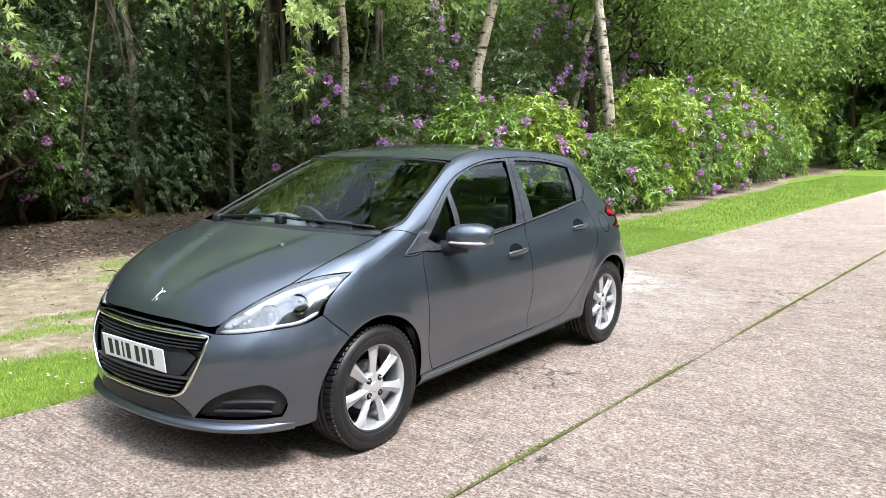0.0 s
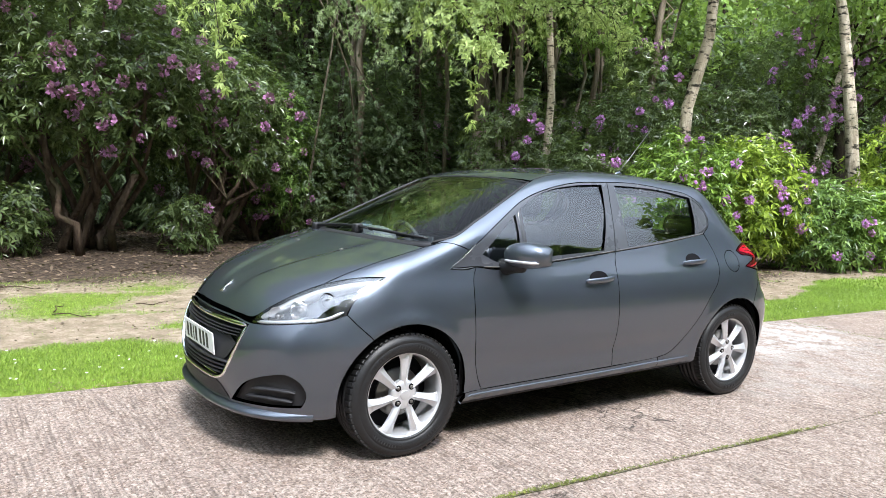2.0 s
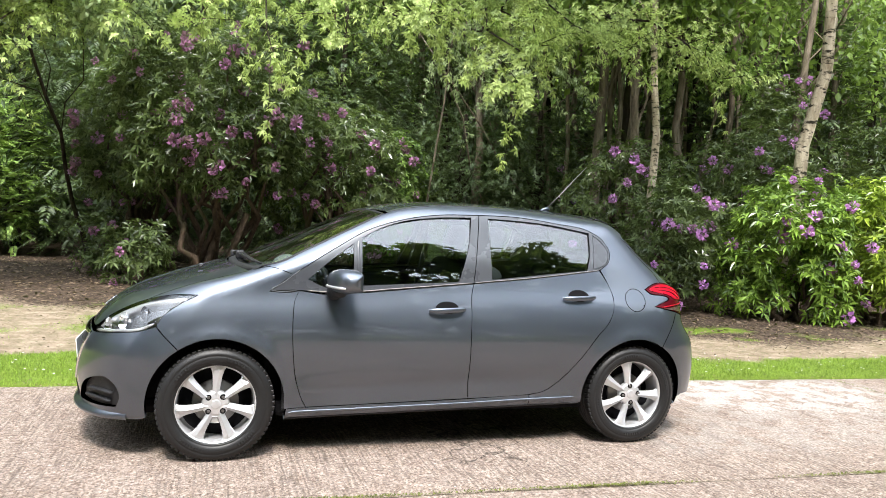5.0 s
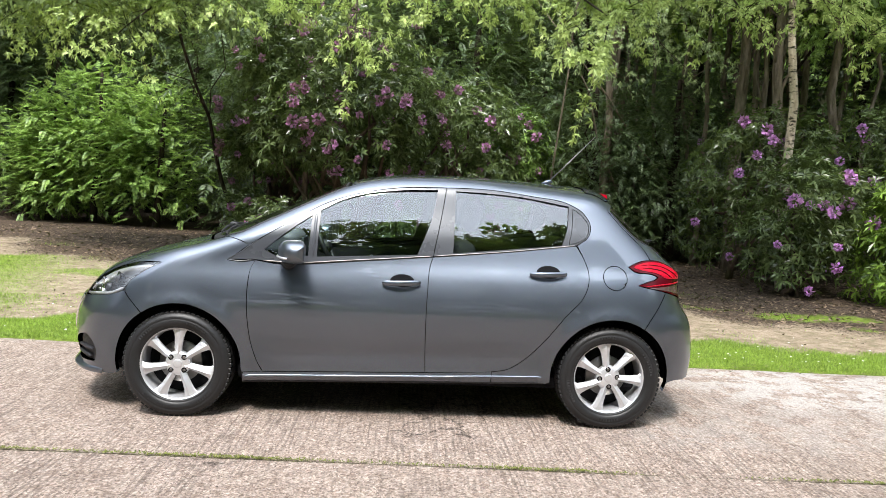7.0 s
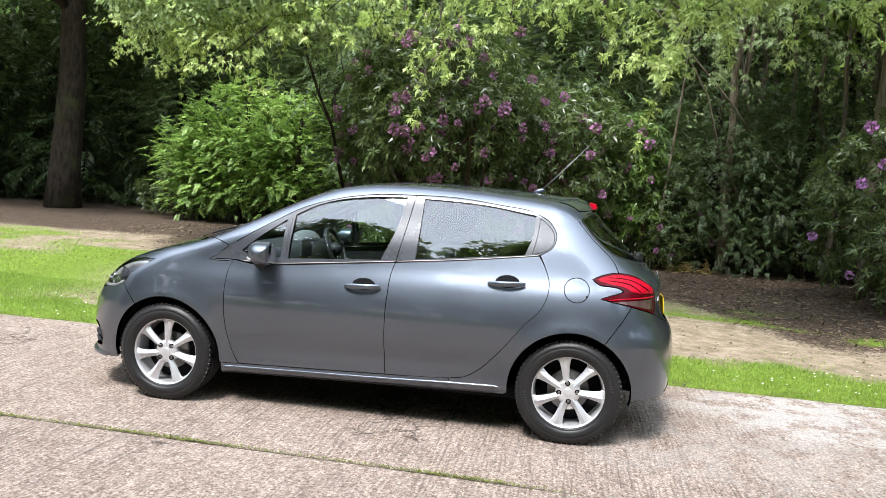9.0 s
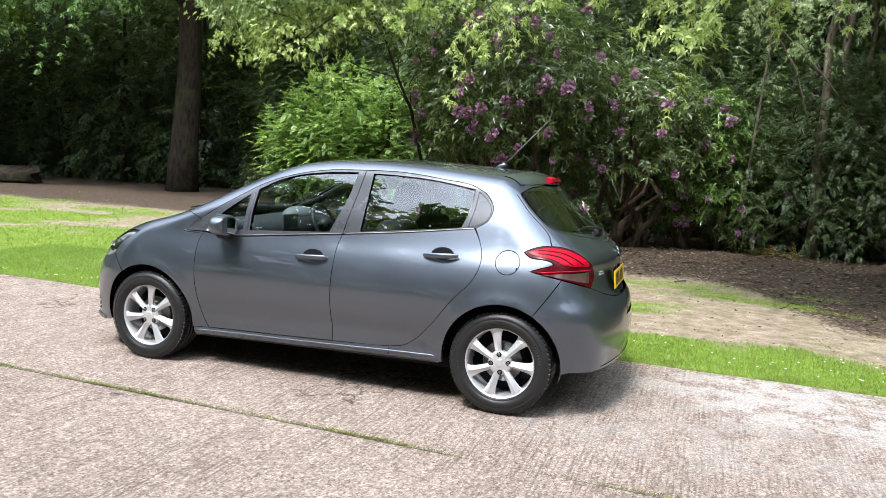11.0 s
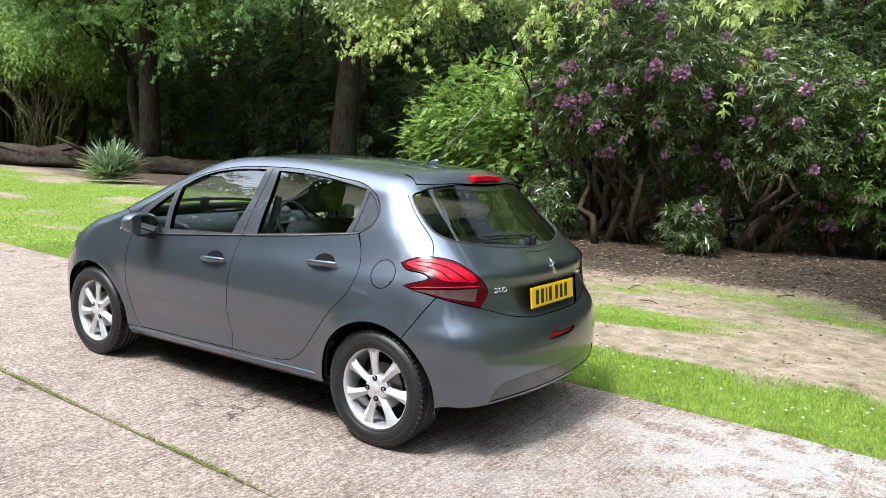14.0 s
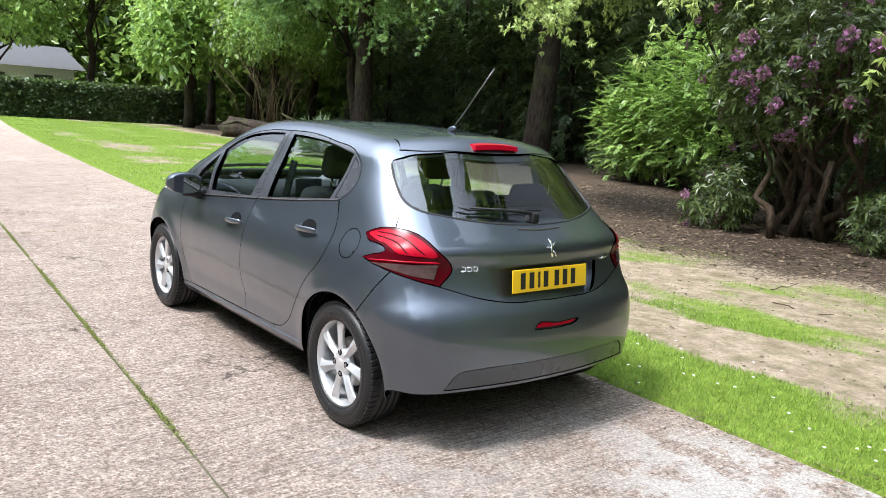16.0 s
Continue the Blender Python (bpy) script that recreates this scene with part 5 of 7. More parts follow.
def build_cabin():
    bm = bmesh.new()
    box(bm, (-.95, -.74, .20), (1.55, .74, .30), 0.03)
    part("cabin_floor", bm, DARK, car)
    bm = bmesh.new()
    box(bm, (-1.02, -.70, .30), (-.98, .70, .95), 0.01)
    box(bm, (-1.88, -.42, .30), (-1.0, .42, .70), 0.06)
    part("bulkhead", bm, DARK, car)
    bm = bmesh.new()
    box(bm, (-1.80, -.52, .18), (1.45, .52, .27), 0.04)
    box(bm, (-.86, -.66, .19), (.86, .66, .24), 0.02)
    box(bm, (1.52, -.62, .33), (1.78, .62, .62), 0.05)
    part("underbody", bm, DARK, car)
    # dashboard with its hood of instruments, and a pale strip
    bm = bmesh.new()
    rows = []
    for y in np.linspace(-.72, .72, 13):
        b = 0.06 * (y / .72) ** 2
        hump = 0.055 * math.exp(-((y - .36) / .13) ** 4)
        rows.append([bm.verts.new(c) for c in ((-1.10 + b, y, .97), (-.92 + b, y, .985 + hump * .4), (-.76 + b * .6, y, .97 + hump), (-.68, y, .94 + hump * .6), (-.66, y, .86), (-.72, y, .70), (-.80, y, .50))])
    for a, b in zip(rows, rows[1:]):
        for j in range(6):
            bm.faces.new((a[j], a[j + 1], b[j + 1], b[j]))
    bmesh.ops.recalc_face_normals(bm, faces=bm.faces)
    part("dashboard", bm, DASH, car, "", True)
    bm = bmesh.new()
    bmesh.ops.create_uvsphere(bm, u_segments=20, v_segments=10, radius=1.0)
    bmesh.ops.transform(bm, matrix=pose(-.80, .36, .985) @ Matrix.Diagonal((.10, .19, .075, 1)), verts=bm.verts)
    part("instrument_hood", bm, PALEDASH, car, "pale hood over the instruments", True)
    bm = bmesh.new()
    box(bm, (-.675, -.10, .90), (-.655, .12, 1.02), 0.008)
    part("touch_screen", bm, GLOSSBLACK, car)
    bm = bmesh.new()
    ring = [(0.165 * math.cos(a), 0.165 * math.sin(a), 0) for a in np.linspace(0, 2 * math.pi, 25)]
    tube(bm, ring, 0.016, 8)
    for a in (math.radians(180), math.radians(0), math.radians(270)):
        tube(bm, [(0.15 * math.cos(a), 0.15 * math.sin(a), 0), (0, 0, -.02)], [.014, .03], 6)
    bmesh.ops.create_uvsphere(bm, u_segments=12, v_segments=8, radius=0.055, matrix=Matrix.Translation((0, 0, -.01)))
    bmesh.ops.transform(bm, matrix=pose(-.55, .36, .93) @ pose(0, 0, 0, 0, 0, 0) @ Matrix.Rotation(radians(65), 4, "Y") @ Matrix.Rotation(radians(90), 4, "Z"), verts=bm.verts)
    part("steering_wheel", bm, BLACK, car, "", True)
    for y in (-.36, .36):
        seat = thing("front_seat", "", "")
        seat.parent = car
        bm = bmesh.new()
        cushion(bm, (-.28, y - .25, .38), (.26, y + .25, .56), 0.07)
        part("seat_base", bm, CLOTH, seat, "", True)
        bm = bmesh.new()
        lean = pose(.22, y, .50, 0, 17, 0)
        cushion(bm, (-.07, -.24, 0), (.09, .24, .60), 0.07, lean)
        for s in (-1, 1):
            cushion(bm, (-.11, s * .20 - .045, .05), (.05, s * .20 + .045, .50), 0.035, lean)
        part("backrest", bm, CLOTH, seat, "", True)
        bm = bmesh.new()
        cushion(bm, (-.055, -.135, .66), (.055, .135, .86), 0.05, lean)
        part("headrest", bm, CLOTH, seat, "", True)
        for s in (-.06, .06):
            bm = bmesh.new()
            tube(bm, [lean @ Vector((0, s, .58)), lean @ Vector((0, s, .70))], 0.007, 8)
            part("headrest_post", bm, CHROME, seat)
    bench = thing("rear_bench", "", "")
    bench.parent = car
    bm = bmesh.new()
    cushion(bm, (.58, -.62, .40), (1.10, .62, .58), 0.07)
    part("seat_base", bm, CLOTH, bench, "", True)
    for lo, hi in ((-.62, .19), (.20, .62)):
        bm = bmesh.new()
        cushion(bm, (-.06, lo, 0), (.10, hi, .56), 0.06, pose(1.06, 0, .52, 0, 20, 0))
        part("backrest", bm, CLOTH, bench, "", True)
    for y in (-.38, 0, .38):
        bm = bmesh.new()
        cushion(bm, (-.05, -.13, .57), (.05, .13, .70 if y else .66), 0.045, pose(1.06, y, .52, 0, 18, 0))
        part("headrest", bm, CLOTH, bench, "", True)
    bm = bmesh.new()
    box(bm, (1.20, -.55, .985), (1.62, .55, 1.0), 0.005)
    part("parcel_shelf", bm, DASH, car)
    bm = bmesh.new()
    box(bm, (-.30, -.10, 1.315), (-.27, .12, 1.385), 0.015, None)
    tube(bm, [(-.28, 0.01, 1.36), (-.33, 0.01, 1.40)], .01, 6)
    part("inside_mirror", bm, BLACK, car, "", True)
    for y in (-.60, .60):
        bm = bmesh.new()
        tube(bm, [(.30, y * 1.02, 1.22), (.24, y * 1.1, .9), (.20, y * 1.16, .5)], [.022, .022, .022], 4)
        part("seat_belt", bm, DASH, car)
    # wheel housings
    for wx in (-AXLE, AXLE):
        for sign in (1, -1):
            bm = bmesh.new()
            rings = []
            for y, r in ((-.800, .361), (-.770, .386), (-.56, .388), (-.55, .36), (-.55, .10)):
                rings.append([bm.verts.new((wx - r * math.cos(a), sign * y, HUB_Z + r * math.sin(a))) for a in np.radians(np.linspace(-4, 184, 26))])
            for a, b in zip(rings, rings[1:]):
                for j in range(25):
                    bm.faces.new((a[j], a[j + 1], b[j + 1], b[j]))
            part("wheel_housing", bm, DARK, car, "", True)
    bm = bmesh.new()
    tube(bm, [(1.00, .30, .24), (1.40, .35, .29), (1.70, .40, .31)], [.03, .06, .025], 10)
    part("exhaust", bm, STEEL, car, "", True)


build_doors()
build_sides()
build_nose()
build_top()
build_tail()
build_mirrors()
build_cabin()
plate("front_number_plate", "front", (0, .508), (.52, .111), WHITEPLATE, -0.10, "white front number plate with dark characters", -0.012, car)
plate("rear_number_plate", "hatch", (0, .786), (.52, .111), YELLOWPLATE, 0.10, "yellow rear number plate with dark characters", 0.002, car)
for wx, turn in ((-AXLE, -1), (AXLE, 39)):
    build_wheel(pose(wx, -HUB_Y, HUB_Z, 0, 0, 0) @ Matrix.Rotation(radians(turn), 4, "Y"), False)
    build_wheel(pose(wx, HUB_Y, HUB_Z, 0, 0, 0) @ Matrix.Rotation(radians(turn + 20), 4, "Y"), True)

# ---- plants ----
# rhododendron greens: shade is in the dark one, sun in the bright one
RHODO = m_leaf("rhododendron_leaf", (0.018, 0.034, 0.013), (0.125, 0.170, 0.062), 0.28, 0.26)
RHODO_BRIGHT = m_leaf("sunlit_rhododendron_leaf", (0.035, 0.085, 0.014), (0.22, 0.35, 0.055), 0.28, 0.25)
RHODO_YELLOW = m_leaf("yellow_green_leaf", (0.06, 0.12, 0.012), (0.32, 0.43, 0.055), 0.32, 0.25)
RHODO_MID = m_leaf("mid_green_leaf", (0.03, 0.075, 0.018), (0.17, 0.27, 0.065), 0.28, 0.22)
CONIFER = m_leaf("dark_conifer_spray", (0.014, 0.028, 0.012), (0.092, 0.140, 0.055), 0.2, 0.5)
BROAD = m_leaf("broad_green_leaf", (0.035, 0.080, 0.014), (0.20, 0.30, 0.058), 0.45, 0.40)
# hanging leaves, their green lightened for the sun that shines through them
LIGHTLEAF = m_leaf("sunlit_hanging_leaf", (0.24, 0.34, 0.09), (0.58, 0.69, 0.26), 0.5, 0.42)
# lit copy of the oaks' leaf: sunlight on the low boughs is in its colour
SUNLIT_OAK = m_leaf("sunlit_oak_leaf", (0.10, 0.21, 0.06), (0.33, 0.52, 0.20), 0.5, 0.42)
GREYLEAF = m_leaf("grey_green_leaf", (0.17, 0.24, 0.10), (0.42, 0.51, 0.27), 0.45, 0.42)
FERNY = m_leaf("bright_feathery_leaf", (0.085, 0.19, 0.04), (0.34, 0.49, 0.13), 0.45, 0.40)
GRASS = m_leaf("grass_blade", (0.085, 0.155, 0.016), (0.28, 0.42, 0.062), 0.35, 0.5)
DEAD = m_leaf("dead_leaf", (0.035, 0.024, 0.016), (0.20, 0.14, 0.095), 0.10, 0.8)
MOSS = m_leaf("moss", (0.075, 0.085, 0.02), (0.22, 0.24, 0.06), 0.2, 0.9)
YUCCA = m_leaf("grey_green_blade", (0.09, 0.15, 0.09), (0.30, 0.38, 0.24), 0.15, 0.45)
PETAL = m_leaf("mauve_petal", (0.36, 0.10, 0.42), (0.72, 0.34, 0.74), 0.35, 0.6)
PETAL_PINK = m_leaf("magenta_petal", (0.15, 0.04, 0.125), (0.44, 0.19, 0.37), 0.35, 0.6)
DAISY = m_plain("white_petal", (0.8, 0.8, 0.78), 0.7)
BARK = m_bark("brown_bark", (0.012, 0.010, 0.008), (0.060, 0.044, 0.033), 11)
PALEBARK = m_bark("pale_brown_bark", (0.07, 0.055, 0.04), (0.27, 0.22, 0.165), 12)
BIRCH = m_bark("birch_bark", (0.20, 0.16, 0.11), (0.62, 0.54, 0.42), 9, 0.35, True)
STEM = m_bark("rhododendron_stem", (0.035, 0.025, 0.018), (0.125, 0.088, 0.062), 16, 0.3)


def unit(v):
    return v / np.maximum(np.linalg.norm(v, axis=-1, keepdims=True), 1e-9)


def leaf_arrays(base, way, up, length, width, sag=0.15):
    """Pointed leaves, each folded along its rib and bent a little downwards."""
    way = unit(way)
    side = unit(np.cross(way, up))
    up = np.cross(side, way)
    L, W = np.asarray(length).reshape(-1, 1), np.asarray(width).reshape(-1, 1)
    mid = base + way * L * 0.52 - up * L * 0.02
    tip = base + way * L - np.array((0, 0, 1)) * L * sag
    v = np.stack([base, mid + side * W / 2 + up * W * 0.12, tip, mid - side * W / 2 + up * W * 0.12], 1).reshape(-1, 3)
    return v, np.arange(len(base) * 4).reshape(-1, 4)


def join(*pairs):
    verts, faces, n = [], [], 0
    for v, f in pairs:
        verts.append(v)
        faces.append(f + n)
        n += len(v)
    return np.concatenate(verts), np.concatenate(faces)


def clumps(centre, radii, count, size, r, low=-0.5, solid=0.25):
    """Centres of leafy clumps over a dome, uneven, with gaps."""
    d = unit(r.normal(size=(count * 3, 3)))
    d = d[d[:, 2] > low][:count]
    n = 0.62 + 0.38 * value_noise(d[:, 0] * 2 + centre[0], d[:, 1] * 2 + d[:, 2] * 1.7 + centre[1], 1.6, 3, 3) * 1.4
    fill = r.random(len(d)) < solid
    n = np.where(fill, n * r.uniform(0.35, 0.9, len(d)), n)
    return np.array(centre) + d * np.array(radii) * n[:, None], d, size * r.uniform(0.65, 1.35, len(d))


def scatter(centres, sizes, per, r):
    """Points over small clumps and the ways out of them."""
    k = len(centres)
    d = unit(r.normal(size=(k, per, 3)) + (0, 0, 0.35))
    rad = sizes[:, None, None] * r.uniform(0.45, 1.05, (k, per, 1))
    p = centres[:, None] + d * rad
    return p.reshape(-1, 3), d.reshape(-1, 3)


def whorled(p, d, r, length, width, n=6):
    """Rosettes of long leaves at shoot tips."""
    k = len(p)
    axis = unit(d + r.normal(size=(k, 3)) * 0.3 + (0, 0, 0.35))
    a = unit(np.cross(axis, unit(r.normal(size=(k, 3)))))
    b = np.cross(axis, a)
    turn = np.linspace(0, 2 * np.pi, n, endpoint=False)[None] + r.uniform(0, 6.3, (k, 1)) + r.normal(size=(k, n)) * 0.2
    out = a[:, None] * np.cos(turn)[..., None] + b[:, None] * np.sin(turn)[..., None]
    way = out + axis[:, None] * r.uniform(0.05, 0.7, (k, n, 1))
    base = np.repeat(p[:, None], n, 1)
    up = np.repeat(axis[:, None], n, 1)
    size = r.uniform(0.7, 1.25, k * n)
    return leaf_arrays(base.reshape(-1, 3), way.reshape(-1, 3), up.reshape(-1, 3), length * size, width * size, 0.22)


def plain_leaves(p, d, r, length, width, hang=0.0):
    k = len(p)
    way = unit(d * 0.5 + r.normal(size=(k, 3)) * 0.7 + (0, 0, -hang))
    up = unit(r.normal(size=(k, 3)) * 0.5 + (0, 0, 1.0) + d * 0.3)
    size = r.uniform(0.65, 1.3, k)
    return leaf_arrays(p, way, up, length * size, width * size, 0.15)


def sprays(p, d, r, length, n=8, leaf=0.10, droop=0.45, broad=0.34):
    """Feathery fronds: leaflets on both sides of a drooping rib."""
    k = len(p)
    way = unit(d * (1, 1, 0.3) + r.normal(size=(k, 3)) * 0.35 + (0, 0, -droop * 0.4))
    side = unit(np.cross(way, np.tile((0, 0, 1.0), (k, 1))))
    up = np.cross(side, way)
    size = length * r.uniform(0.6, 1.3, k)
    t = np.linspace(0.12, 1.0, n)
    base = p[:, None] + way[:, None] * (size[:, None] * t)[..., None] - np.array((0, 0, 1)) * (size[:, None] * t ** 2 * droop)[..., None]
    out = []
    for s in (1, -1):
        w = way[:, None] * 0.75 + s * side[:, None] * 0.8 - np.array((0, 0, 0.15)) + r.normal(size=(k, n, 3)) * 0.10
        ln = leaf * size[:, None] / length * (1.15 - 0.75 * t)[None] * r.uniform(0.8, 1.2, (k, n))
        out.append(leaf_arrays(base.reshape(-1, 3), w.reshape(-1, 3), np.repeat(up[:, None], n, 1).reshape(-1, 3), ln.ravel(), ln.ravel() * broad, 0.2))
    return join(*out)


def crooked(start, end, r, bends=5, wander=0.12):
    """A wandering line from a root to a tip."""
    a, b = Vector(start), Vector(end)
    pts = []
    l = (b - a).length
    for i in range(bends + 1):
        t = i / bends
        off = Vector(r.normal(size=3)) * wander * l * math.sin(math.pi * t) * 0.6
        pts.append(a.lerp(b, t) + off)
    return pts


def flower_mesh(material, r, size=0.075):
    """A round truss of many small ragged petals."""
    d = unit(r.normal(size=(46, 3)) + (0, 0, 0.5))
    p = d * size * 0.55
    v, f = leaf_arrays(p, d + r.normal(size=d.shape) * 0.5, unit(np.cross(d, r.normal(size=d.shape))), size * r.uniform(0.6, 1.0, 46), size * r.uniform(0.55, 0.9, 46), 0.05)
    mesh = raw_mesh("flower_truss", v, f)
    mesh.materials.append(material)
    return mesh


def add_flowers(parent, spots, material, r, size=0.075):
    kinds = [flower_mesh(material, r, size) for _ in range(3)]
    for i, p in enumerate(spots):
        ob = new("flower_truss", kinds[i % 3])
        ob.parent = parent
        ob.matrix_basis = Matrix.LocRotScale(Vector(p), Euler(r.uniform(0, 6, 3)), Vector([r.uniform(0.7, 1.35)] * 3))


def rhododendron(at, radii, height, leaves, seed, material, label, flowers=0, petals=None, stems=7, group="", length=0.12, low=-0.35, clump=0.30, flower_side=(0, -1, 0.1), solid=0.25, lift=0.0):
    """A rhododendron bush: crooked stems, rosettes of leaves in clumps, flower trusses."""
    r = np.random.default_rng(seed)
    bush = thing("rhododendron", label, "shrub", group, at=pose(*at, 0))
    centre = (0, 0, height - radii[2] + lift)
    n = max(8, leaves // 60)
    c, d, s = clumps(centre, radii, n, clump, r, low, solid)
    keep = c[:, 2] > 0.12
    c, d, s = c[keep], d[keep], s[keep]
    p, w = scatter(c, s, max(2, leaves // (6 * len(c))), r)
    keep = p[:, 2] > 0.03
    part("foliage", raw_mesh("foliage", *whorled(p[keep], unit(w[keep] + np.repeat(d, len(p) // len(c), 0)[keep] * 0.6), r, length, length * 0.30)), material, bush)
    for i in range(stems):
        goal = c[r.integers(len(c))]
        bm = bmesh.new()
        root = r.normal(size=2) * 0.22 * min(radii[0], 1.2)
        line = crooked((root[0], root[1], -0.05), tuple(goal * (0.8, 0.8, 0.95)), r, 6, 0.16)
        tube(bm, line, list(np.linspace(0.055, 0.012, len(line)) * min(1.3, 0.5 + height / 4)), 7)
        part("stem", bm, STEM, bush)
    if flowers:
        score = d @ unit(np.array(flower_side)) + r.random(len(d)) * 0.9
        pick = np.argsort(-score)[:flowers * 2]
        pick = r.choice(pick, min(flowers, len(pick)), replace=False)
        add_flowers(bush, c[pick] + unit(d[pick]) * s[pick][:, None] * 0.95, petals, r)
    return bush


def leafy_tree(name, at, trunk, lean, height, crown, leaves, seed, bark, material, label, category="tree", kind="plain", size=(0.10, 0.055), clump=0.5, branches=8, low=-0.6, group="", bare=0.45, solid=0.35, droop=0.28, broad=0.34):
    """A tree: a tapered trunk, limbs that fork off it, and a ragged crown of leaves in clumps. crown: middle and radii."""
    r = np.random.default_rng(seed)
    tree = thing(name, label, category, group, at=pose(*at, 0))
    top = Vector((lean[0], lean[1], height))
    line = crooked((0, 0, -0.1), top, r, 9, 0.012)
    bm = bmesh.new()
    flare = [1.35, 1.08] + [1 - 0.085 * i for i in range(len(line) - 2)]
    tube(bm, line, [trunk / 2 * f for f in flare], 12)
    part("trunk", bm, bark, tree)
    if leaves:
        middle, radii = crown
        c, d, s = clumps(middle, radii, max(10, leaves // 70), clump, r, low, solid)
        for i in range(branches):
            goal = c[r.integers(len(c))]
            f = r.uniform(bare, 0.95)
            j = int(f * (len(line) - 1))
            bm = bmesh.new()
            limb = crooked(line[j], tuple(goal), r, 6, 0.10)
            tube(bm, limb, list(np.linspace(trunk * 0.20 * (1.2 - f), 0.008, len(limb))), 6)
            part("limb", bm, bark, tree)
        if kind == "spray":
            p, w = scatter(c, s, max(2, leaves // (16 * len(c))), r)
            arrays = sprays(p, unit(w + np.repeat(d, len(p) // len(c), 0)), r, size[0] * 3.2, 8, size[0], droop, broad)
        else:
            p, w = scatter(c, s, max(2, leaves // len(c)), r)
            arrays = plain_leaves(p, w, r, size[0], size[1], 0.35)
        part("crown", raw_mesh("crown", *arrays), material, tree)
    return tree


def hanging_branch(at, ends, leaves, seed, label, material=None, size=(0.068, 0.036), spread=0.45):
    """Long drooping branches that hang in front of the wood, by default in the pale sunlit leaf."""
    r = np.random.default_rng(seed)
    tree = thing("overhanging_branches", label, "tree branch", "overhanging branches", at=pose(*at, 0))
    pts, ways = [], []
    for end in ends:
        goal = Vector(end) - Vector(at)
        line = crooked((0, 0, 0), tuple(goal), r, 7, 0.07)
        for i in range(1, 7):
            line[i].z += 0.35 * math.sin(math.pi * i / 7)
        bm = bmesh.new()
        tube(bm, line, list(np.linspace(0.035, 0.006, 8)), 6)
        part("bough", bm, BARK, tree)
        for j in range(2, 8):
            for _ in range(5):
                tip = line[j] + Vector(r.normal(size=3)) * spread + Vector((0, -0.15, -0.05))
                k = max(2, int(leaves * 1.6) // (len(ends) * 30) // 8)
                t = ((np.arange(k) + r.random(k)) / k)[:, None] ** 0.7
                a = np.array(line[j]) * (1 - t) + np.array(tip) * t + r.normal(size=(k, 3)) * 0.05 - np.array((0, 0, 0.10)) * t * t
                pts.append(a)
                ways.append(np.tile(np.array(tip - line[j]), (k, 1)))
                twig = bmesh.new()
                tube(twig, [line[j], line[j].lerp(tip, 0.5), tip - Vector((0, 0, 0.10))], [0.006, 0.004, 0.002], 4)
                part("twig", twig, BARK, tree)
    p, w = np.concatenate(pts), unit(np.concatenate(ways))
    part("leaves", raw_mesh("leaves", *whorled(p, w, r, size[0] * 1.1, size[1] * 0.72, 8)), material or LIGHTLEAF, tree)


def ground_z(x, y):
    return float(rise(np.array([x]), np.array([y]))[0])


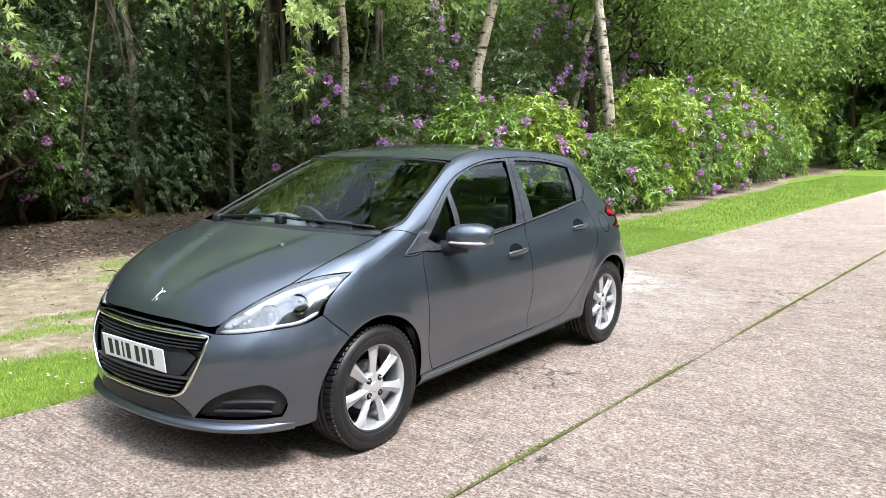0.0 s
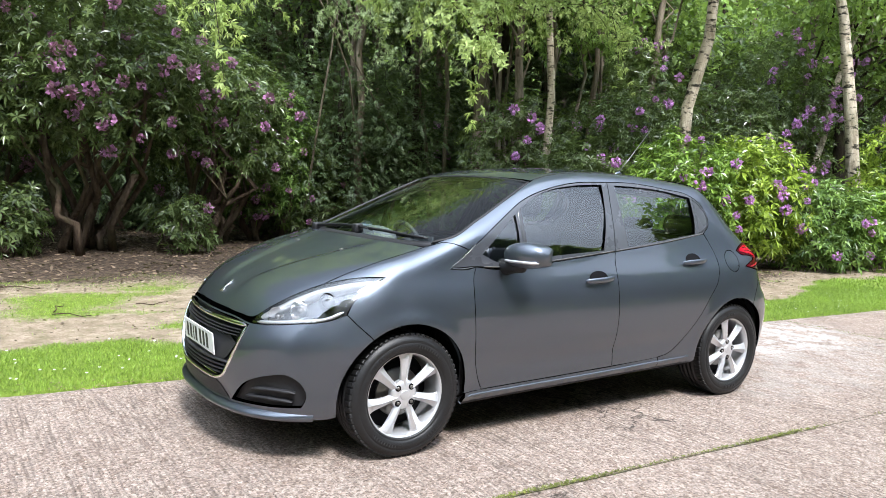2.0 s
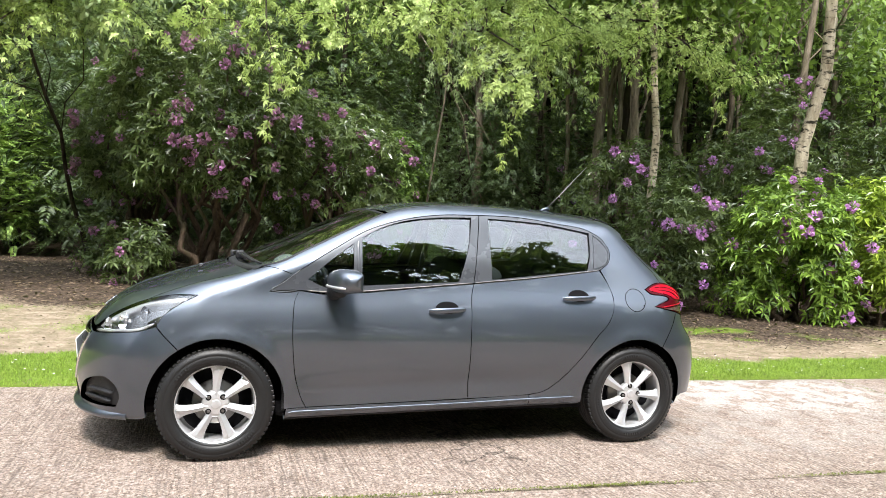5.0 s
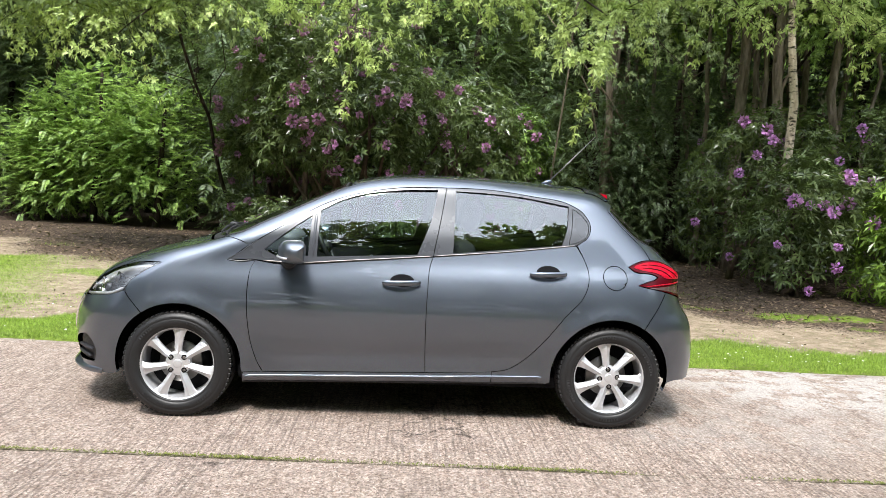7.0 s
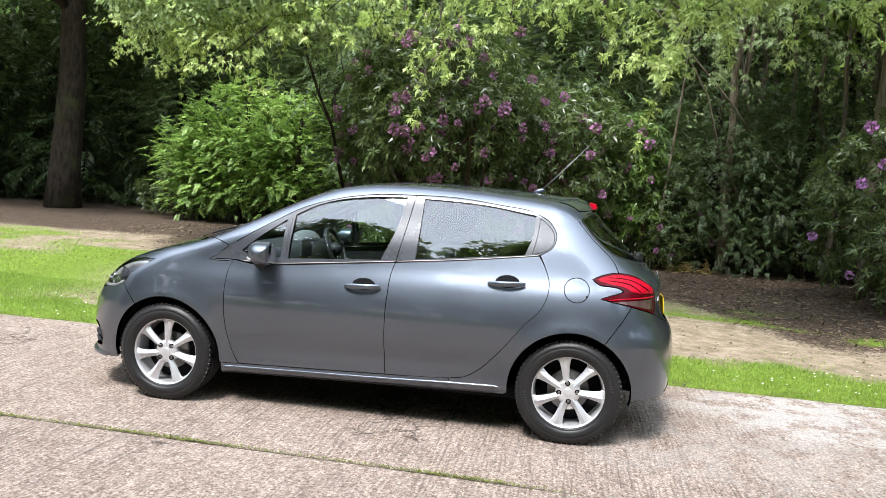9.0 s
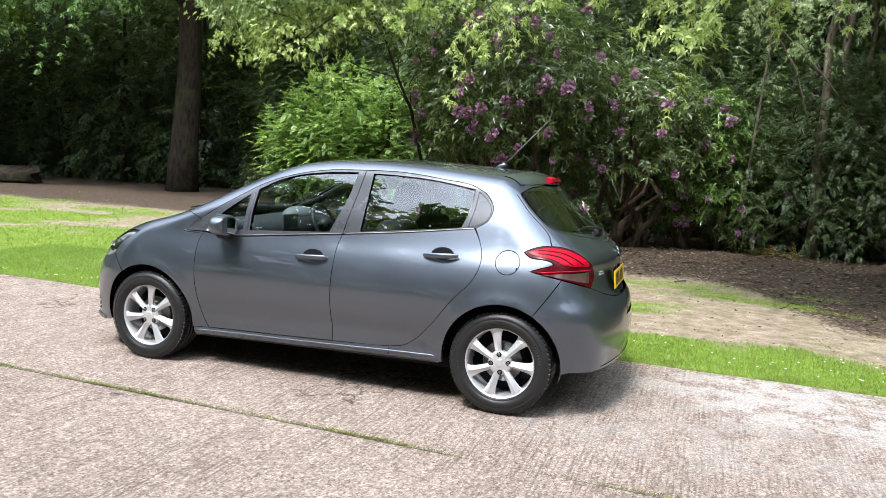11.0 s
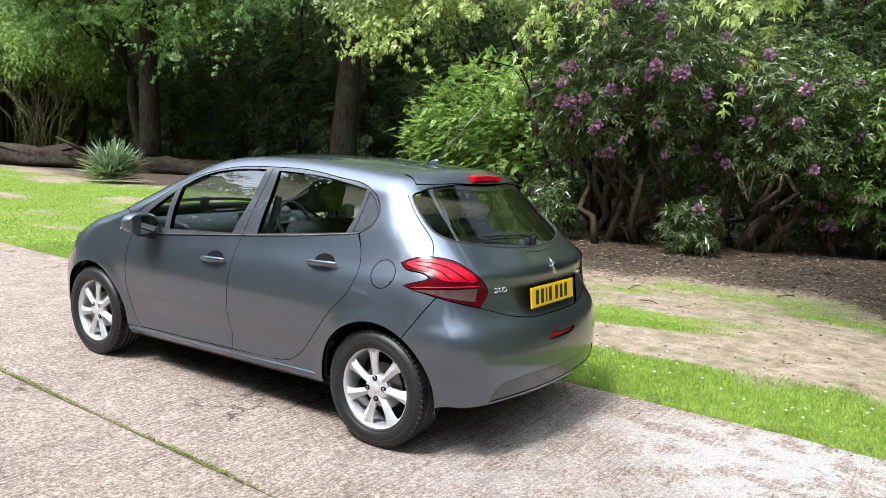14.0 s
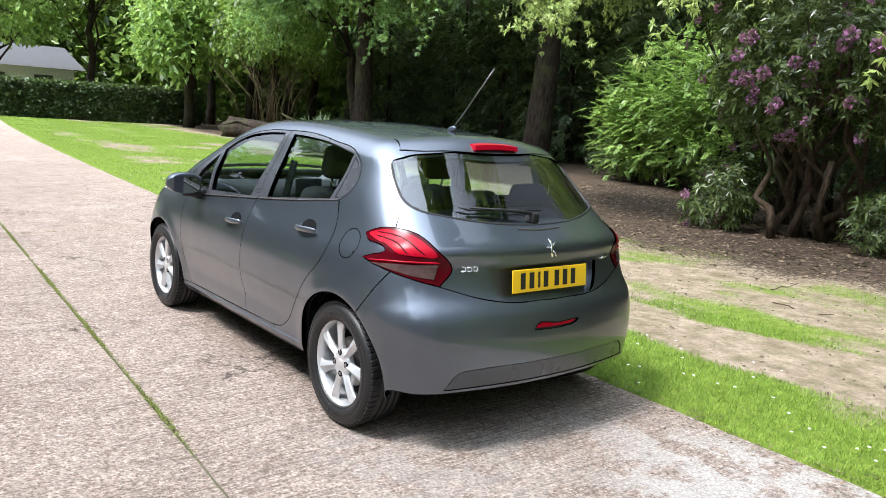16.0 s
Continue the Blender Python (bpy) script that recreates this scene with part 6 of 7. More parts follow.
# ---- the wood along the verge ----
def build_near_shrubs():
    bright = "bright green rhododendron bush with mauve flowers at the verge"
    dark = "rhododendron bush in the wood, its green darkened for shade"
    row = [((7.6, 4.9), (1.15, 0.95, 1.5), 2.75, 15000, 16), ((9.1, 4.5), (1.1, 0.95, 1.15), 2.0, 12000, 12), ((10.3, 3.9), (1.0, 0.85, 0.95), 1.6, 9000, 4),
           ((11.6, 3.6), (1.0, 0.85, 0.95), 1.65, 8000, 4), ((13.2, 3.8), (1.3, 1.1, 1.4), 2.5, 10000, 9), ((15.6, 4.2), (1.5, 1.3, 1.7), 3.1, 11000, 22), ((18.5, 4.6), (1.7, 1.4, 1.9), 3.5, 11000, 34),
           ((22.0, 5.2), (1.9, 1.5, 1.8), 3.3, 9000, 18), ((26.5, 5.6), (2.3, 1.7, 1.6), 2.9, 7500, 4), ((32.0, 6.4), (2.8, 2.0, 2.2), 3.8, 7000, 0), ((38.5, 7.4), (3.2, 2.2, 2.4), 4.2, 6000, 0), ((46, 8.4), (4, 3, 3.2), 5.5, 6000, 0), ((44, 3.5), (3, 2.5, 2.2), 3.6, 5000, 0), ((47, -1.0), (3.2, 3, 2.4), 4.0, 5000, 0), ((44, -7.0), (3.2, 3, 2.2), 3.6, 4500, 0)]
    for i, ((x, y), radii, h, n, fl) in enumerate(row):
        far = max(1.0, x / 11)
        n = n if x > 20 else int(n * 0.85)
        rhododendron((x, y, ground_z(x, y)), radii, h * (0.86, 1.0, 1.16)[i * 2 % 3], int(n * 0.8), 100 + i, (RHODO_BRIGHT, RHODO_YELLOW, RHODO_MID)[i % 3], bright, fl, PETAL, 5, "bushes along the verge", 0.140 * far ** 0.4, -0.85, 0.25 * far ** 0.5)
    # behind them, taller, in a darker leaf that carries the wood's shade
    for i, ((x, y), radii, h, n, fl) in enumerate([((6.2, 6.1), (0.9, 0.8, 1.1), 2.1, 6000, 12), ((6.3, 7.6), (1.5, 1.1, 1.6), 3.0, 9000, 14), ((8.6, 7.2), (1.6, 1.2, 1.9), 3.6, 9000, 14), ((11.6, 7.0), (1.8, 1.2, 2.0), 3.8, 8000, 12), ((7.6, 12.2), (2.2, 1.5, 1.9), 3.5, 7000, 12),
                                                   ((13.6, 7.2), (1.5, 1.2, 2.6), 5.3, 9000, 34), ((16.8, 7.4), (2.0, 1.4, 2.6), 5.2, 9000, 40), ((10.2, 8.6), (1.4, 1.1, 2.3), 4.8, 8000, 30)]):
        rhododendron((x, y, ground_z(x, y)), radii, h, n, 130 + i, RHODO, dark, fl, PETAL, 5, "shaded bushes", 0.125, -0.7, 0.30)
    # the tall magenta one, open below, on crooked stems
    tall = "tall rhododendron with magenta flowers on bare crooked stems"
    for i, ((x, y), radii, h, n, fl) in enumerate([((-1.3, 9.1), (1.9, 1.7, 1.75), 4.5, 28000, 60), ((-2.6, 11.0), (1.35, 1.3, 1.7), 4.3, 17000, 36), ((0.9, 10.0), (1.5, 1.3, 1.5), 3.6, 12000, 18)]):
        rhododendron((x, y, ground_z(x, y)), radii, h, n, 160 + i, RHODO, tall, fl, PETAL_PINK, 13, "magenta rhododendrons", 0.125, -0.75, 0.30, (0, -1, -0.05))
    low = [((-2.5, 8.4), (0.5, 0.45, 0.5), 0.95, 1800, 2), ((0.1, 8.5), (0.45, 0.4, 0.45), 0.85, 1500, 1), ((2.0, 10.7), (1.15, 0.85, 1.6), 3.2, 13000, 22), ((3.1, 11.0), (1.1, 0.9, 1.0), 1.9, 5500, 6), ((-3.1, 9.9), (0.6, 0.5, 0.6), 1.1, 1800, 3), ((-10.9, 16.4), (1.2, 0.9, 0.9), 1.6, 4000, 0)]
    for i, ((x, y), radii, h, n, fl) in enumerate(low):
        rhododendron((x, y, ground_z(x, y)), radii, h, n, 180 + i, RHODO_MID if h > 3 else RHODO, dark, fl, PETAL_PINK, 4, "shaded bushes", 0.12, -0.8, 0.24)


def build_trees():
    birch = "slender birch with pale peeling bark"
    for i, (x, y, lx, ly, w) in enumerate([(7.64, 5.41, 0.2, -1.67, 0.22), (6.30, 6.95, -0.5, -0.45, 0.15), (12.65, 4.3, -1.1, 1.0, 0.27), (14.7, 7.4, 2.2, -1.2, 0.17), (4.2, 10.6, 0.0, 0.1, 0.17)]):
        leafy_tree("birch_tree", (x, y, ground_z(x, y)), w, (lx, ly), 9.0, ((lx * .8, ly * .8, 7.4), (1.9, 1.7, 2.2)), 5200, 200 + i, BIRCH if i != 4 else PALEBARK, BROAD, birch, size=(0.11, 0.07), group="birches", branches=7, bare=0.55)
    slim = "slim brown tree trunk in the wood"
    r = np.random.default_rng(41)
    for i in range(46):
        x, y = r.uniform(0.5, 30), r.uniform(8.5, 22)
        if i < 9:
            x, y = r.uniform(3.5, 9.5), r.uniform(8.0, 13)
        y += 4.5 if x < 6.4 and y < 12.5 else 0
        h = min(13.0, 8.0 + 0.35 * (y - 8) + r.uniform(-0.5, 0.8))
        leafy_tree("woodland_tree", (x, y, ground_z(x, y)), r.uniform(0.10, 0.26), (r.normal() * 0.7, r.normal() * 0.5), h, ((0, 0, h * 0.68), (2.4, 2.2, h * 0.30)), 1300, 300 + i, PALEBARK if i % 3 else BARK, BROAD, slim, size=(0.20, 0.13), clump=0.7, branches=4, bare=0.4, group="woodland trees")
    for i in range(12):
        x, y = 5.0 + i * 0.48 + r.normal() * 0.15, 8.4 + 3.4 * r.random() + (4.0 if i < 3 else 0)
        leafy_tree("woodland_tree", (x, y, ground_z(x, y)), r.uniform(0.07, 0.13), (r.normal() * 0.6, r.normal() * 0.3), 8.6, ((0, 0.4, 7.0), (1.5, 1.3, 1.6)), 1300, 360 + i, PALEBARK, BROAD, "slender pale-barked tree in the wood", size=(0.12, 0.075), clump=0.45, branches=5, bare=0.35, group="woodland trees")
    for i, (x, y, lx, ly, w) in enumerate([(6.9, 10.0, 0.2, 0, 0.13), (7.5, 10.1, 0.1, 0.2, 0.11), (8.1, 10.4, 0.3, 0, 0.16), (9.2, 9.0, 0.25, 0.1, 0.15), (10.3, 8.6, 0.9, -0.3, 0.20), (16.6, 8.4, 0.3, 0, 0.34), (17.2, 7.9, 2.2, -0.6, 0.16),
                                           (4.6, 11.9, 0.1, 0, 0.15), (11.6, 10.6, 0, 0.3, 0.18), (13.0, 10.8, -0.3, 0, 0.14), (6.0, 10.1, 0.1, 0.3, 0.10), (14.4, 11.5, 0.4, 0, 0.2), (8.9, 12.2, 0.2, 0, 0.17)]):
        leafy_tree("woodland_tree", (x, y, ground_z(x, y)), w, (lx, ly), 9.4, ((lx, 0.5 + ly, 7.9), (1.7, 1.5, 1.5)), 1500, 380 + i, PALEBARK, BROAD, "slender pale-barked tree in the wood", size=(0.12, 0.075), clump=0.45, branches=6, bare=0.45, group="woodland trees")
    # dark conifers that close the gaps
    dark = "dark feathery conifer in the shade of the wood"
    spots = [(4.1, 11.3, 3.7), (5.8, 11.0, 3.9), (1.6, 13.2, 6.5), (4.4, 14.0, 7.5), (7.6, 14.5, 7), (-0.6, 13.6, 6.5), (-3.4, 14.2, 6.0), (-6.2, 17.4, 8), (-10.6, 18.4, 8), (-13.0, 20.5, 9), (-17, 20.5, 8), (-20.5, 20, 8), (-24, 20.5, 7), (-9, 22, 9), (-28, 19, 6.5), (10.5, 12, 7), (13.5, 12, 7), (-32, 21, 8), (-15, 23, 10), (-21, 24, 10), (-27, 24, 9), (17, 12.5, 7), (21, 12, 7), (0.6, 15.5, 8)]
    for i, (x, y, h) in enumerate(spots):
        leafy_tree("conifer", (x, y, ground_z(x, y)), 0.22, (0, 0), h, ((0, 0, h * 0.46), (1.9 + 0.05 * h, 1.5, h * 0.55)), 72000 if i < 2 else 40000 if i < 6 else 22000 if i < 9 else 10500, 400 + i, BARK, CONIFER, dark, "conifer", "spray", (0.075 if i < 2 else 0.12 if i < 6 else 0.18 if i < 9 else 0.30, 0.05), 0.60, 6, -0.95, "dark conifers", 0.2)
    # the bright feathery tree and its lower skirts
    for i, (x, y, h, rx) in enumerate([(-8.0, 14.7, 3.9, 1.7), (-6.2, 14.1, 3.5, 1.5), (-9.3, 15.1, 2.9, 1.2)]):
        leafy_tree("feathery_tree", (x, y, ground_z(x, y)), 0.16, (0.2, 0), h, ((0, 0, h * 0.52), (rx, 1.2, h * 0.50)), 38000 if not i else 24000, 450 + i, BARK, FERNY, "bright green feathery tree in the sun", "tree", "spray", (0.100, 0.05), 0.44, 5, -0.9, "feathery trees", 0.2, droop=0.12, broad=0.6)
    leafy_tree("grey_leaved_tree", (-3.6, 11.8, 0.05), 0.08, (-1.3, -2.4), 6.0, ((-1.3, -4.0, 4.7), (2.6, 1.7, 1.6)), 26000, 470, BARK, GREYLEAF, "tree with pale grey-green leaves in the sun", size=(0.11, 0.055), clump=0.38, branches=9)
    # the big oak, and the others by the lawn
    leafy_tree("oak_tree", (-14.8, 16.5, 0.05), 0.85, (0.4, 0.2), 13, ((0, -1.5, 9.8), (6.5, 5.5, 4.4)), 20000, 480, BARK, BROAD, "large old oak at the back of the lawn", size=(0.24, 0.15), clump=0.9, branches=12, bare=0.45)
    leafy_tree("oak_tree", (-24.2, 15.2, 0.05), 0.80, (-0.3, 0.1), 13, ((0, -1.5, 9.4), (6.0, 5.0, 4.6)), 20000, 481, BARK, BROAD, "tall oak with a forked trunk beside the log", size=(0.26, 0.16), clump=0.9, branches=12, bare=0.40)
    leafy_tree("oak_tree", (-25.8, 16.0, 0.05), 0.42, (-2.6, 0.0), 9, ((-1.5, -1.0, 8.0), (4.0, 3.5, 3.0)), 7000, 482, BARK, BROAD, "leaning tree behind the log", size=(0.26, 0.16), clump=0.8, branches=8)
    for i, (x, y, h) in enumerate([(-34, 15.5, 9), (-38, 12.5, 8), (-44, 16, 11), (-51, 10.5, 12), (-50, 4.5, 11), (-49, 24, 13), (-50, 22, 14), (-40, 24, 14), (-31, 25, 13), (-60, -6, 12), (-66, -9, 13), (-47, 20, 12), (-55, 19, 12), (-36, 19, 9), (-74, 8, 12)]):
        # two of three take the lighter leaf, its colour standing in for sunlight
        leafy_tree("lawn_tree", (x, y, 0.05), 0.5, (0.3, 0), h, ((0, 0, h * (0.74 if x < -50 and y < 14 else 0.62)), (h * 0.42, h * 0.36, h * (0.27 if x < -50 and y < 14 else 0.40))), 7500, 490 + i, BARK, FERNY if i % 3 else BROAD, "leafy tree at the far end of the lawn", size=(0.36, 0.22), clump=1.0, branches=9, bare=0.3, group="trees beyond the lawn")


def build_road_end():
    """Trees where the road bends away into the wood."""
    for i, (x, y, h) in enumerate([(16.5, 7.2, 9), (20, 7.6, 10), (24.5, 8.2, 10), (29, 9.0, 11), (34, 9.5, 11), (40, 9.5, 12), (47, 5.5, 12), (53, 1.5, 13), (50, -4.0, 12), (46, -9.5, 11), (58, -6, 13), (40, -13, 11), (60, 6, 13)]):
        leafy_tree("roadend_tree", (x, y, 0.02), 0.34, (-0.3, -0.5), h, ((-0.4, -1.2, h * 0.58), (h * 0.36, h * 0.33, h * 0.42)), 9000, 560 + i, BARK, BROAD, "leafy tree beside the bend of the road", size=(0.14 + 0.005 * max(0, x - 16), 0.085 + 0.003 * max(0, x - 16)), clump=0.75, branches=10, bare=0.3, low=-0.45, group="trees at the bend", solid=0.3)


def build_overhang():
    label = "drooping branch over the verge, its green leaves coloured pale as sunlit"
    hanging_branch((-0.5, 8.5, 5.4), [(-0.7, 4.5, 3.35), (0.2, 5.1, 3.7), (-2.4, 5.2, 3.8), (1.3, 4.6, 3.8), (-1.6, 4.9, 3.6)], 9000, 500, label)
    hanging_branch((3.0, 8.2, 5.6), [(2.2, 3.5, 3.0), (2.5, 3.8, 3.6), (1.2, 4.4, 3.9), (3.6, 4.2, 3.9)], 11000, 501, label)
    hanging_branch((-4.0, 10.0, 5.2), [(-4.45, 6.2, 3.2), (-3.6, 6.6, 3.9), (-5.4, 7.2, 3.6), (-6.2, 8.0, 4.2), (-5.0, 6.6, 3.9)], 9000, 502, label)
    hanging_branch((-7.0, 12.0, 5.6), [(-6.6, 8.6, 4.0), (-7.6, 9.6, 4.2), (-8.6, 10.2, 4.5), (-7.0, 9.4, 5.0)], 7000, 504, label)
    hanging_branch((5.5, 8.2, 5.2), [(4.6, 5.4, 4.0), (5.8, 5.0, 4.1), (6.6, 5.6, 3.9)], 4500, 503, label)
    hanging_branch((4.6, 10.6, 5.7), [(3.4, 8.3, 3.7), (4.5, 8.5, 4.2), (5.5, 9.0, 4.4), (2.7, 9.3, 4.4), (4.2, 9.0, 5.0)], 10000, 510, "drooping branch with fine grey-green leaves in the wood", GREYLEAF, (0.06, 0.028))
    hanging_branch((8.8, 11.0, 6.2), [(7.4, 8.6, 4.6), (8.6, 8.3, 4.4), (9.8, 8.8, 4.7), (10.6, 9.4, 4.2)], 9000, 511, "leafy bough of a woodland tree in the sun", FERNY, (0.075, 0.042), 0.55)
    oak = "low leafy bough of the oak in a lighter, sunlit green"
    hanging_branch((-22.5, 15.6, 7.2), [(-19.6, 13.0, 4.9), (-22.0, 12.6, 5.5), (-20.3, 13.2, 4.4), (-24.2, 12.6, 5.8)], 7000, 507, oak, SUNLIT_OAK, (0.10, 0.065), 0.75)
    hanging_branch((-15.5, 15.6, 7.4), [(-16.8, 12.8, 5.5), (-18.2, 12.6, 5.9), (-14.6, 12.4, 5.8)], 5600, 508, oak, SUNLIT_OAK, (0.10, 0.065), 0.75)
    hanging_branch((-27.5, 14.8, 7.0), [(-25.5, 11.8, 5.2), (-27.5, 11.4, 5.6), (-29.5, 11.8, 5.4)], 6000, 509, oak, SUNLIT_OAK, (0.11, 0.07), 0.8)
    # loose leaves out of view, added high up to shade the wood's floor
    r = np.random.default_rng(77)
    tree = thing("shade_canopy", "unseen loose leaves added high over the wood to shade it", "tree canopy", kind="stuff")
    n = 46000
    x = r.uniform(-34, 46, n)
    y = r.uniform(0, 1, n) ** 0.8 * 26 + 9.5 + np.where(x > 5, -1.5, 0) + np.where(x < -7, 5.0, 0)
    z = 5.6 + 0.22 * (y - 7) + 3.0 * value_noise(x, y, 0.25, 5, 3) + r.random(n) * 2.5
    keep = ((x < 3.5) | (r.random(n) < 0.06)) & ~((x > -13) & (x < 3) & (y < 11.8)) & ~((x > -13) & (x < -4) & (y < 16.5))
    p = np.stack([x, y, z], -1)[keep]
    # more unseen leaves nearer the road, placed to dapple the litter behind
    q = np.stack([r.uniform(1.6, 5.2, 3000), r.uniform(0.4, 4.4, 3000), r.uniform(6.4, 8.2, 3000)], -1)
    q = q[value_noise(q[:, 0], q[:, 1], 0.8, 44, 3) > 0.48]
    p = np.concatenate([p, q])
    part("shade_leaves", raw_mesh("shade_leaves", *plain_leaves(p, unit(r.normal(size=p.shape)), r, 0.40, 0.26, 0.2)), BROAD, tree)


def build_far_wood():
    """The depth of the wood: leaf masses too far in to be told apart."""
    r = np.random.default_rng(88)
    wood = thing("far_wood", "depth of the wood behind the trees, dimness put into its leaf colours", "woodland", kind="stuff")
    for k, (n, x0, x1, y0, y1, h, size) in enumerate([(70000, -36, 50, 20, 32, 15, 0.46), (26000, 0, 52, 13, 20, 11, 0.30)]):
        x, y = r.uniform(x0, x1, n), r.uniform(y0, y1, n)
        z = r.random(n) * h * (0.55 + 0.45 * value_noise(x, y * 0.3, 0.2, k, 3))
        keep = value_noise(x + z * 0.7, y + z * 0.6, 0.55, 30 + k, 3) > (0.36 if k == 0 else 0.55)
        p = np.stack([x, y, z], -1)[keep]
        # far mass dark for deep shade; nearer one bright as a sunlit clearing
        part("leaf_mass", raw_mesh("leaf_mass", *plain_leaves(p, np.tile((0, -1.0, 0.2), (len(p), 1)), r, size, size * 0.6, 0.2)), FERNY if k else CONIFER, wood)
    # the last of it: a lumpy sheet all along the back, coloured dark for shade
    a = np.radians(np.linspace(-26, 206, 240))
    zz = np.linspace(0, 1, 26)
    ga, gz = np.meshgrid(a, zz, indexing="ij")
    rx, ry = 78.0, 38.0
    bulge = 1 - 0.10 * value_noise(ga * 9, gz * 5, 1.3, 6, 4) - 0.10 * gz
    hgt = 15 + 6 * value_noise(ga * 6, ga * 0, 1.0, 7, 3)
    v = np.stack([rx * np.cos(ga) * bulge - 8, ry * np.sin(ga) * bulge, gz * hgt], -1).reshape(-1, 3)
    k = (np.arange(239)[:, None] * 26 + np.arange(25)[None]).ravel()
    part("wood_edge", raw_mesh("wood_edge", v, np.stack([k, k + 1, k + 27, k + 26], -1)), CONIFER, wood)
    n = 60000
    t, u = r.uniform(radians(-26), radians(206), n), r.random(n)
    f = 0.80 + 0.14 * r.random(n)
    x, y, z = rx * np.cos(t) * f - 8, ry * np.sin(t) * f, u * (13 + 6 * value_noise(t * 6, t * 0, 1.0, 9, 3))
    keep = (np.abs(y - 1) > 3.5) | (x > 0)
    p = np.stack([x, y, z], -1)[keep]
    part("edge_leaves", raw_mesh("edge_leaves", *plain_leaves(p, unit(np.stack([-x, -y, 0 * x + 9], -1)[keep]), r, 0.85, 0.55, 0.2)), BROAD, wood)
    bm = bmesh.new()
    for i in range(110):
        x, y = r.uniform(1, 50), r.uniform(18, 32)
        tube(bm, crooked((x, y, -0.1), (x + r.normal() * 0.8, y, r.uniform(9, 14)), r, 4, 0.02), [r.uniform(.08, .22)] * 5, 6)
    part("far_trunks", bm, BARK, wood)


def build_lawn_things():
    # spiky clump on the lawn
    r = np.random.default_rng(60)
    plant = thing("yucca", "spiky grey-green yucca clump on the lawn", "plant", at=pose(-17.3, 9.25, 0.03))
    heads = np.array([(0, 0, .50), (.24, .08, .36), (-.24, -.05, .36), (.06, -.22, .22), (0, 0, .10)])
    for h in heads:
        k = 90
        d = unit(r.normal(size=(k, 3)) * (1, 1, 0.9) + (0, 0, 0.8))
        d[:, 2] = np.abs(d[:, 2]) * 0.95 + 0.02
        v, f = leaf_arrays(np.tile(h, (k, 1)), d, np.tile((0, 0, 1.0), (k, 1)), r.uniform(0.7, 1.2, k), np.full(k, 0.075), 0.08)
        part("rosette", raw_mesh("rosette", v, f), YUCCA, plant)
    # fallen log
    log = thing("fallen_log", "weathered fallen log at the edge of the lawn", "log")
    bm = bmesh.new()
    line = crooked((-29.0, 11.0, .42), (-19.6, 15.0, .26), r, 9, 0.015)
    tube(bm, line, [.46, .48, .44, .43, .42, .40, .38, .36, .33, .28], 18)
    for v in bm.verts:
        v.co += Vector(r.normal(size=3)) * 0.075
    part("log_trunk", bm, m_bark("weathered_log", (0.010, 0.008, 0.007), (0.060, 0.044, 0.033), 6, 1.0), log)
    bm = bmesh.new()
    tube(bm, [(-24.6, 12.9, .6), (-24.9, 12.2, 1.0), (-25.2, 11.8, 1.25)], [.10, .07, .03], 7)
    part("log_stub", bm, BARK, log)
    # arching canes by the log
    canes = thing("cane_thicket", "thicket of arching canes behind the log", "shrub", at=pose(-31.0, 14.2, 0.03))
    tan = m_bark("tan_cane", (0.07, 0.055, 0.03), (0.20, 0.16, 0.085), 5)
    for i in range(46):
        a = r.uniform(0, 2 * math.pi)
        s = r.uniform(0.6, 2.6)
        b = (r.normal() * .6, r.normal() * .5, 0)
        bm = bmesh.new()
        tube(bm, [b, (b[0] + math.cos(a) * s * .3, b[1] + math.sin(a) * s * .3, 1.9), (b[0] + math.cos(a) * s, b[1] + math.sin(a) * s, r.uniform(3.2, 4.6))], [.016, .013, .005], 5)
        part("cane", bm, tan, canes)
    c, d, s = clumps((0, 0, 4.6), (3.2, 2.4, 1.6), 120, 0.55, r, -0.5)
    p, w = scatter(c, s, 60, r)
    part("cane_leaves", raw_mesh("cane_leaves", *plain_leaves(p, w, r, 0.20, 0.07, 0.5)), FERNY, canes)
    # clipped hedge and the pale house beyond
    hedge = thing("hedge", "clipped dark green hedge across the end of the lawn", "hedge")
    n = 26000
    t, u = r.random(n), r.random(n)
    a, b = np.array((-47.0, -9.0)), np.array((-41.5, 14.5))
    base = a + (b - a) * t[:, None]
    face = r.random(n)
    x = base[:, 0] + np.where(face < 0.6, 0.55, r.uniform(-.5, .5, n)) + r.normal(size=n) * 0.06
    z = np.where(face < 0.6, u * 1.9, 1.9 + r.normal(size=n) * 0.05)
    p = np.stack([x, base[:, 1], z + 0.1], -1)
    part("hedge_leaves", raw_mesh("hedge_leaves", *plain_leaves(p, np.tile((1.0, 0, 0.3), (n, 1)), r, 0.22, 0.14, 0.1)), CONIFER, hedge)
    bm = bmesh.new()
    box(bm, (-.45, -12.1, 0), (.45, 12.1, 1.85), 0.1, pose(-44.3, 2.7, 0.02, 0, 0, -13.2))
    part("hedge_core", bm, CONIFER, hedge)
    house = thing("house", "low pale house with a grey roof far behind the hedge", "house")
    bm = bmesh.new()
    box(bm, (-68, 1, 0), (-56, 10.6, 3.2), 0.05)
    part("house_wall", bm, m_plain("pale_render", (0.85, 0.85, 0.84), 0.85), house)
    bm = bmesh.new()
    v = [bm.verts.new(c) for c in ((-55.2, 0.4, 3.1), (-55.2, 11.2, 3.1), (-62, 11.2, 4.9), (-62, 0.4, 4.9), (-69, 0.4, 3.1), (-69, 11.2, 3.1))]
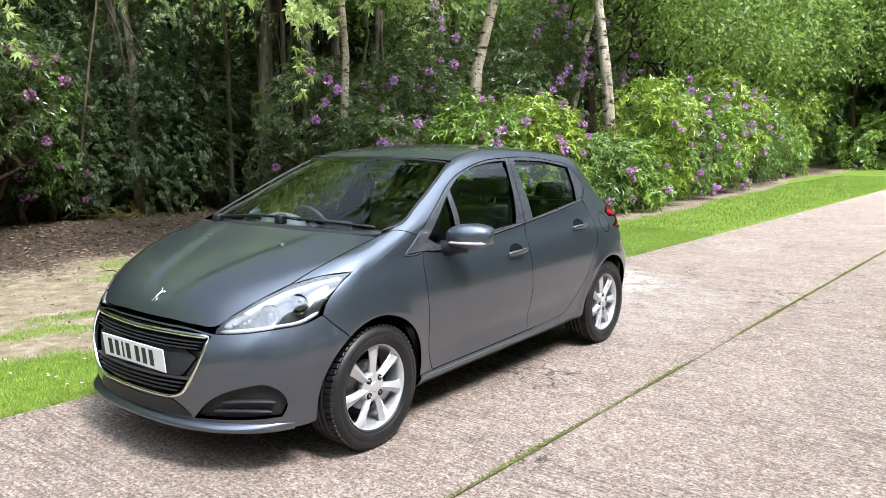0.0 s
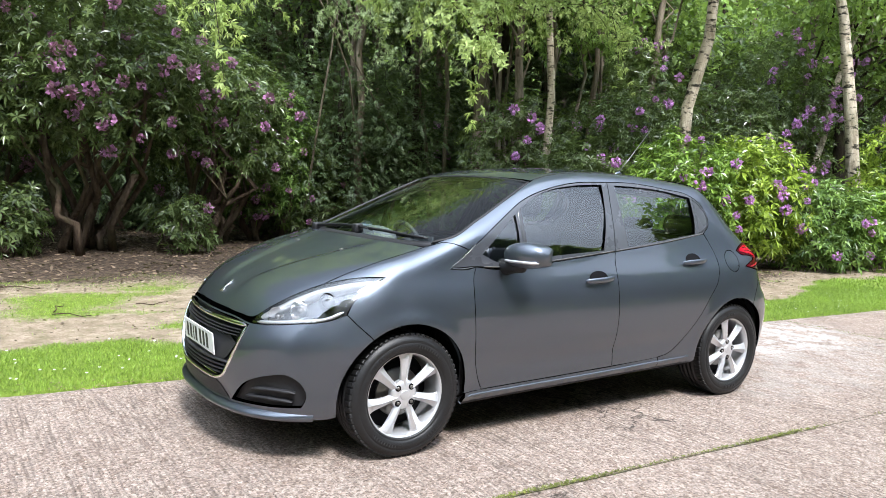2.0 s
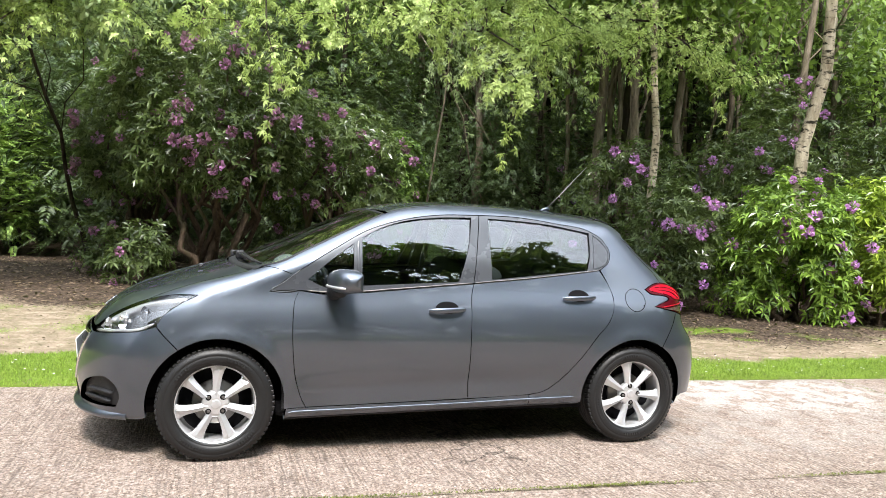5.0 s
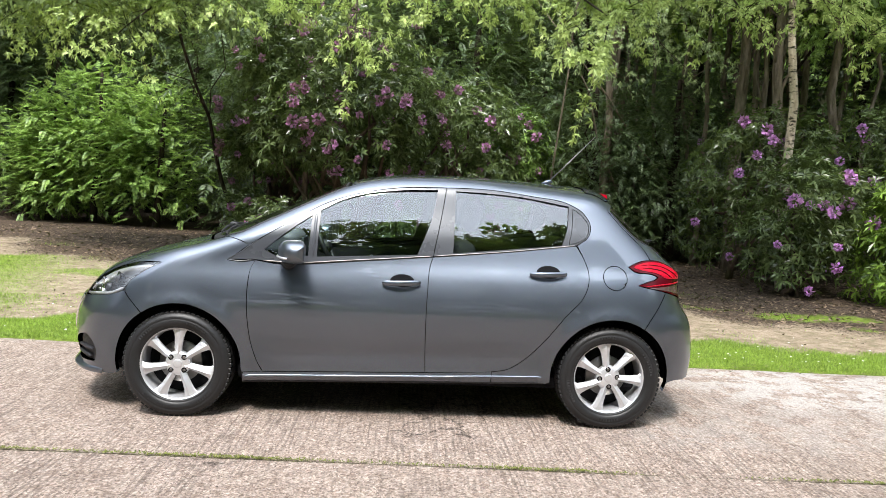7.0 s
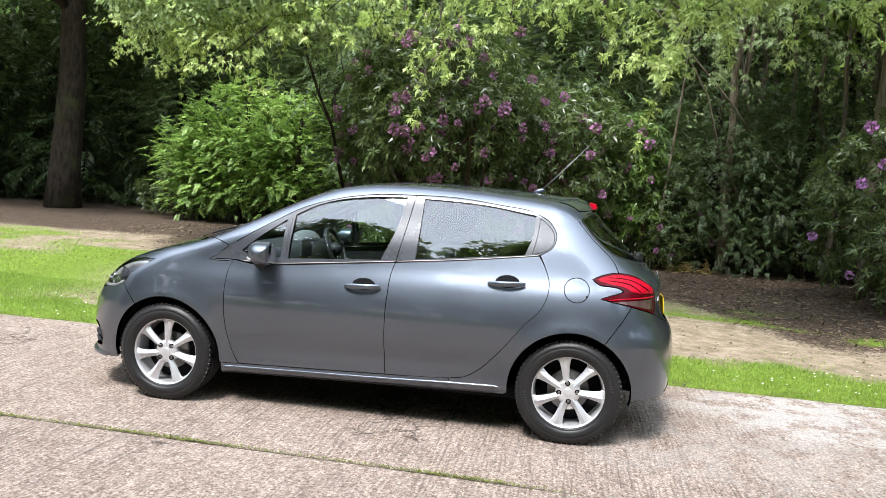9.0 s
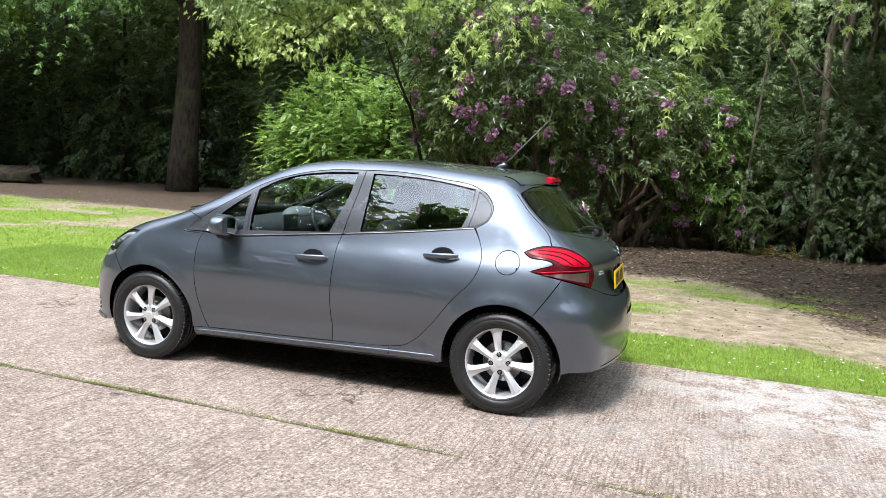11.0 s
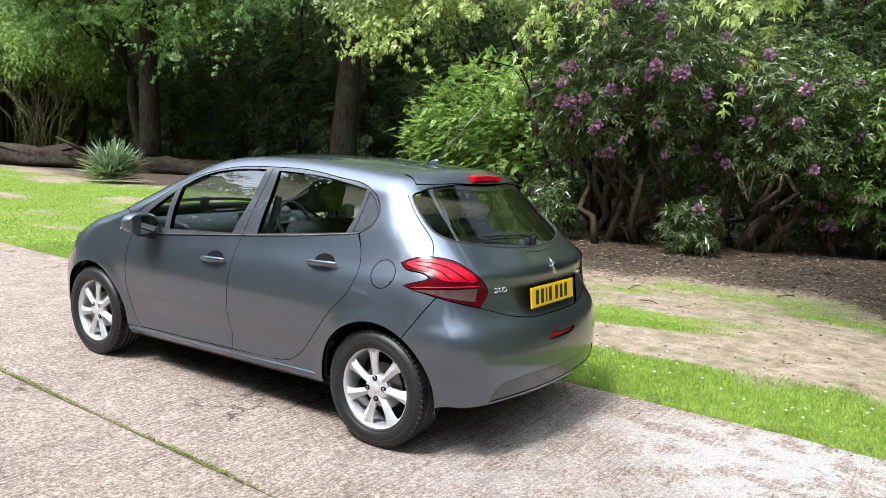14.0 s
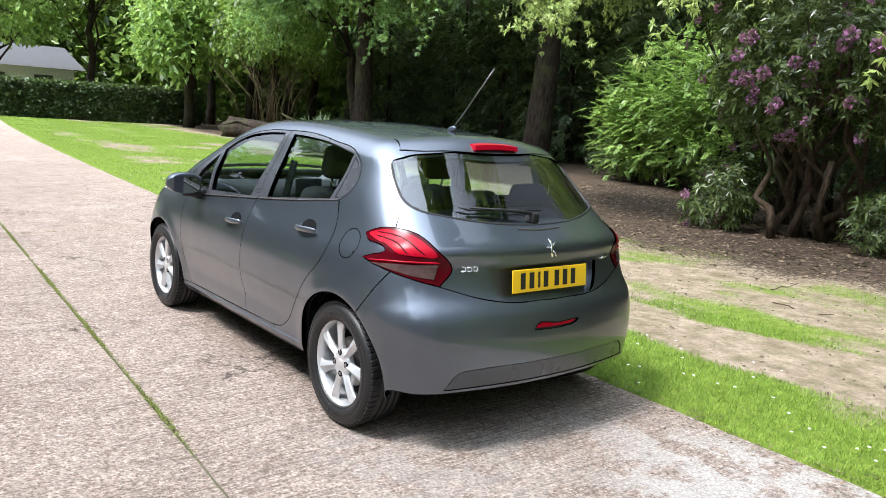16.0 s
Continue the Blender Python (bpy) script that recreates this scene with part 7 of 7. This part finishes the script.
    for f in ((0, 1, 2, 3), (3, 2, 5, 4), (0, 3, 4), (1, 5, 2)):
        bm.faces.new([v[i] for i in f])
    part("house_roof", bm, m_plain("grey_tiles", (0.10, 0.10, 0.105), 0.9, Specular_IOR_Level=0.1), house)
    for y in (2.6, 5.6, 8.6):
        bm = bmesh.new()
        box(bm, (-56.02, y - .6, 1.2), (-55.95, y + .6, 2.6), 0.01)
        part("house_window", bm, GLOSSBLACK, house)


def build_behind():
    """Trees on the other side of the road; they show in the car's paint and glass."""
    r = np.random.default_rng(91)
    for i, x in enumerate(np.arange(-34, 36, 5.6)):
        x, y, h = x + r.normal() * 1.2, -17.5 + r.normal() * 1.5, r.uniform(13.0, 16.0)
        h = h * 0.72 if 13 < x < 26 else h * (1.14 if x > -6 else 1.28)
        leafy_tree("roadside_tree", (x, y, -0.05), 0.4, (0, 0), h, ((0, 0, h * 0.55), (3.6, 2.6, h * 0.47)), 9500, 520 + i, BARK, BROAD, "leafy tree on the other side of the road", size=(0.42, 0.30), clump=0.9, branches=5, bare=0.25, group="trees across the road", low=-0.9)
    # undergrowth along that side, dense to the ground
    n = 16000
    x = r.uniform(-46, 46, n)
    y = -13.2 - 4.0 * r.random(n) ** 1.5 - 1.6 * value_noise(x, x * 0, 0.35, 3, 3)
    z = r.random(n) ** 0.8 * (3.2 + 3.0 * value_noise(x, y, 0.3, 19, 3))
    hedge = thing("undergrowth", "dense undergrowth on the other side of the road", "shrubs", kind="stuff")
    p = np.stack([x, y, z], -1)
    part("undergrowth_leaves", raw_mesh("undergrowth_leaves", *plain_leaves(p, np.tile((0, 1.0, 0.2), (n, 1)), r, 0.50, 0.34, 0.2)), RHODO, hedge)


def build_small():
    r = np.random.default_rng(5)
    # grass blades
    def blades(n, x0, x1, d0, d1, tall, thick, need=0.45):
        x = r.uniform(x0, x1, n)
        y = kerb_y(x) + r.uniform(d0, d1, n)
        keep = lawn_mask(x, y) + r.normal(size=n) * 0.15 > need
        x, y = x[keep], y[keep]
        k = len(x)
        base = np.stack([x, y, rise(x, y) - 0.004], -1)
        a = r.uniform(0, 6.283, k)
        s = np.stack([np.cos(a), np.sin(a), 0 * a], -1) * thick * r.uniform(0.6, 1.4, (k, 1))
        tip = base + np.stack([r.normal(size=k) * tall * .5, r.normal(size=k) * tall * .5, tall * r.uniform(0.5, 1.3, k)], -1)
        v = np.stack([base - s, base + s, tip], 1).reshape(-1, 3)
        return v, np.arange(3 * k).reshape(-1, 3)
    lawn = thing("grass", "short green grass along the verge and the lawn", "grass", kind="stuff")
    part("verge_blades", raw_mesh("verge_blades", *blades(230000, -6.5, 8.5, 0.0, 2.2, 0.030, 0.0024)), GRASS, lawn)
    part("verge_blades", raw_mesh("verge_blades", *blades(80000, -6, 5, 1.2, 6.0, 0.028, 0.0026, 0.5)), GRASS, lawn)
    part("lawn_blades", raw_mesh("lawn_blades", *blades(110000, -46, -6, 0.05, 11.0, 0.035, 0.008)), GRASS, lawn)
    part("lawn_blades", raw_mesh("lawn_blades", *blades(50000, 8, 34, 0.05, 3.2, 0.04, 0.007)), GRASS, lawn)
    # daisies
    n = 300
    x = r.uniform(-12, 9, n)
    y = kerb_y(x) + np.abs(r.normal(size=n)) * 0.55 + 0.06
    d = thing("daisies", "tiny white daisies in the grass", "flowers", kind="stuff")
    k = 5
    a = np.linspace(0, 2 * np.pi, k, endpoint=False)
    ring = np.stack([np.cos(a), np.sin(a), 0 * a + 0.25], -1) * 0.010
    c = np.stack([x, y, rise(x, y) + r.uniform(0.03, 0.05, n)], -1)
    v = (c[:, None] + ring[None]).reshape(-1, 3)
    mesh = raw_mesh("daisy_heads", v, np.concatenate([np.arange(n)[:, None] * k + np.array(t)[None] for t in ((0, 1, 2), (0, 2, 3), (0, 3, 4))]))
    part("daisy_heads", mesh, DAISY, d)
    # dead leaves and twigs on the earth
    n = 26000
    x, y = r.uniform(-9, 12, n), r.uniform(2.0, 13.5, n)
    keep = litter_mask(x, y) + r.normal(size=n) * 0.28 > 0.62
    p = np.stack([x, y, rise(x, y) + 0.004 + 0.012 * r.random(n)], -1)[keep]
    litter = thing("leaf_litter", "brown dead leaves under the bushes", "leaf litter", kind="stuff")
    w = r.normal(size=p.shape) * (1, 1, 0.12)
    part("dead_leaves", raw_mesh("dead_leaves", *leaf_arrays(p, w, unit(r.normal(size=p.shape) * 0.35 + (0, 0, 1)), r.uniform(.04, .10, len(p)), r.uniform(.02, .045, len(p)), -0.05)), DEAD, litter)
    n = 4500
    x = r.uniform(-8, 9, n)
    y = kerb_y(x) + r.uniform(0.7, 4.5, n)
    keep = lawn_mask(x, y) < 0.5
    p = np.stack([x, y, rise(x, y) + 0.003], -1)[keep]
    part("crumbs", raw_mesh("crumbs", *leaf_arrays(p, r.normal(size=p.shape) * (1, 1, .2), unit(r.normal(size=p.shape) * .4 + (0, 0, 1)), r.uniform(.015, .05, len(p)), r.uniform(.01, .022, len(p)), -0.04)), DEAD, litter)
    n = 1500
    x = r.uniform(-8, 8, n)
    y = kerb_y(x) + r.normal(size=n) * 0.12 - 0.04
    p = np.stack([x, y, 0.004 + 0.01 * r.random(n)], -1)
    part("kerb_leaves", raw_mesh("kerb_leaves", *leaf_arrays(p, r.normal(size=p.shape) * (1, 1, .1), np.tile((0, 0, 1.0), (n, 1)), r.uniform(.012, .04, n), r.uniform(.008, .02, n), -0.02)), DEAD, litter)
    for i in range(26):
        x, y = r.uniform(-4, 6), r.uniform(3.6, 8)
        a, l = r.uniform(0, 6.28), r.uniform(0.25, 0.9)
        bm = bmesh.new()
        line = crooked((0, 0, .015), (math.cos(a) * l, math.sin(a) * l, .03), r, 4, 0.10)
        tube(bm, line, [.006, .006, .005, .004, .003], 5)
        tagged(part("twig", bm, STEM), "thin dry fallen twig on the earth", "twig", "fallen twigs").matrix_basis = pose(x, y, ground_z(x, y))
    bm = bmesh.new()
    tube(bm, crooked((0, 0, .02), (0.68, 1.52, .05), r, 6, 0.05), [.011, .010, .009, .008, .006, .005, .003], 6)
    tube(bm, [(0.42, 0.95, .03), (0.60, 0.98, .06), (0.72, 1.10, .05)], [.006, .004, .002], 5)
    tagged(part("twig", bm, PALEBARK), "long pale fallen twig on the litter", "twig", "fallen twigs").matrix_basis = pose(2.0, 5.62, ground_z(2.3, 6.3))
    # dead poles that lean in the wood
    for top, low in ((((3.04, 9.6, 4.35), (3.83, 10.2, 2.85)), ((2.92, 9.6, 4.42), (4.15, 10.2, 3.21)), ((3.15, 9.6, 4.47), (2.99, 10.2, 1.96)))):
        a, b = Vector(top), Vector(low)
        foot = b + (b - a) * (b.z / (a.z - b.z))
        head = a + (a - b) * 0.5
        bm = bmesh.new()
        tube(bm, crooked((0, 0, -0.05), tuple(head - foot), r, 6, 0.012), [.026, .025, .023, .021, .018, .014, .008], 6)
        tagged(part("dead_pole", bm, PALEBARK), "thin pale dead trunk leaning in the wood", "dead tree", "leaning dead trunks").matrix_basis = pose(foot.x, foot.y, 0.03)
    # tufts of dry fern
    for i, (x, y) in enumerate([(3.6, 10.2), (3.95, 10.35), (3.3, 10.4)]):
        fern = thing("dry_fern", "dry straw-coloured fern tuft on the litter", "fern", "dry ferns", at=pose(x, y, ground_z(x, y)))
        k = 60
        d = unit(r.normal(size=(k, 3)) + (0, 0, 0.5))
        v = sprays(np.zeros((k, 3)), d, r, 0.55, 9, 0.08, 0.5)
        part("fronds", raw_mesh("fronds", *v), m_leaf("straw_fern", (0.25, 0.17, 0.06), (0.45, 0.33, 0.14), 0.3, 0.7) if i == 0 else bpy.data.materials["straw_fern"], fern)
    # moss in the joints
    n = 30000
    x = r.uniform(-14, 13, n)
    dens = value_noise(x, x * 0 + 3, 1.3, 14, 3)
    keep = dens > 0.22 + 0.40 * r.random(n)
    y = joint_y(x) + r.normal(size=n) * 0.0052 * (0.5 + 1.6 * dens)
    cx = np.array([-4.75, 4.5])[r.integers(0, 2, 1800)] + r.normal(size=1800) * 0.006
    cy = r.uniform(-5, 1.0, 1800)
    p = np.concatenate([np.stack([x, y], -1)[keep], np.stack([cx, cy], -1)])
    p = np.concatenate([p, (r.random((len(p), 1)) * 0.008 - 0.006)], -1)
    moss = thing("joint_moss", "green moss growing in the joints of the concrete", "moss", kind="stuff")
    w = unit(r.normal(size=p.shape) * (1, 1, .3) + (0, 0, .5))
    part("moss_tufts", raw_mesh("moss_tufts", *leaf_arrays(p, w, np.tile((0, 0, 1.0), (len(p), 1)) + r.normal(size=p.shape) * .3, r.uniform(.006, .018, len(p)), r.uniform(.005, .010, len(p)), 0)), MOSS, moss)


build_near_shrubs()
build_trees()
build_road_end()
build_overhang()
build_far_wood()
build_lawn_things()
build_behind()
build_small()
